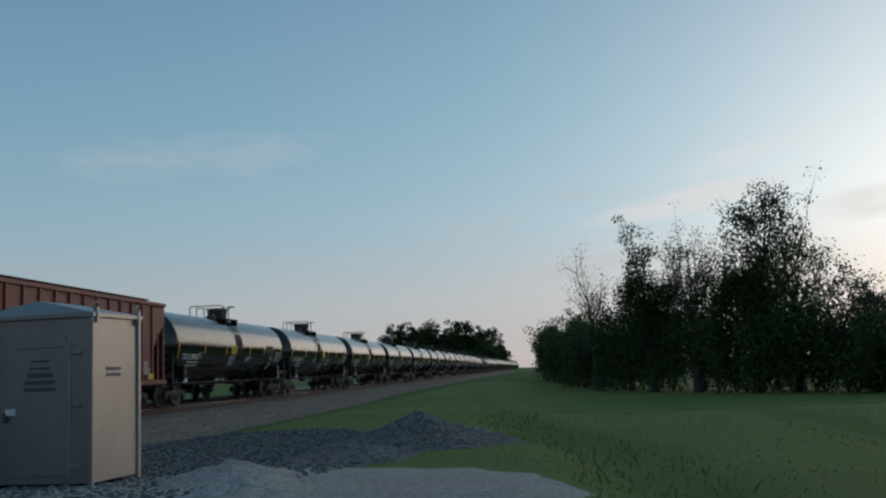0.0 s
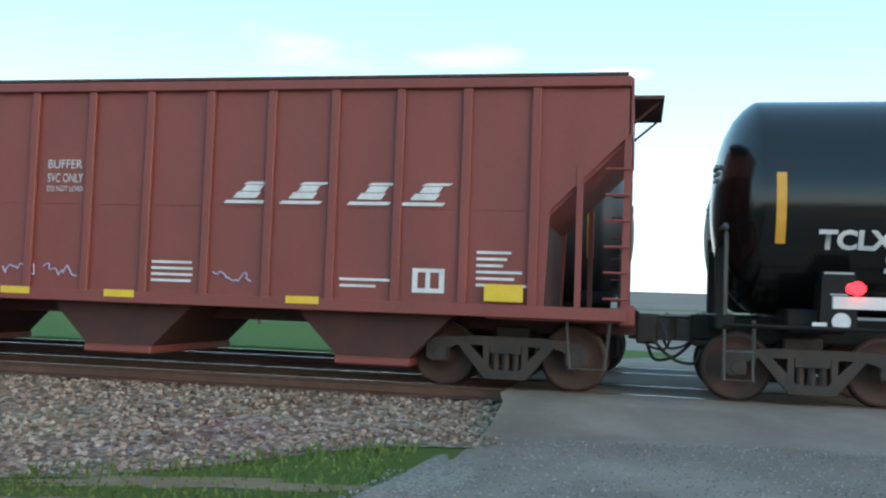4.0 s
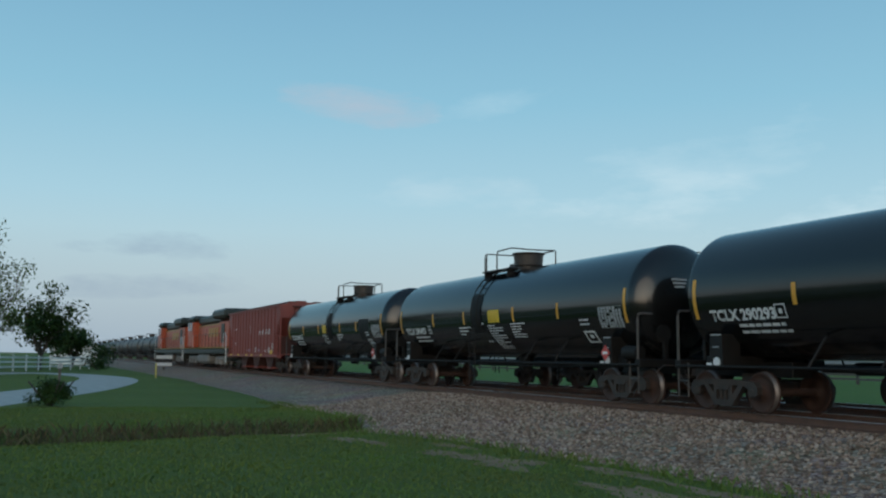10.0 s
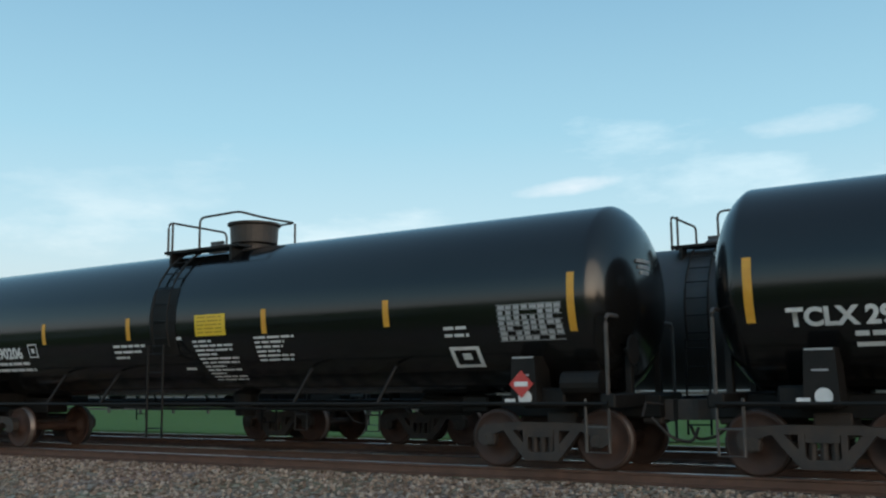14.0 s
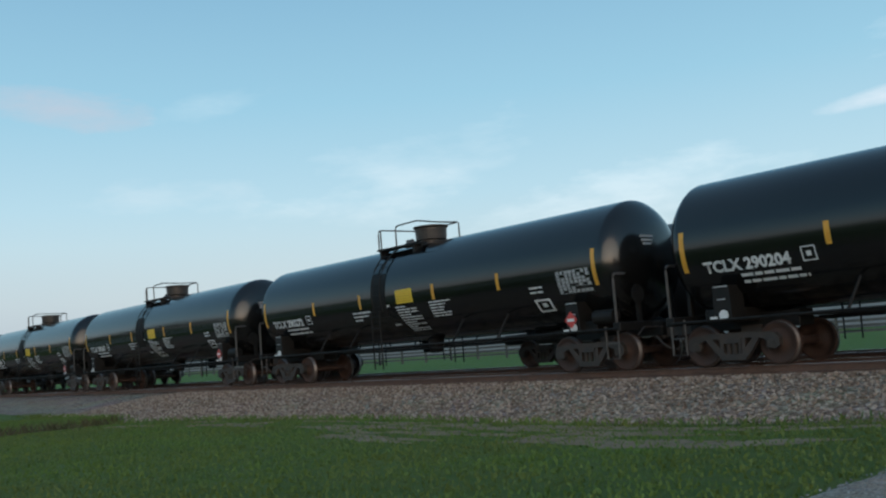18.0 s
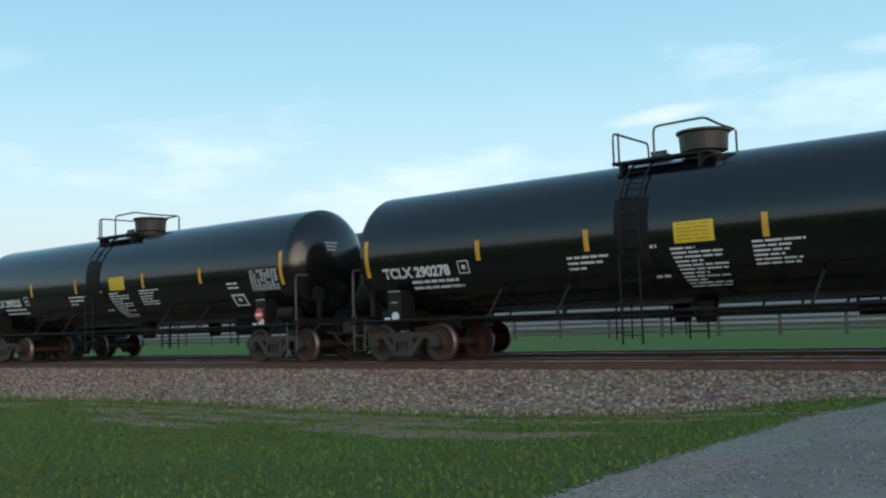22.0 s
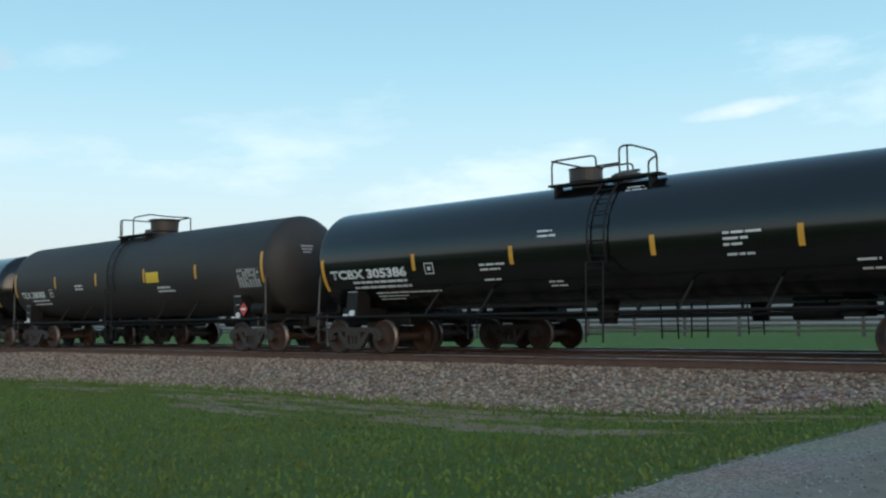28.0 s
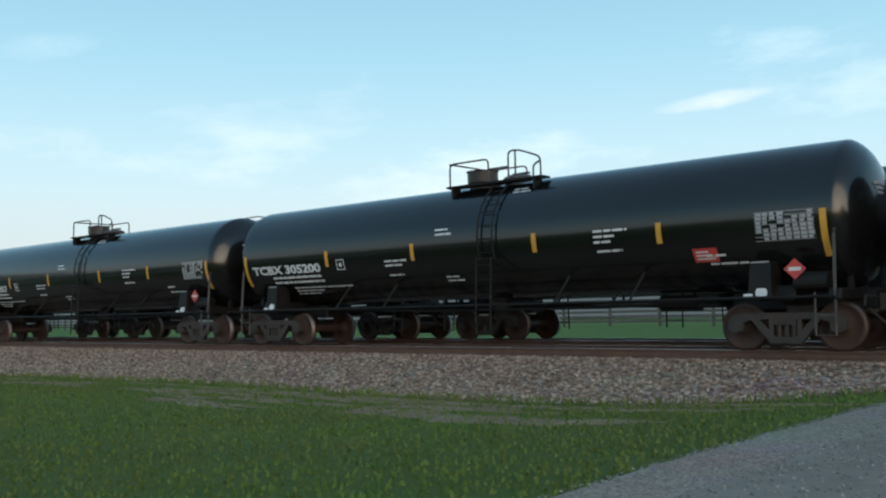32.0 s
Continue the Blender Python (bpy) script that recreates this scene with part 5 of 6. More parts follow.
apron("gravel_yard", 19.5, -8.4, 13.0, 5.0, GRAVEL_GREY, "dark grey loose stone beside the track", 3.0, 0.02)
apron("gravel_apron", 13.6, -12.9, 6.0, 4.0, GRAVEL_PALE, "pale gravel round the relay case", 5.0, 0.035)
apron("gravel_shoulder", -0.75, -11.0, 0.5, 7.0, GRAVEL, "grey gravel edge of the road", 9.0, 0.018)
BARE = []
rng = random.Random(77)
for k in range(22):
    px = -26 + 21.5 * (k + rng.random()) / 22
    py = bed_edge(px) - rng.uniform(0.5, 1.9)
    BARE.append((px, py, rng.uniform(0.4, 1.3), rng.uniform(0.12, 0.38)))
for k in range(16):
    px = -12.5 + 9.8 * (k + rng.random()) / 16
    BARE.append((px, bed_edge(px) - rng.uniform(0.3, 2.9), rng.uniform(0.5, 1.5), rng.uniform(0.16, 0.42)))
for k, (px, py, sx, sy) in enumerate(BARE):
    apron("bare_earth_%d" % (k + 1), px, py, sx, sy, DIRT, "bare brown earth patch in the grass", 11.0 + k, 0.008, 36, 1.1)
for k, (px, py, sx, sy) in enumerate(((-23.6, -12.0, 0.4, 3.0), (-25.3, -9.0, 0.4, 1.0))):
    apron("ditch_dirt_%d" % (k + 1), px, py, sx, sy, DIRT, "dry brown grass in the ditch", 21.0 + k, 0.012, 24, 0.5)


def heap(name, cx, cy, rx, ry, h, material, label, seed):
    bm = bmesh.new()
    n, m = 26, 40
    grid = []
    for i in range(n + 1):
        f = i / n
        row = []
        for k in range(m):
            a = math.tau * k / m
            w = 1 + 0.18 * noise.noise(Vector((math.cos(a) * 1.5 + seed, math.sin(a) * 1.5, 0)))
            x, y = cx + rx * f * w * math.cos(a), cy + ry * f * w * math.sin(a)
            z = h * (max(0.0, 1 - f) ** 1.15) * (1 + 0.25 * noise.noise(Vector((x, y, seed)))) + 0.05 * noise.noise(Vector((x * 5, y * 5, seed)))
            row.append(bm.verts.new((x, y, ground_z(x, y) + (max(0.02, z) if i < n else -0.02))))
        grid.append(row)
    for r0, r1 in zip(grid, grid[1:]):
        for k in range(m):
            bm.faces.new((r0[k], r0[(k + 1) % m], r1[(k + 1) % m], r1[k]))
    bmesh.ops.remove_doubles(bm, verts=grid[0], dist=0.001)
    return solid(name, bm, material, label, "heap", smooth=True)


heap("stone_mound", 25.0, -13.5, 2.4, 2.2, 0.66, GRAVEL_GREY, "dark grey heap of crushed stone on the gravel", 1.0)
heap("stone_mound", 22.0, -12.6, 2.6, 1.4, 0.30, GRAVEL_GREY, "low spread heap of grey crushed stone", 2.0)
heap("gravel_mound", 16.6, -12.2, 1.7, 1.1, 0.27, GRAVEL_PALE, "small pale gravel heap beside the relay case", 4.0)
heap("gravel_mound", 15.0, -12.9, 1.9, 0.9, 0.20, GRAVEL_PALE, "small pale gravel heap beside the relay case", 6.0)
heap("gravel_mound", 9.6, -8.6, 3.0, 1.5, 0.18, GRAVEL_PALE, "low pale gravel heap near the crossing signal", 8.0)

# ---------- crossing signal ----------
SX, SY = 8.55, -6.4


def crossing_signal():
    s = thing("crossing_signal", "aluminium crossing signal with red lamps, crossbuck and lowered gate", "crossing signal", pose(SX, SY, 0.0, 0, 0, 0))
    g = ground_z(SX, SY)
    def at(name, bm, mat, label="", parent=None, turn=None, smooth=False):
        return part(name, bm, mat, parent or s, label, smooth)
    bm = bmesh.new()
    cyl(bm, (0, 0, g), (0, 0, 5.0), 0.065, 16)
    mast = at("mast", bm, GALVANISED, "grey tubular mast", smooth=True)
    bm = bmesh.new()
    box(bm, (0, 0, g + 0.22), (0.30, 0.30, 0.5), bevel=0.03)
    box(bm, (0.30, -0.06, g + 0.28), (0.24, 0.22, 0.42), bevel=0.03)
    box(bm, (0, 0, g - 0.03), (0.46, 0.46, 0.14), bevel=0.02)
    at("mast_base", bm, GALVANISED)
    bm = bmesh.new()
    box(bm, (0, -0.07, 4.72), (0.13, 0.05, 0.55), bevel=0.01)
    at("bell_plate", bm, SIGN_WHITE)
    # crossbuck blades with their words, facing the road
    for k, (ang, first, second) in enumerate(((38, "CROSS", "ING"), (-38, "RAIL", "ROAD"))):
        bm = bmesh.new()
        rot = Matrix.Rotation(radians(-ang), 3, "Y")
        yb = -0.10 - 0.012 * k
        box(bm, (0, 0, 0), (1.22, 0.012, 0.225), bevel=0.004)
        bmesh.ops.rotate(bm, cent=(0, 0, 0), matrix=rot, verts=bm.verts[:])
        bmesh.ops.translate(bm, vec=(0, yb, 4.16), verts=bm.verts[:])
        blade = at("crossbuck_blade", bm, SIGN_WHITE, "white crossbuck blade with black words")
        for word, off, wd in ((first, -0.56, 0.44 if k == 0 else 0.40), (second, 0.12, 0.38 if k == 0 else 0.44)):
            bm = text_bm(word, 0.2, wd, 0.0, 0.006)
            for v in bm.verts:
                p = rot @ Vector((v.co.x + off, 0, v.co.y - 0.075))
                v.co = (p.x, yb - 0.009, p.z + 4.16)
            part("sign_word", bm, SIGN_BLACK, blade)
    for word, zc, w, h, ww in (("2", 3.78, 0.22, 0.26, 0.10), ("TRACKS", 3.50, 0.68, 0.22, 0.5)):
        bm = bmesh.new()
        box(bm, (0, -0.10, zc), (w, 0.012, h), bevel=0.004)
        plate = at("sign_plate", bm, SIGN_WHITE, "white plate with black words")
        bm = text_bm(word, 0.2, ww, 0.0, 0.006)
        for v in bm.verts:
            v.co = (v.co.x - ww / 2, -0.109, zc - 0.07 + v.co.y)
        part("sign_word", bm, SIGN_BLACK, plate)
    # second crossbuck seen edge on, for the other approach
    bm = bmesh.new()
    for q in (-1, 1):
        box(bm, (0, 0, 0), (0.95, 0.22, 0.012), rot=Matrix.Rotation(radians(7 * q), 3, "Y"))
    bmesh.ops.translate(bm, vec=(-0.85, 0.1, 4.32), verts=bm.verts[:])
    tube(bm, [(-0.45, 0.05, 4.3), (0, 0, 4.28)], 0.025)
    at("side_sign", bm, GALVANISED, "white sign seen edge-on")
    # lamps
    bm = bmesh.new()
    tube(bm, [(-0.48, 0, 2.95), (0.50, 0, 2.95)], 0.03)
    box(bm, (0, 0, 2.95), (0.18, 0.18, 0.14), bevel=0.02)
    at("lamp_arm", bm, SIGNAL_BLACK)
    for q, lit in ((-1, False), (1, True)):
        bm = bmesh.new()
        c = (q * 0.45, -0.10, 2.60)
        cyl(bm, (c[0], c[1], c[2]), (c[0], c[1] + 0.02, c[2]), 0.30, 28)
        cyl(bm, (c[0], c[1] + 0.02, c[2]), (c[0], c[1] + 0.22, c[2]), 0.17, 20, 0.12)
        lamp = at("lamp", bm, SIGNAL_BLACK, "black lamp with round background")
        bm = bmesh.new()
        n = 20
        ring0 = [(c[0] + 0.165 * math.cos(math.pi * k / n), c[1] - 0.005, c[2] + 0.165 * math.sin(math.pi * k / n)) for k in range(n + 1)]
        ring1 = [(x, y - 0.15, z + 0.03) for x, y, z in ring0]
        a = [bm.verts.new(p) for p in ring0]
        b = [bm.verts.new(p) for p in ring1]
        for k in range(n):
            bm.faces.new((a[k], a[k + 1], b[k + 1], b[k]))
        bmesh.ops.solidify(bm, geom=bm.faces[:], thickness=0.006)
        part("hood", bm, SIGNAL_BLACK, lamp)
        bm = bmesh.new()
        cyl(bm, (c[0], c[1] - 0.012, c[2]), (c[0], c[1] - 0.002, c[2]), 0.135, 24)
        part("lens", bm, SIGNAL_RED if lit else LENS_DARK, lamp, "glowing red lens" if lit else "dark unlit lens")
    bm = bmesh.new()
    box(bm, (-0.10, -0.09, 2.26), (0.24, 0.012, 0.17), bevel=0.004)
    at("blue_plate", bm, SIGN_BLUE, "small blue notice plate")
    bm = bmesh.new()
    for k in range(3):
        box(bm, (-0.10, -0.099, 2.31 - 0.05 * k), (0.18, 0.004, 0.02))
    at("notice_lines", bm, LETTER_GREY)
    # gate mechanism and counterweight
    bm = bmesh.new()
    prism(bm, [(-0.28, 1.05), (-0.02, 1.05), (0.42, 1.52), (0.50, 1.78), (0.26, 1.84), (0.02, 1.62), (-0.20, 1.32), (-0.32, 1.22)], -0.30, -0.22)
    prism(bm, [(-0.25, 1.02), (0.35, 1.02), (0.42, 1.62), (-0.05, 1.60)], -0.20, 0.22)
    prism(bm, [(-0.28, 1.05), (-0.02, 1.05), (0.42, 1.52), (0.50, 1.78), (0.26, 1.84), (0.02, 1.62), (-0.20, 1.32), (-0.32, 1.22)], 0.24, 0.32)
    at("gate_mechanism", bm, GALVANISED, "grey gate machine with curved arm")
    bm = bmesh.new()
    prism(bm, [(0.40, 1.36), (0.95, 1.36), (1.05, 1.48), (1.05, 1.70), (0.95, 1.80), (0.40, 1.80)], -0.31, -0.25)
    prism(bm, [(0.40, 1.36), (0.95, 1.36), (1.05, 1.48), (1.05, 1.70), (0.95, 1.80), (0.40, 1.80)], 0.25, 0.31)
    for k in range(3):
        cyl(bm, (0.58 + 0.15 * k, -0.34, 1.6), (0.58 + 0.15 * k, 0.34, 1.6), 0.05, 8)
    at("counterweight", bm, GALVANISED, "grey counterweight plates")
    arm = None
    x = -0.28
    for k in range(17):
        ln = 0.36
        h = 0.135 - 0.003 * k
        bm = bmesh.new()
        prism(bm, [(x, 1.24 - h / 2), (x, 1.24 + h / 2), (x - ln, 1.24 + h / 2 - 0.001), (x - ln, 1.24 - h / 2 + 0.001)], -0.32, -0.27)
        p = part("gate_arm", bm, GATE_RED if k % 2 else SIGN_WHITE, s if arm is None else s)
        x -= ln
    for lx in (-6.25, -3.78):
        bm = bmesh.new()
        box(bm, (lx, -0.30, 1.34), (0.12, 0.10, 0.07), bevel=0.02)
        cyl(bm, (lx, -0.35, 1.34), (lx, -0.36, 1.34), 0.05, 12)
        part("gate_lamp", bm, SIGNAL_RED, s, "small red gate lamp")
    return s


crossing_signal()


# ---------- relay case, pedestal ----------
def relay_case():
    bx_, by_ = 16.13, -10.51
    z0 = ground_z(bx_ + 0.5, by_ + 0.8) + 0.03
    s = thing("relay_case", "bare aluminium railway relay case with hip roof on gravel", "relay case", pose(bx_, by_, z0, 0, 0, -6.3))
    L, Wd, H = 1.12, 1.73, 2.17
    def bar(name, c, size, mat=ALUMINIUM, label="", parent=None, bevel=0.006):
        bm = bmesh.new()
        box(bm, c, size, bevel=bevel)
        return part(name, bm, mat, parent or s, label)
    bar("body", (L / 2, Wd / 2, H / 2 + 0.03), (L, Wd, H - 0.06), label="bare aluminium shell")
    bm = bmesh.new()
    o = 0.05
    b0 = [(-o, -o, H), (L + o, -o, H), (L + o, Wd + o, H), (-o, Wd + o, H)]
    b1 = [(x, y, z + 0.05) for x, y, z in b0]
    top = [(0.12, Wd / 2, H + 0.25), (L - 0.12, Wd / 2, H + 0.25)]
    va, vb, vt = ([bm.verts.new(p) for p in q] for q in (b0, b1, top))
    bm.faces.new(va[::-1])
    for k in range(4):
        bm.faces.new((va[k], va[(k + 1) % 4], vb[(k + 1) % 4], vb[k]))
    bm.faces.new((vb[0], vb[1], vt[1], vt[0]))
    bm.faces.new((vb[2], vb[3], vt[0], vt[1]))
    bm.faces.new((vb[1], vb[2], vt[1]))
    bm.faces.new((vb[3], vb[0], vt[0]))
    part("roof", bm, ALUMINIUM, s, "low pitched aluminium roof")
    # door on the west face
    door = bar("door", (-0.012, Wd * 0.42, 1.02), (0.024, 0.86, 1.72))
    bar("door_vent", (-0.03, Wd * 0.42, 1.86), (0.02, 0.72, 0.14), parent=door)
    bar("door_lock", (-0.04, Wd * 0.66, 0.98), (0.03, 0.14, 0.09), SIGN_WHITE, "pale lock plate", door)
    bar("lock_hasp", (-0.05, Wd * 0.70, 0.91), (0.04, 0.04, 0.12), DARK_STEEL, "", door)
    for z in (0.28, 1.05, 1.72):
        bar("hinge", (-0.04, Wd * 0.12, z), (0.03, 0.12, 0.05), GALVANISED, "", door)
    for k, (w, h) in enumerate(((0.26, 0.03), (0.30, 0.03), (0.36, 0.06), (0.44, 0.05), (0.46, 0.05))):
        bm = bmesh.new()
        box(bm, (-0.03, Wd * 0.42, 1.62 - 0.09 * k), (0.008, w, h))
        part("stencil_line", bm, surface_dark_print, door, "dark unreadable stencil line")
    for k in range(2):
        bm = bmesh.new()
        box(bm, (L * 0.45, -0.006, 1.50 - 0.08 * k), (0.34, 0.008, 0.04))
        part("stencil_line", bm, surface_dark_print, s)
    for x, y in ((0, 0), (L, 0), (0, Wd), (L, Wd)):
        bar("corner_angle", (x, y, H / 2), (0.07, 0.07, H), bevel=0.01)
    for x in (0.05, L - 0.05):
        e = bar("lifting_eye", (x, -0.03, H + 0.02), (0.07, 0.07, 0.20), GALVANISED, "steel lifting eye")
        bm = bmesh.new()
        tube(bm, [(x + 0.05 * math.cos(a * math.tau / 10), -0.03, H + 0.14 + 0.05 * math.sin(a * math.tau / 10)) for a in range(11)], 0.014)
        part("ring", bm, GALVANISED, e)
    for x in (0.25, L - 0.25):
        bar("skid", (x, Wd / 2, -0.0), (0.12, Wd - 0.1, 0.10), DARK_STEEL)


surface_dark_print = plain("dark_print", (0.10, 0.09, 0.10), 0.6)
relay_case()
ped = thing("cable_pedestal", "pale blue square cable pedestal standing in gravel", "cable pedestal", pose(12.5, -10.0, ground_z(12.5, -10.0) - 0.02, 0, 0, 20))
bm = bmesh.new()
box(bm, (0, 0, 0.36), (0.20, 0.17, 0.74), bevel=0.015)
part("pedestal_body", bm, BOLLARD_BLUE, ped)
bm = bmesh.new()
box(bm, (0, 0, 0.75), (0.23, 0.20, 0.06), bevel=0.015)
part("pedestal_cap", bm, BOLLARD_BLUE, ped)
bm = bmesh.new()
box(bm, (0.03, -0.088, 0.55), (0.07, 0.008, 0.14))
part("notice", bm, SIGN_WHITE, ped, "small white notice")


# ---------- fences ----------
def white_fence(p0, p1, n):
    f = thing("rail_fence", "white painted three-rail fence beside the drive", "fence")
    p0, p1 = Vector(p0), Vector(p1)
    for k in range(n + 1):
        p = p0.lerp(p1, k / n)
        g = ground_z(p.x, p.y)
        bm = bmesh.new()
        box(bm, (p.x, p.y, g + 0.62), (0.13, 0.13, 1.30), bevel=0.01)
        post = part("fence_post", bm, WHITE_PAINT, f)
        bm = bmesh.new()
        box(bm, (p.x, p.y, g + 1.29), (0.18, 0.18, 0.06), bevel=0.02)
        part("post_cap", bm, WHITE_PAINT, post)
    for k in range(n):
        a, b = p0.lerp(p1, k / n), p0.lerp(p1, (k + 1) / n)
        for h in (0.35, 0.75, 1.12):
            bm = bmesh.new()
            za, zb = ground_z(a.x, a.y) + h, ground_z(b.x, b.y) + h
            d = (b - a).normalized()
            side = Vector((-d.y, d.x, 0)) * 0.022
            vs = []
            for p, z in ((a, za), (b, zb)):
                for s2 in (-1, 1):
                    for dz in (-0.07, 0.07):
                        vs.append(bm.verts.new((p.x + side.x * s2, p.y + side.y * s2, z + dz)))
            for q in ((0, 1, 3, 2), (4, 6, 7, 5), (0, 4, 5, 1), (2, 3, 7, 6), (1, 5, 7, 3), (0, 2, 6, 4)):
                bm.faces.new([vs[i] for i in q])
            part("fence_rail", bm, WHITE_PAINT, f)


white_fence((-70, -23.0, 0), (-108, -9.2, 0), 14)

wood = thing("board_fence", "weathered grey four-rail wooden fence behind the tracks", "fence")
post_bm = bmesh.new()
box(post_bm, (0, 0, 0.6), (0.14, 0.14, 1.2), bevel=0.01)
post_me = finish(post_bm, "fence_post", OLD_WOOD)
rail_bm = bmesh.new()
box(rail_bm, (1.5, 0, 0), (3.04, 0.04, 0.13), bevel=0.006)
rail_me = finish(rail_bm, "fence_rail", OLD_WOOD)
FENCE_Y = 27.0
for k in range(56):
    x = -130 + 3.0 * k
    g = ground_z(x, FENCE_Y)
    piece("fence_post", post_me, wood, pose(x, FENCE_Y, g))
    for h in (0.3, 0.56, 0.82, 1.08):
        piece("fence_rail", rail_me, wood, pose(x, FENCE_Y - 0.09, g + h, 0, random.uniform(-0.4, 0.4), 0))

# western drive, marker post, signs
bm = bmesh.new()
rows = []
CTRL = ((-24, -20.0), (-32, -18.3), (-40, -16.0), (-52, -12.6), (-66, -10.4), (-76, -11.0), (-82, -13.5), (-80, -17.0), (-70, -20.0), (-52, -23.5), (-34, -26.5))
pts = [Vector((x, y, 0)) for x, y in CTRL]
line = []
for i in range(len(pts) - 1):
    p0, p1, p2, p3 = pts[max(i - 1, 0)], pts[i], pts[i + 1], pts[min(i + 2, len(pts) - 1)]
    for k in range(8):
        t = k / 8
        line.append(0.5 * ((2 * p1) + (p2 - p0) * t + (2 * p0 - 5 * p1 + 4 * p2 - p3) * t * t + (3 * p1 - p0 - 3 * p2 + p3) * t ** 3))
for i, p in enumerate(line):
    d = (line[min(i + 1, len(line) - 1)] - line[max(i - 1, 0)]).normalized()
    s = Vector((-d.y, d.x, 0)) * 1.7
    rows.append([bm.verts.new((q.x, q.y, ground_z(q.x, q.y) + l)) for q, l in ((p - s, 0.004), (p - s * 0.7, 0.03), (p, 0.035), (p + s * 0.7, 0.03), (p + s, 0.004))])
for a, b in zip(rows, rows[1:]):
    for k in range(4):
        bm.faces.new((a[k], a[k + 1], b[k + 1], b[k]))
solid("driveway", bm, CONCRETE, "pale grey curved house driveway", "", "structure", smooth=True)

bm = bmesh.new()
cyl(bm, (0, 0, 0), (0, 0, 1.0), 0.06, 8)
solid("marker_post", bm, FENCE_YARN, "yellow marker post in the grass", "marker post", m=pose(-72.0, -6.9, ground_z(-72, -6.9)))
mb = thing("mile_sign", "small black and white striped sign beside the track", "sign", pose(-97.0, -3.2, ground_z(-97, -3.2)))
bm = bmesh.new()
box(bm, (0, 0, 0.5), (0.12, 0.12, 1.0))
part("sign_post", bm, SIGN_BLACK, mb)
for k in range(3):
    bm = bmesh.new()
    box(bm, (0.08, 0, 0.75 + 0.34 * k), (0.06, 1.5, 0.30), bevel=0.01)
    part("sign_board", bm, SIGN_BLACK if k == 1 else SIGN_WHITE, mb)
mail = thing("mailbox", "grey mailbox on a post beside the drive", "mailbox", pose(-44.0, -13.9, ground_z(-44, -13.9)))
bm = bmesh.new()
box(bm, (0, 0, 0.5), (0.1, 0.1, 1.0))
part("mailbox_post", bm, OLD_WOOD, mail)
bm = bmesh.new()
prism(bm, [(-0.1, 1.0), (0.1, 1.0), (0.1, 1.12), (0.06, 1.2), (-0.06, 1.2), (-0.1, 1.12)], -0.25, 0.25, "yz")
part("mailbox_body", bm, GALVANISED, mail)


# ---------- trees and bushes ----------
def leaf_quads(co, fa, centre, rx, ry, rz, count, size, rng, hollow=0.35):
    g = rng.gauss
    for _ in range(count):
        x, y, z = g(0, 1), g(0, 1), g(0, 1)
        k = (hollow + (1 - hollow) * rng.random()) ** 0.6 / math.sqrt(x * x + y * y + z * z + 1e-9)
        px, py, pz = centre[0] + x * rx * k, centre[1] + y * ry * k, centre[2] + z * rz * k
        s = size * rng.uniform(0.5, 1.4) * 0.55
        a, b = rng.uniform(0, math.tau), rng.uniform(-1, 1)
        w = math.sqrt(1 - b * b)
        ux, uy, uz = math.cos(a) * w * s, math.sin(a) * w * s, b * s
        vx, vy, vz = -math.sin(a) * s * 0.6, math.cos(a) * s * 0.6, rng.uniform(-0.5, 0.5) * s
        n = len(co)
        co += [(px - ux, py - uy, pz - uz), (px - vx, py - vy, pz - vz), (px + ux, py + uy, pz + uz), (px + vx, py + vy, pz + vz)]
        fa.append((n, n + 1, n + 2, n + 3))


def limb(co, fa, p, d, length, r, depth, rng, tips):
    pts = [p.copy()]
    q = p.copy()
    n = 4
    for k in range(n):
        d = (d + Vector((rng.gauss(0, 0.13), rng.gauss(0, 0.13), rng.gauss(0.04, 0.10)))).normalized()
        q = q + d * (length / n)
        pts.append(q.copy())
    for i in range(n):
        cone_into(co, fa, pts[i], pts[i + 1], r * (1 - 0.17 * i), r * (1 - 0.17 * (i + 1)), 6 if depth > 1 else 4)
    tips.append((q, depth))
    if depth > 0:
        for _ in range(rng.choice((3, 4)) if depth > 1 else 3):
            i = rng.randint(1, n)
            nd = (d + Vector((rng.gauss(0, 0.7), rng.gauss(0, 0.7), rng.gauss(0.15, 0.4)))).normalized()
            limb(co, fa, pts[i], nd, length * rng.uniform(0.5, 0.75), r * 0.5, depth - 1, rng, tips)


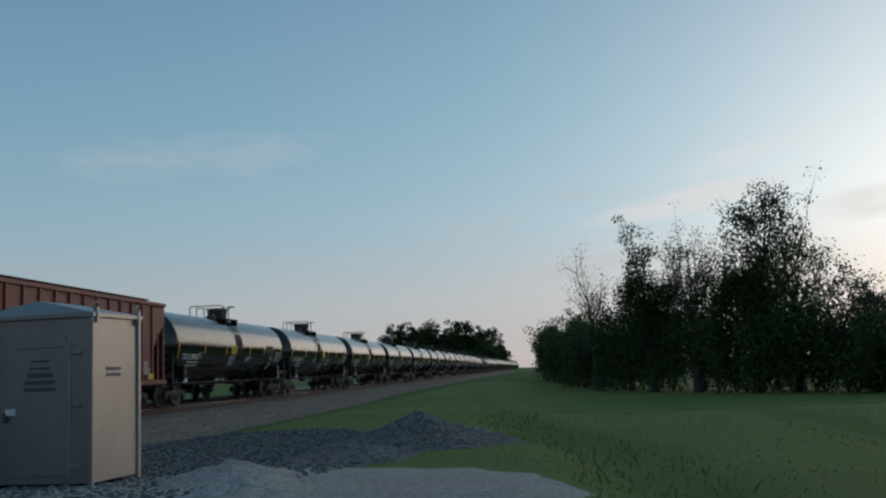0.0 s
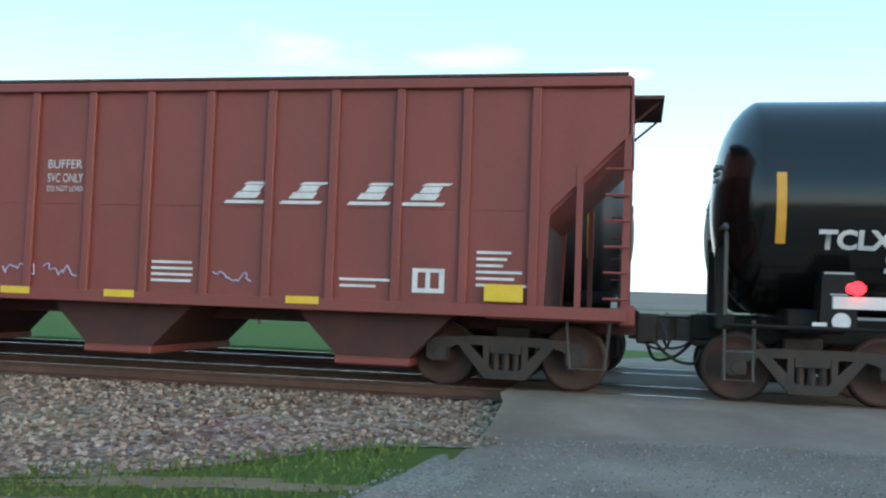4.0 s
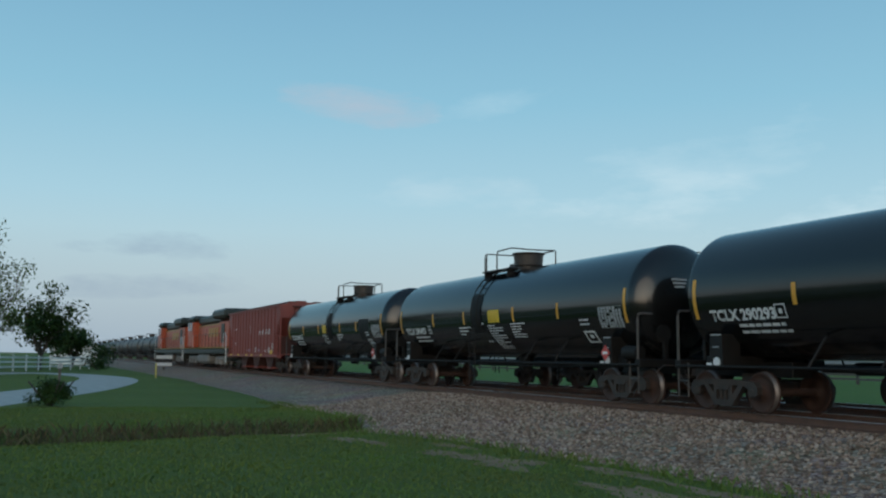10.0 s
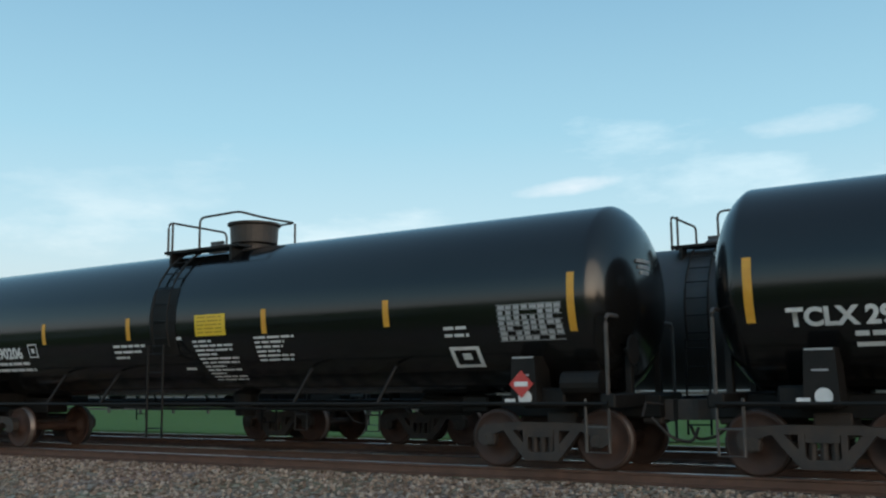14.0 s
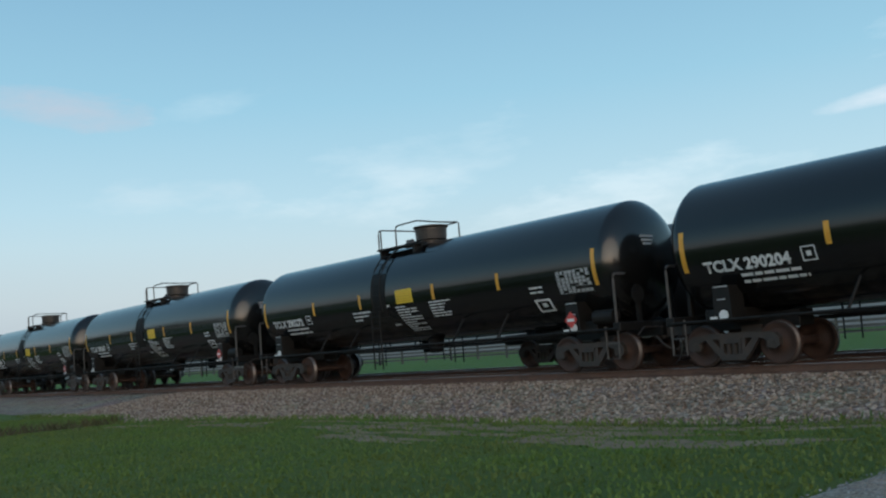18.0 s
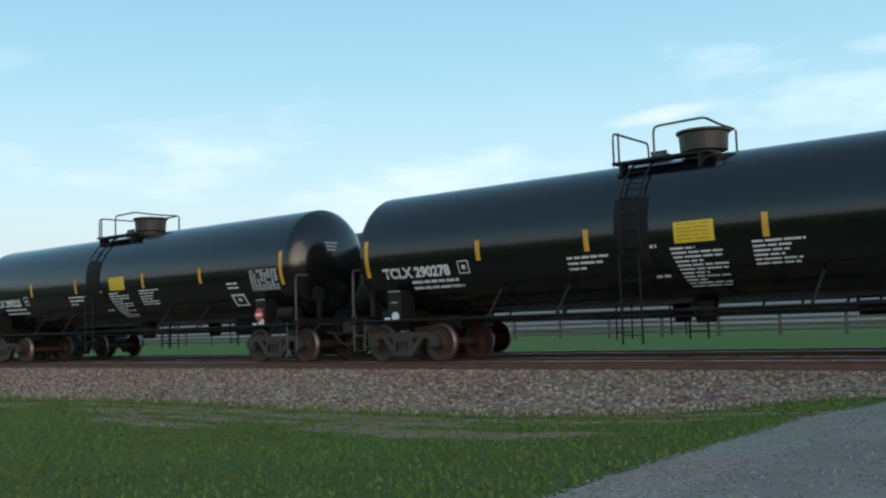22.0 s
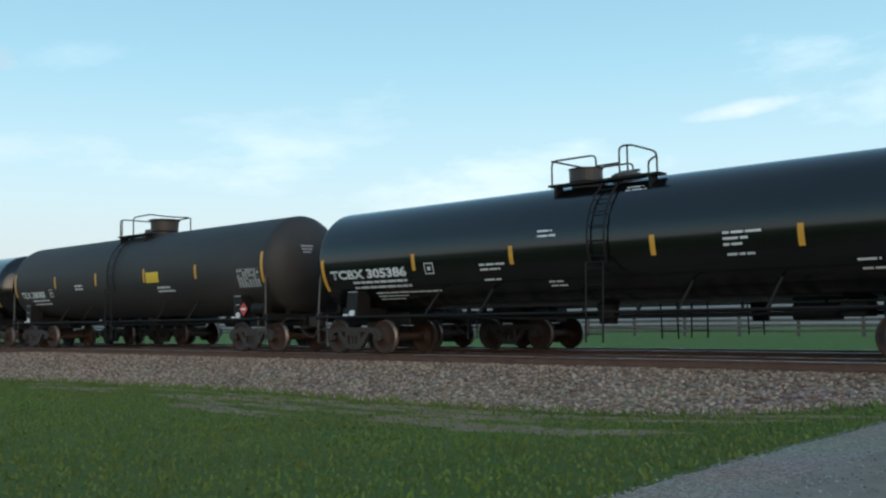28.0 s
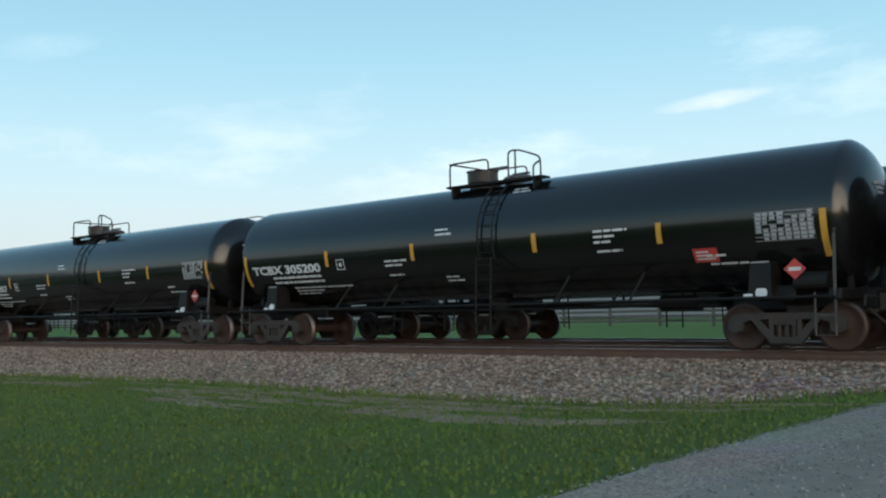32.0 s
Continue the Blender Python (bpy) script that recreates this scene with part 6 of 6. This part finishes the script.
def tree(x, y, h, spread_r, seed, leaves=2600, size=0.34, mat=None, label="leafy green spring tree", depth=3, trunk=0.32, bare=0.0, clump=1.0):
    rng = random.Random(seed)
    g = ground_z(x, y)
    t = thing("tree", label, "tree", pose(x, y, g - 0.05), group="trees")
    co, fa = [], []
    tips = []
    r = h * 0.022
    cone_into(co, fa, Vector((0, 0, 0)), Vector((0, 0, h * trunk)), r * 1.25, r, 9)
    for k in range(6):
        a = math.tau * k / 6 + rng.uniform(-0.4, 0.4)
        limb(co, fa, Vector((0, 0, h * trunk * rng.uniform(0.6, 1.0))), Vector((math.cos(a) * 0.55, math.sin(a) * 0.55, 0.9)).normalized(), h * rng.uniform(0.26, 0.36), r * 0.6, depth - 1, rng, tips)
    limb(co, fa, Vector((0, 0, h * trunk)), Vector((0, 0, 1)), h * 0.40, r * 0.8, depth - 1, rng, tips)
    # fit the limbs into the wanted height and spread
    zt = max(p.z for p, _ in tips)
    rt = max(math.hypot(p.x, p.y) for p, _ in tips)
    kz, kr = (h * 0.96) / zt, spread_r * 0.9 / rt
    fit = []
    for v in co:
        f = smooth(h * trunk * 0.5, h * trunk * 1.4, v.z)
        fit.append((v.x * (1 + (kr - 1) * f), v.y * (1 + (kr - 1) * f), v.z * kz))
    o = new("trunk", list_mesh("trunk", fit, fa, BARK, True))
    o.parent = t
    if leaves:
        co, fa = [], []
        ends = [(p.x * kr, p.y * kr, p.z * kz) for p, d in tips if d < depth]
        per = max(2, int(leaves / len(ends)))
        for e in ends:
            if rng.random() < bare:
                continue
            s = clump * spread_r * rng.uniform(0.13, 0.27)
            leaf_quads(co, fa, e, s, s, s * 0.8, per, size, rng)
        o = new("crown", list_mesh("crown", co, fa, mat or LEAF_DARK))
        o.parent = t
    return t


def bush(x, y, h, w, seed, mat, label, count=900, size=0.2):
    rng = random.Random(seed)
    g = ground_z(x, y)
    b = thing("bush", label, "bush", pose(x, y, g), group="bushes")
    co, fa = [], []
    for k in range(6):
        a = rng.uniform(0, math.tau)
        cone_into(co, fa, Vector((0, 0, -0.05)), Vector((0.38 * w * math.cos(a), 0.38 * w * math.sin(a), h * 0.75)), 0.04, 0.02, 5)
    o = new("stem", list_mesh("stem", co, fa, BARK))
    o.parent = b
    co, fa = [], []
    for k in range(14):
        a, q = rng.uniform(0, math.tau), rng.uniform(0, 0.36)
        leaf_quads(co, fa, (w * q * math.cos(a), w * q * math.sin(a), h * rng.uniform(0.2, 0.72)), w * 0.22, w * 0.22, h * 0.28, count // 14, size, rng, 0.15)
    o = new("foliage", list_mesh("foliage", co, fa, mat))
    o.parent = b


# wood on the eastern side, its edge swinging away from the line
tree(76.0, -31.6, 15.8, 4.4, 1, 15000, 0.20, LEAF_DARK, "tall dark green tree with an uneven crown", 4, 0.30)
tree(75.0, -34.4, 16.6, 4.4, 11, 9000, 0.19, LEAF_SPRING, "tall open-crowned spring tree", 4, 0.34, bare=0.15)
tree(86.0, -25.4, 15.6, 3.6, 3, 15000, 0.20, LEAF_DARK, "dark green tree with a rounded crown", 4, 0.16)
tree(81.0, -28.2, 15.6, 3.2, 5, 3600, 0.15, LEAF_DRY, "nearly bare spring tree with fine twigs", 4, bare=0.3)
tree(100.0, -21.4, 15.4, 3.8, 2, 4200, 0.15, LEAF_DRY, "nearly bare spring tree with fine twigs", 4, bare=0.3)
tree(93.0, -24.2, 13.0, 4.2, 8, 10000, 0.22, LEAF_DARK, "dark green leafy tree", 4, 0.14)
tree(69.0, -37.6, 9.4, 3.4, 6, 4200, 0.16, LEAF_DRY, "thin yellowish spring tree", 4, 0.2, bare=0.25)
tree(64.0, -39.4, 8.6, 3.2, 7, 4200, 0.16, LEAF_SPRING, "light green spring tree", 4, 0.2, bare=0.2)
for k, (tx, ty, th, tr) in enumerate(((112, -20.8, 9.0, 4.0), (124, -19.4, 8.8, 4.2), (140, -18.4, 9.4, 4.8), (160, -18.0, 10.0, 5.2), (80, -34, 10.4, 4.0), (90, -30, 10.0, 4.2), (100, -27, 10.4, 4.4), (76, -39, 9.0, 4.0))):
    tree(tx, ty, th, tr, 20 + k, 6000, 0.26, LEAF_DARK if k % 3 else LEAF_SPRING, "dark green wood-edge tree", 3, 0.07)
EDGE = ((150, -17.0), (118, -18.6), (106, -20.2), (96, -22.4), (88, -25.0), (81, -28.0), (76, -30.4), (72, -33.4), (68, -36.4), (65, -38.4))
for k in range(40):
    f = k / 39 * (len(EDGE) - 1)
    i = min(int(f), len(EDGE) - 2)
    ex, ey = (EDGE[i][q] + (EDGE[i + 1][q] - EDGE[i][q]) * (f - i) for q in (0, 1))
    bush(ex + (k % 3) * 0.7, ey - (k % 2) * 1.4, (5.2 if k % 2 else 7.2) + (k * 7 % 5) * 0.4 - 2.6 * smooth(28, 38, k), 5.4, 60 + k, LEAF_DARK if k % 4 else LEAF_SPRING, "dense dark green undergrowth at the wood's edge", 2600, 0.24)
# wood far beyond the end of the line
for k in range(14):
    tree(640 + 12 * (k % 4), 84 - 5.4 * k, 33 + (k * 5 % 4) * 1.2 - 10 * smooth(9, 13, k), 12.0, 80 + k, 3600, 1.3, LEAF_DARK, "far green tree beyond the line", 3, 0.08)
    bush(632 + 9 * (k % 3), 84 - 5.4 * k, 15 + (k % 3) * 2, 22, 180 + k, LEAF_DARK, "far green undergrowth beyond the line", 2200, 1.4)
for k in range(8):
    tree(178 + 30 * k, -18.4 - 0.2 * k, 9.5 + (k % 3), 6.0, 100 + k, 3600, 0.5, LEAF_DARK, "far green tree along the line", 3, 0.05)
# western garden
tree(-79.0, -18.4, 11.2, 4.4, 120, 9000, 0.2, LEAF_SPRING, "large spring tree with upright limbs behind the fence", 4, 0.14, bare=0.1)
for k, (tx, ty, th, tr) in enumerate(((-100, -14.0, 8.0, 4.2), (-92, -20.0, 8.4, 4.0), (-116, -10.5, 5.4, 4.0), (-104, -21.0, 8.6, 5.0), (-84, -26, 9, 5))):
    tree(tx, ty, th, tr, 130 + k, 5000, 0.28, LEAF_SPRING if k % 2 else LEAF_DARK, "green garden tree behind the white fence", 3, 0.16)
bush(-34.9, -14.4, 1.0, 1.7, 140, LEAF_DARK, "round clipped dark bush on the lawn", 4000, 0.07)
bush(-66, -18.5, 0.8, 4.0, 141, LEAF_DARK, "low dark planting beside the drive", 700, 0.14)
bush(-104, -8.6, 1.4, 3.4, 142, LEAF_DARK, "green bush at the fence end", 700, 0.2)
bush(-124, -7.0, 3.2, 5.0, 143, LEAF_DARK, "dark bush near the track", 900, 0.3)
shed = thing("shed", "white low building far behind the bushes", "building", pose(-150, -9.0, ground_z(-150, -9)))
bm = bmesh.new()
box(bm, (0, 0, 1.2), (12, 6, 2.4), bevel=0.05)
part("wall", bm, WHITE_PAINT, shed)
bm = bmesh.new()
prism(bm, [(-3.3, 2.4), (0, 3.6), (3.3, 2.4)], -6.2, 6.2, "yz")
part("roof", bm, CAMPER, shed)

# ---------- the trains ----------
SPEED, PITCH = 9.9415, 18.3                    # metres a second, usual car length
TRAVEL = (0.00, 19.88, 39.75, 59.60, 79.45, 99.32, 119.24, 139.19, 159.17, 179.19, 199.23, 219.27, 239.24, 259.09, 278.82, 298.49, 318.13)                             # metres rolled, every two seconds
MIDDLES = (49.93, 67.86, 86.04, 104.04, 122.27, 140.39, 158.87, 176.96, 195.26, 213.86, 232.04, 250.45, 269.38, 288.13, 306.37)  # each tank car's middle at the start
CARS = [("a", "TCLX", "290407"), ("b", "TCLX", "290497"), ("a", "TCLX", "290293"), ("b", "TCLX", "290259"), ("b", "TCLX", "290206"),
        ("b", "TCLX", "290247"), ("b", "TCLX", "290272"), ("b", "TCLX", "290204"), ("b", "TCLX", "290225"), ("b", "TCLX", "290278"),
        ("t", "TCBX", "305315"), ("o", "TILX", "280385"), ("t", "TCBX", "305386"), ("t", "TCBX", "305357"), ("t", "TCBX", "305200")]
TRAIN = []
LABELS = {"a": "glossy black tank car with amber stripes and white numbers", "b": "black tank car with yellow placard and amber stripes",
          "t": "long black tank car with bright amber end stripes", "o": "dull brown-black weathered tank car with amber stripes"}
for i, (kind, mark, number) in enumerate(CARS):
    c = tank_car(kind, mark, number, LABELS[kind], True, TANK_MATT if kind == "o" else None)
    TRAIN.append((c, MIDDLES[i]))
tail = tank_car("b", "TCLX", "290000", "black tank car far back in the train", False, None, False)
TRAIN.append((tail, MIDDLES[-1] + PITCH))
for i in range(2, 16):
    TRAIN.append((copy_thing(tail, Matrix()), MIDDLES[-1] + PITCH * i))
HOPPER_X = 32.75
hop = hopper_car()
TRAIN.append((hop, HOPPER_X))
loco = locomotive()
TRAIN.append((loco, 13.2))
loco_2 = locomotive()
TRAIN.append((loco_2, -8.8))
for c, x in TRAIN:
    c.matrix_basis = pose(x, NEAR_Y, 0)

# standing train on the far track
FAR_FIRST = -7.8
parked = tank_car("b", "TCLX", "290111", "weathered dark grey tank car standing on the far track", False, TANK_GREY, False)
slim(parked)
parked.matrix_basis = pose(FAR_FIRST, FAR_Y, 0)
parked["group"] = "standing tank cars"
for i in range(-16, 5):
    if i:
        copy_thing(parked, pose(FAR_FIRST + PITCH * i, FAR_Y, 0))

# ---------- ties, stones and grass ----------
tie_bm = bmesh.new()
box(tie_bm, (0, 0, -0.285), (0.23, 2.6, 0.19), bevel=0.012)
tie_me = finish(tie_bm, "tie", TIE_WOOD)
rng = random.Random(5)
for k in range(190):
    x = -72 + 0.53 * k
    if -0.5 < x < 8.4:
        continue
    piece("tie", tie_me, ballast, pose(x + rng.uniform(-0.02, 0.02), NEAR_Y + rng.uniform(-0.05, 0.05), 0.0 + rng.uniform(-0.008, 0.008), 0, 0, rng.uniform(-1, 1)))
co, fa = [], []
for k in range(330):
    x = -110 + 0.53 * k
    if not -0.5 < x < 8.4:
        box_into(co, fa, (x, FAR_Y, -0.285), (0.23, 2.6, 0.19))
    if k % 3 == 0 and x < -72:
        box_into(co, fa, (x - 40, NEAR_Y, -0.285), (0.23, 2.6, 0.19))
tagged(new("far_ties", list_mesh("far_ties", co, fa, TIE_WOOD)), "dark wooden ties of the far track", "ties", "", "stuff")


def scatter(name, count, area, zf, size, material, label, seed, keep=None, squash=0.75):
    """Loose stones, each an uneven eight-sided chip."""
    r = random.Random(seed)
    co, fa = [], []
    base = [(1, 0, 0), (-1, 0, 0), (0, 1, 0), (0, -1, 0), (0, 0, 1), (0, 0, -1)]
    tri = [(0, 2, 4), (2, 1, 4), (1, 3, 4), (3, 0, 4), (2, 0, 5), (1, 2, 5), (3, 1, 5), (0, 3, 5)]
    x0, x1, y0, y1 = area
    for _ in range(count):
        x, y = r.uniform(x0, x1), r.uniform(y0, y1)
        if keep and not keep(x, y):
            continue
        s = size * r.uniform(0.55, 1.3)
        q = Euler((r.uniform(0, 6), r.uniform(0, 6), r.uniform(0, 6))).to_matrix()
        z = zf(x, y) + s * 0.25
        n = len(co)
        for b in base:
            p = q @ (Vector(b) * s * r.uniform(0.6, 1.1))
            co.append((x + p.x, y + p.y, z + p.z * squash))
        fa += [(n + a, n + b, n + c) for a, b, c in tri]
    me = bpy.data.meshes.new(name)
    me.from_pydata(co, [], fa)
    me.materials.append(material)
    ob = new(name, me)
    return tagged(ob, label, "stones", "", "stuff")


def chip_material(name, stops):
    m, nt, b = nodes_of(name)
    geo = nt.nodes.new("ShaderNodeNewGeometry")
    r = ramp_node(nt, geo.outputs["Random Per Island"], stops)
    n = noise_node(nt, 60, 3, 0.6)
    col = mix_node(nt, 0.35, r.outputs["Color"], n.outputs["Color"], "SOFT_LIGHT")
    link(nt, col, b.inputs["Base Color"])
    b.inputs["Roughness"].default_value = 0.85
    return m


CHIP = chip_material("ballast_chip", ((0.0, (0.106, 0.069, 0.048)), (0.3, (0.220, 0.150, 0.110)), (0.65, (0.334, 0.238, 0.176)), (1.0, (0.475, 0.387, 0.317))))
CHIP_GREY = chip_material("grey_chip", ((0.0, (0.066, 0.063, 0.060)), (0.5, (0.140, 0.134, 0.128)), (1.0, (0.27, 0.26, 0.25))))
CHIP_EDGE = chip_material("edge_chip", ((0.0, (0.13, 0.125, 0.12)), (0.5, (0.22, 0.215, 0.205)), (1.0, (0.36, 0.35, 0.335))))
no_road = lambda x, y: not -0.5 < x < 8.6
scatter("ballast_stones", 42000, (-36, 24, -8.6, -1.05), bed_profile, 0.048, CHIP, "grey-brown crushed ballast stones", 31, lambda x, y: no_road(x, y) and y > bed_edge(x) + 0.15)
scatter("bed_stones", 7000, (-40, 22, -0.65, 2.9), bed_profile, 0.05, CHIP, "grey-brown ballast stones between the rails", 32, no_road)
scatter("yard_stones", 16000, (9, 32, -14, -4.5), lambda x, y: ground_z(x, y) + 0.02, 0.045, CHIP_GREY, "dark grey loose stones", 33, lambda x, y: y < bed_edge(x) + 0.6 and ((x - 19.5) / 13) ** 2 + ((y + 8.4) / 4.8) ** 2 < 1)
scatter("edge_gravel", 5000, (-1.3, -0.4, -19, -5.5), lambda x, y: ground_z(x, y) + 0.012, 0.013, CHIP_EDGE, "small grey gravel along the road edge", 34)

scatter("road_grit", 15000, (-0.5, 5.0, -17.5, -3.0), lambda x, y: ground_z(x, y) + 0.03, 0.014, CHIP_EDGE, "small loose grit on the road", 35)


def grass_blades(name, count, keep, area, h, seed, material, label):
    r = random.Random(seed)
    co, fa = [], []
    x0, x1, y0, y1 = area
    for _ in range(count):
        x, y = r.uniform(x0, x1), r.uniform(y0, y1)
        if not keep(x, y):
            continue
        z = ground_z(x, y)
        k = h * r.uniform(0.5, 1.35)
        a = r.uniform(0, math.tau)
        w = 0.012 + 0.012 * r.random()
        dx, dy = math.cos(a) * w, math.sin(a) * w
        lx, ly = r.gauss(0, 0.4) * k, r.gauss(0, 0.4) * k
        n = len(co)
        co += [(x - dx, y - dy, z - 0.01), (x + dx, y + dy, z - 0.01), (x + lx * 0.4 + dx * 0.6, y + ly * 0.4 + dy * 0.6, z + k * 0.6), (x + lx, y + ly, z + k)]
        fa += [(n, n + 1, n + 2), (n, n + 2, n + 3)]
    me = bpy.data.meshes.new(name)
    me.from_pydata(co, [], fa)
    me.materials.append(material)
    tagged(new(name, me), label, "grass", "", "stuff")


def bare_at(x, y):
    return any(((x - a) / (c * 1.05)) ** 2 + ((y - b) / (d * 1.1)) ** 2 < 1 for a, b, c, d in BARE)


BLADE = leaf_material("grass_blade", (0.090, 0.140, 0.030), (0.135, 0.190, 0.046))
# blades lightened likewise, sunlight put into their colour
MEADOW_BLADE_SUNLIT = leaf_material("meadow_blade_sunlit", (0.17, 0.20, 0.055), (0.26, 0.27, 0.085))
lawn_keep = lambda x, y: y < bed_edge(x) + 0.12 and x < -1.25 + 0.25 * noise.noise(Vector((0.3, y * 0.8, 7))) and (not bare_at(x, y) or noise.noise(Vector((x * 6, y * 6, 0))) > -0.05)
grass_blades("lawn_blades", 90000, lawn_keep, (-34, -0.9, -17, -3.9), 0.036, 41, BLADE, "short mown grass blades of the lawn")
grass_blades("edge_tufts", 14000, lambda x, y: abs(y - bed_edge(x)) < 0.5 + 0.5 * noise.noise(Vector((x * 0.7, 0, 3))) and x < -1.3, (-38, -1.2, -9.5, -3.8), 0.11, 42, BLADE, "longer grass tufts along the stone bed")
grass_blades("ditch_grass", 12000, lambda x, y: abs(x + 24.8 + 0.35 * (y + 11)) < 1.6 and y < bed_edge(x), (-30, -20, -18, -7), 0.20, 43, leaf_material("dry_blade", (0.06, 0.06, 0.025), (0.11, 0.10, 0.05)), "long dull grass in the ditch")

yard = lambda x, y: ((x - 19.5) / 13) ** 2 + ((y + 8.4) / 5.2) ** 2 < 1.02 or ((x - 13.6) / 6.2) ** 2 + ((y + 12.9) / 4.2) ** 2 < 1.02 or (x - 25.2) ** 2 + (y + 13.5) ** 2 < 5.5
east_keep = lambda x, y: not yard(x, y) and y < bed_edge(x) - 0.6 and noise.noise(Vector((x * 0.22, y * 0.22, 4))) > -0.32
grass_blades("meadow_blades", 40000, east_keep, (14, 60, -34, -5), 0.026, 44, MEADOW_BLADE_SUNLIT, "uneven spring grass of the eastern meadow")
grass_blades("bank_grass", 6000, lambda x, y: abs(y - ditch_y(x)) < 0.9, (12, 60, -24, -14), 0.14, 45, MEADOW_BLADE_SUNLIT, "longer grass along the meadow ditch")


# ---------- movement ----------
def motions():
    """The train rolls by at an even speed, and its wheels turn with it."""
    ticks = [2.0 * k for k in range(17)]
    for c, x in TRAIN:
        walk(c, [(t, pose(x - s, NEAR_Y, 0)) for t, s in zip(ticks, TRAVEL)])
    step = 2.0 / FPS
    turns = [(k * step, -math.degrees(SPEED * k * step / 0.44)) for k in range(int(32.0 / step) + 1)]
    for w, dx in WHEELSETS:
        walk(w, [(t, pose(dx, 0, 0.44, 0, a % 360, 0)) for t, a in turns])


motions()
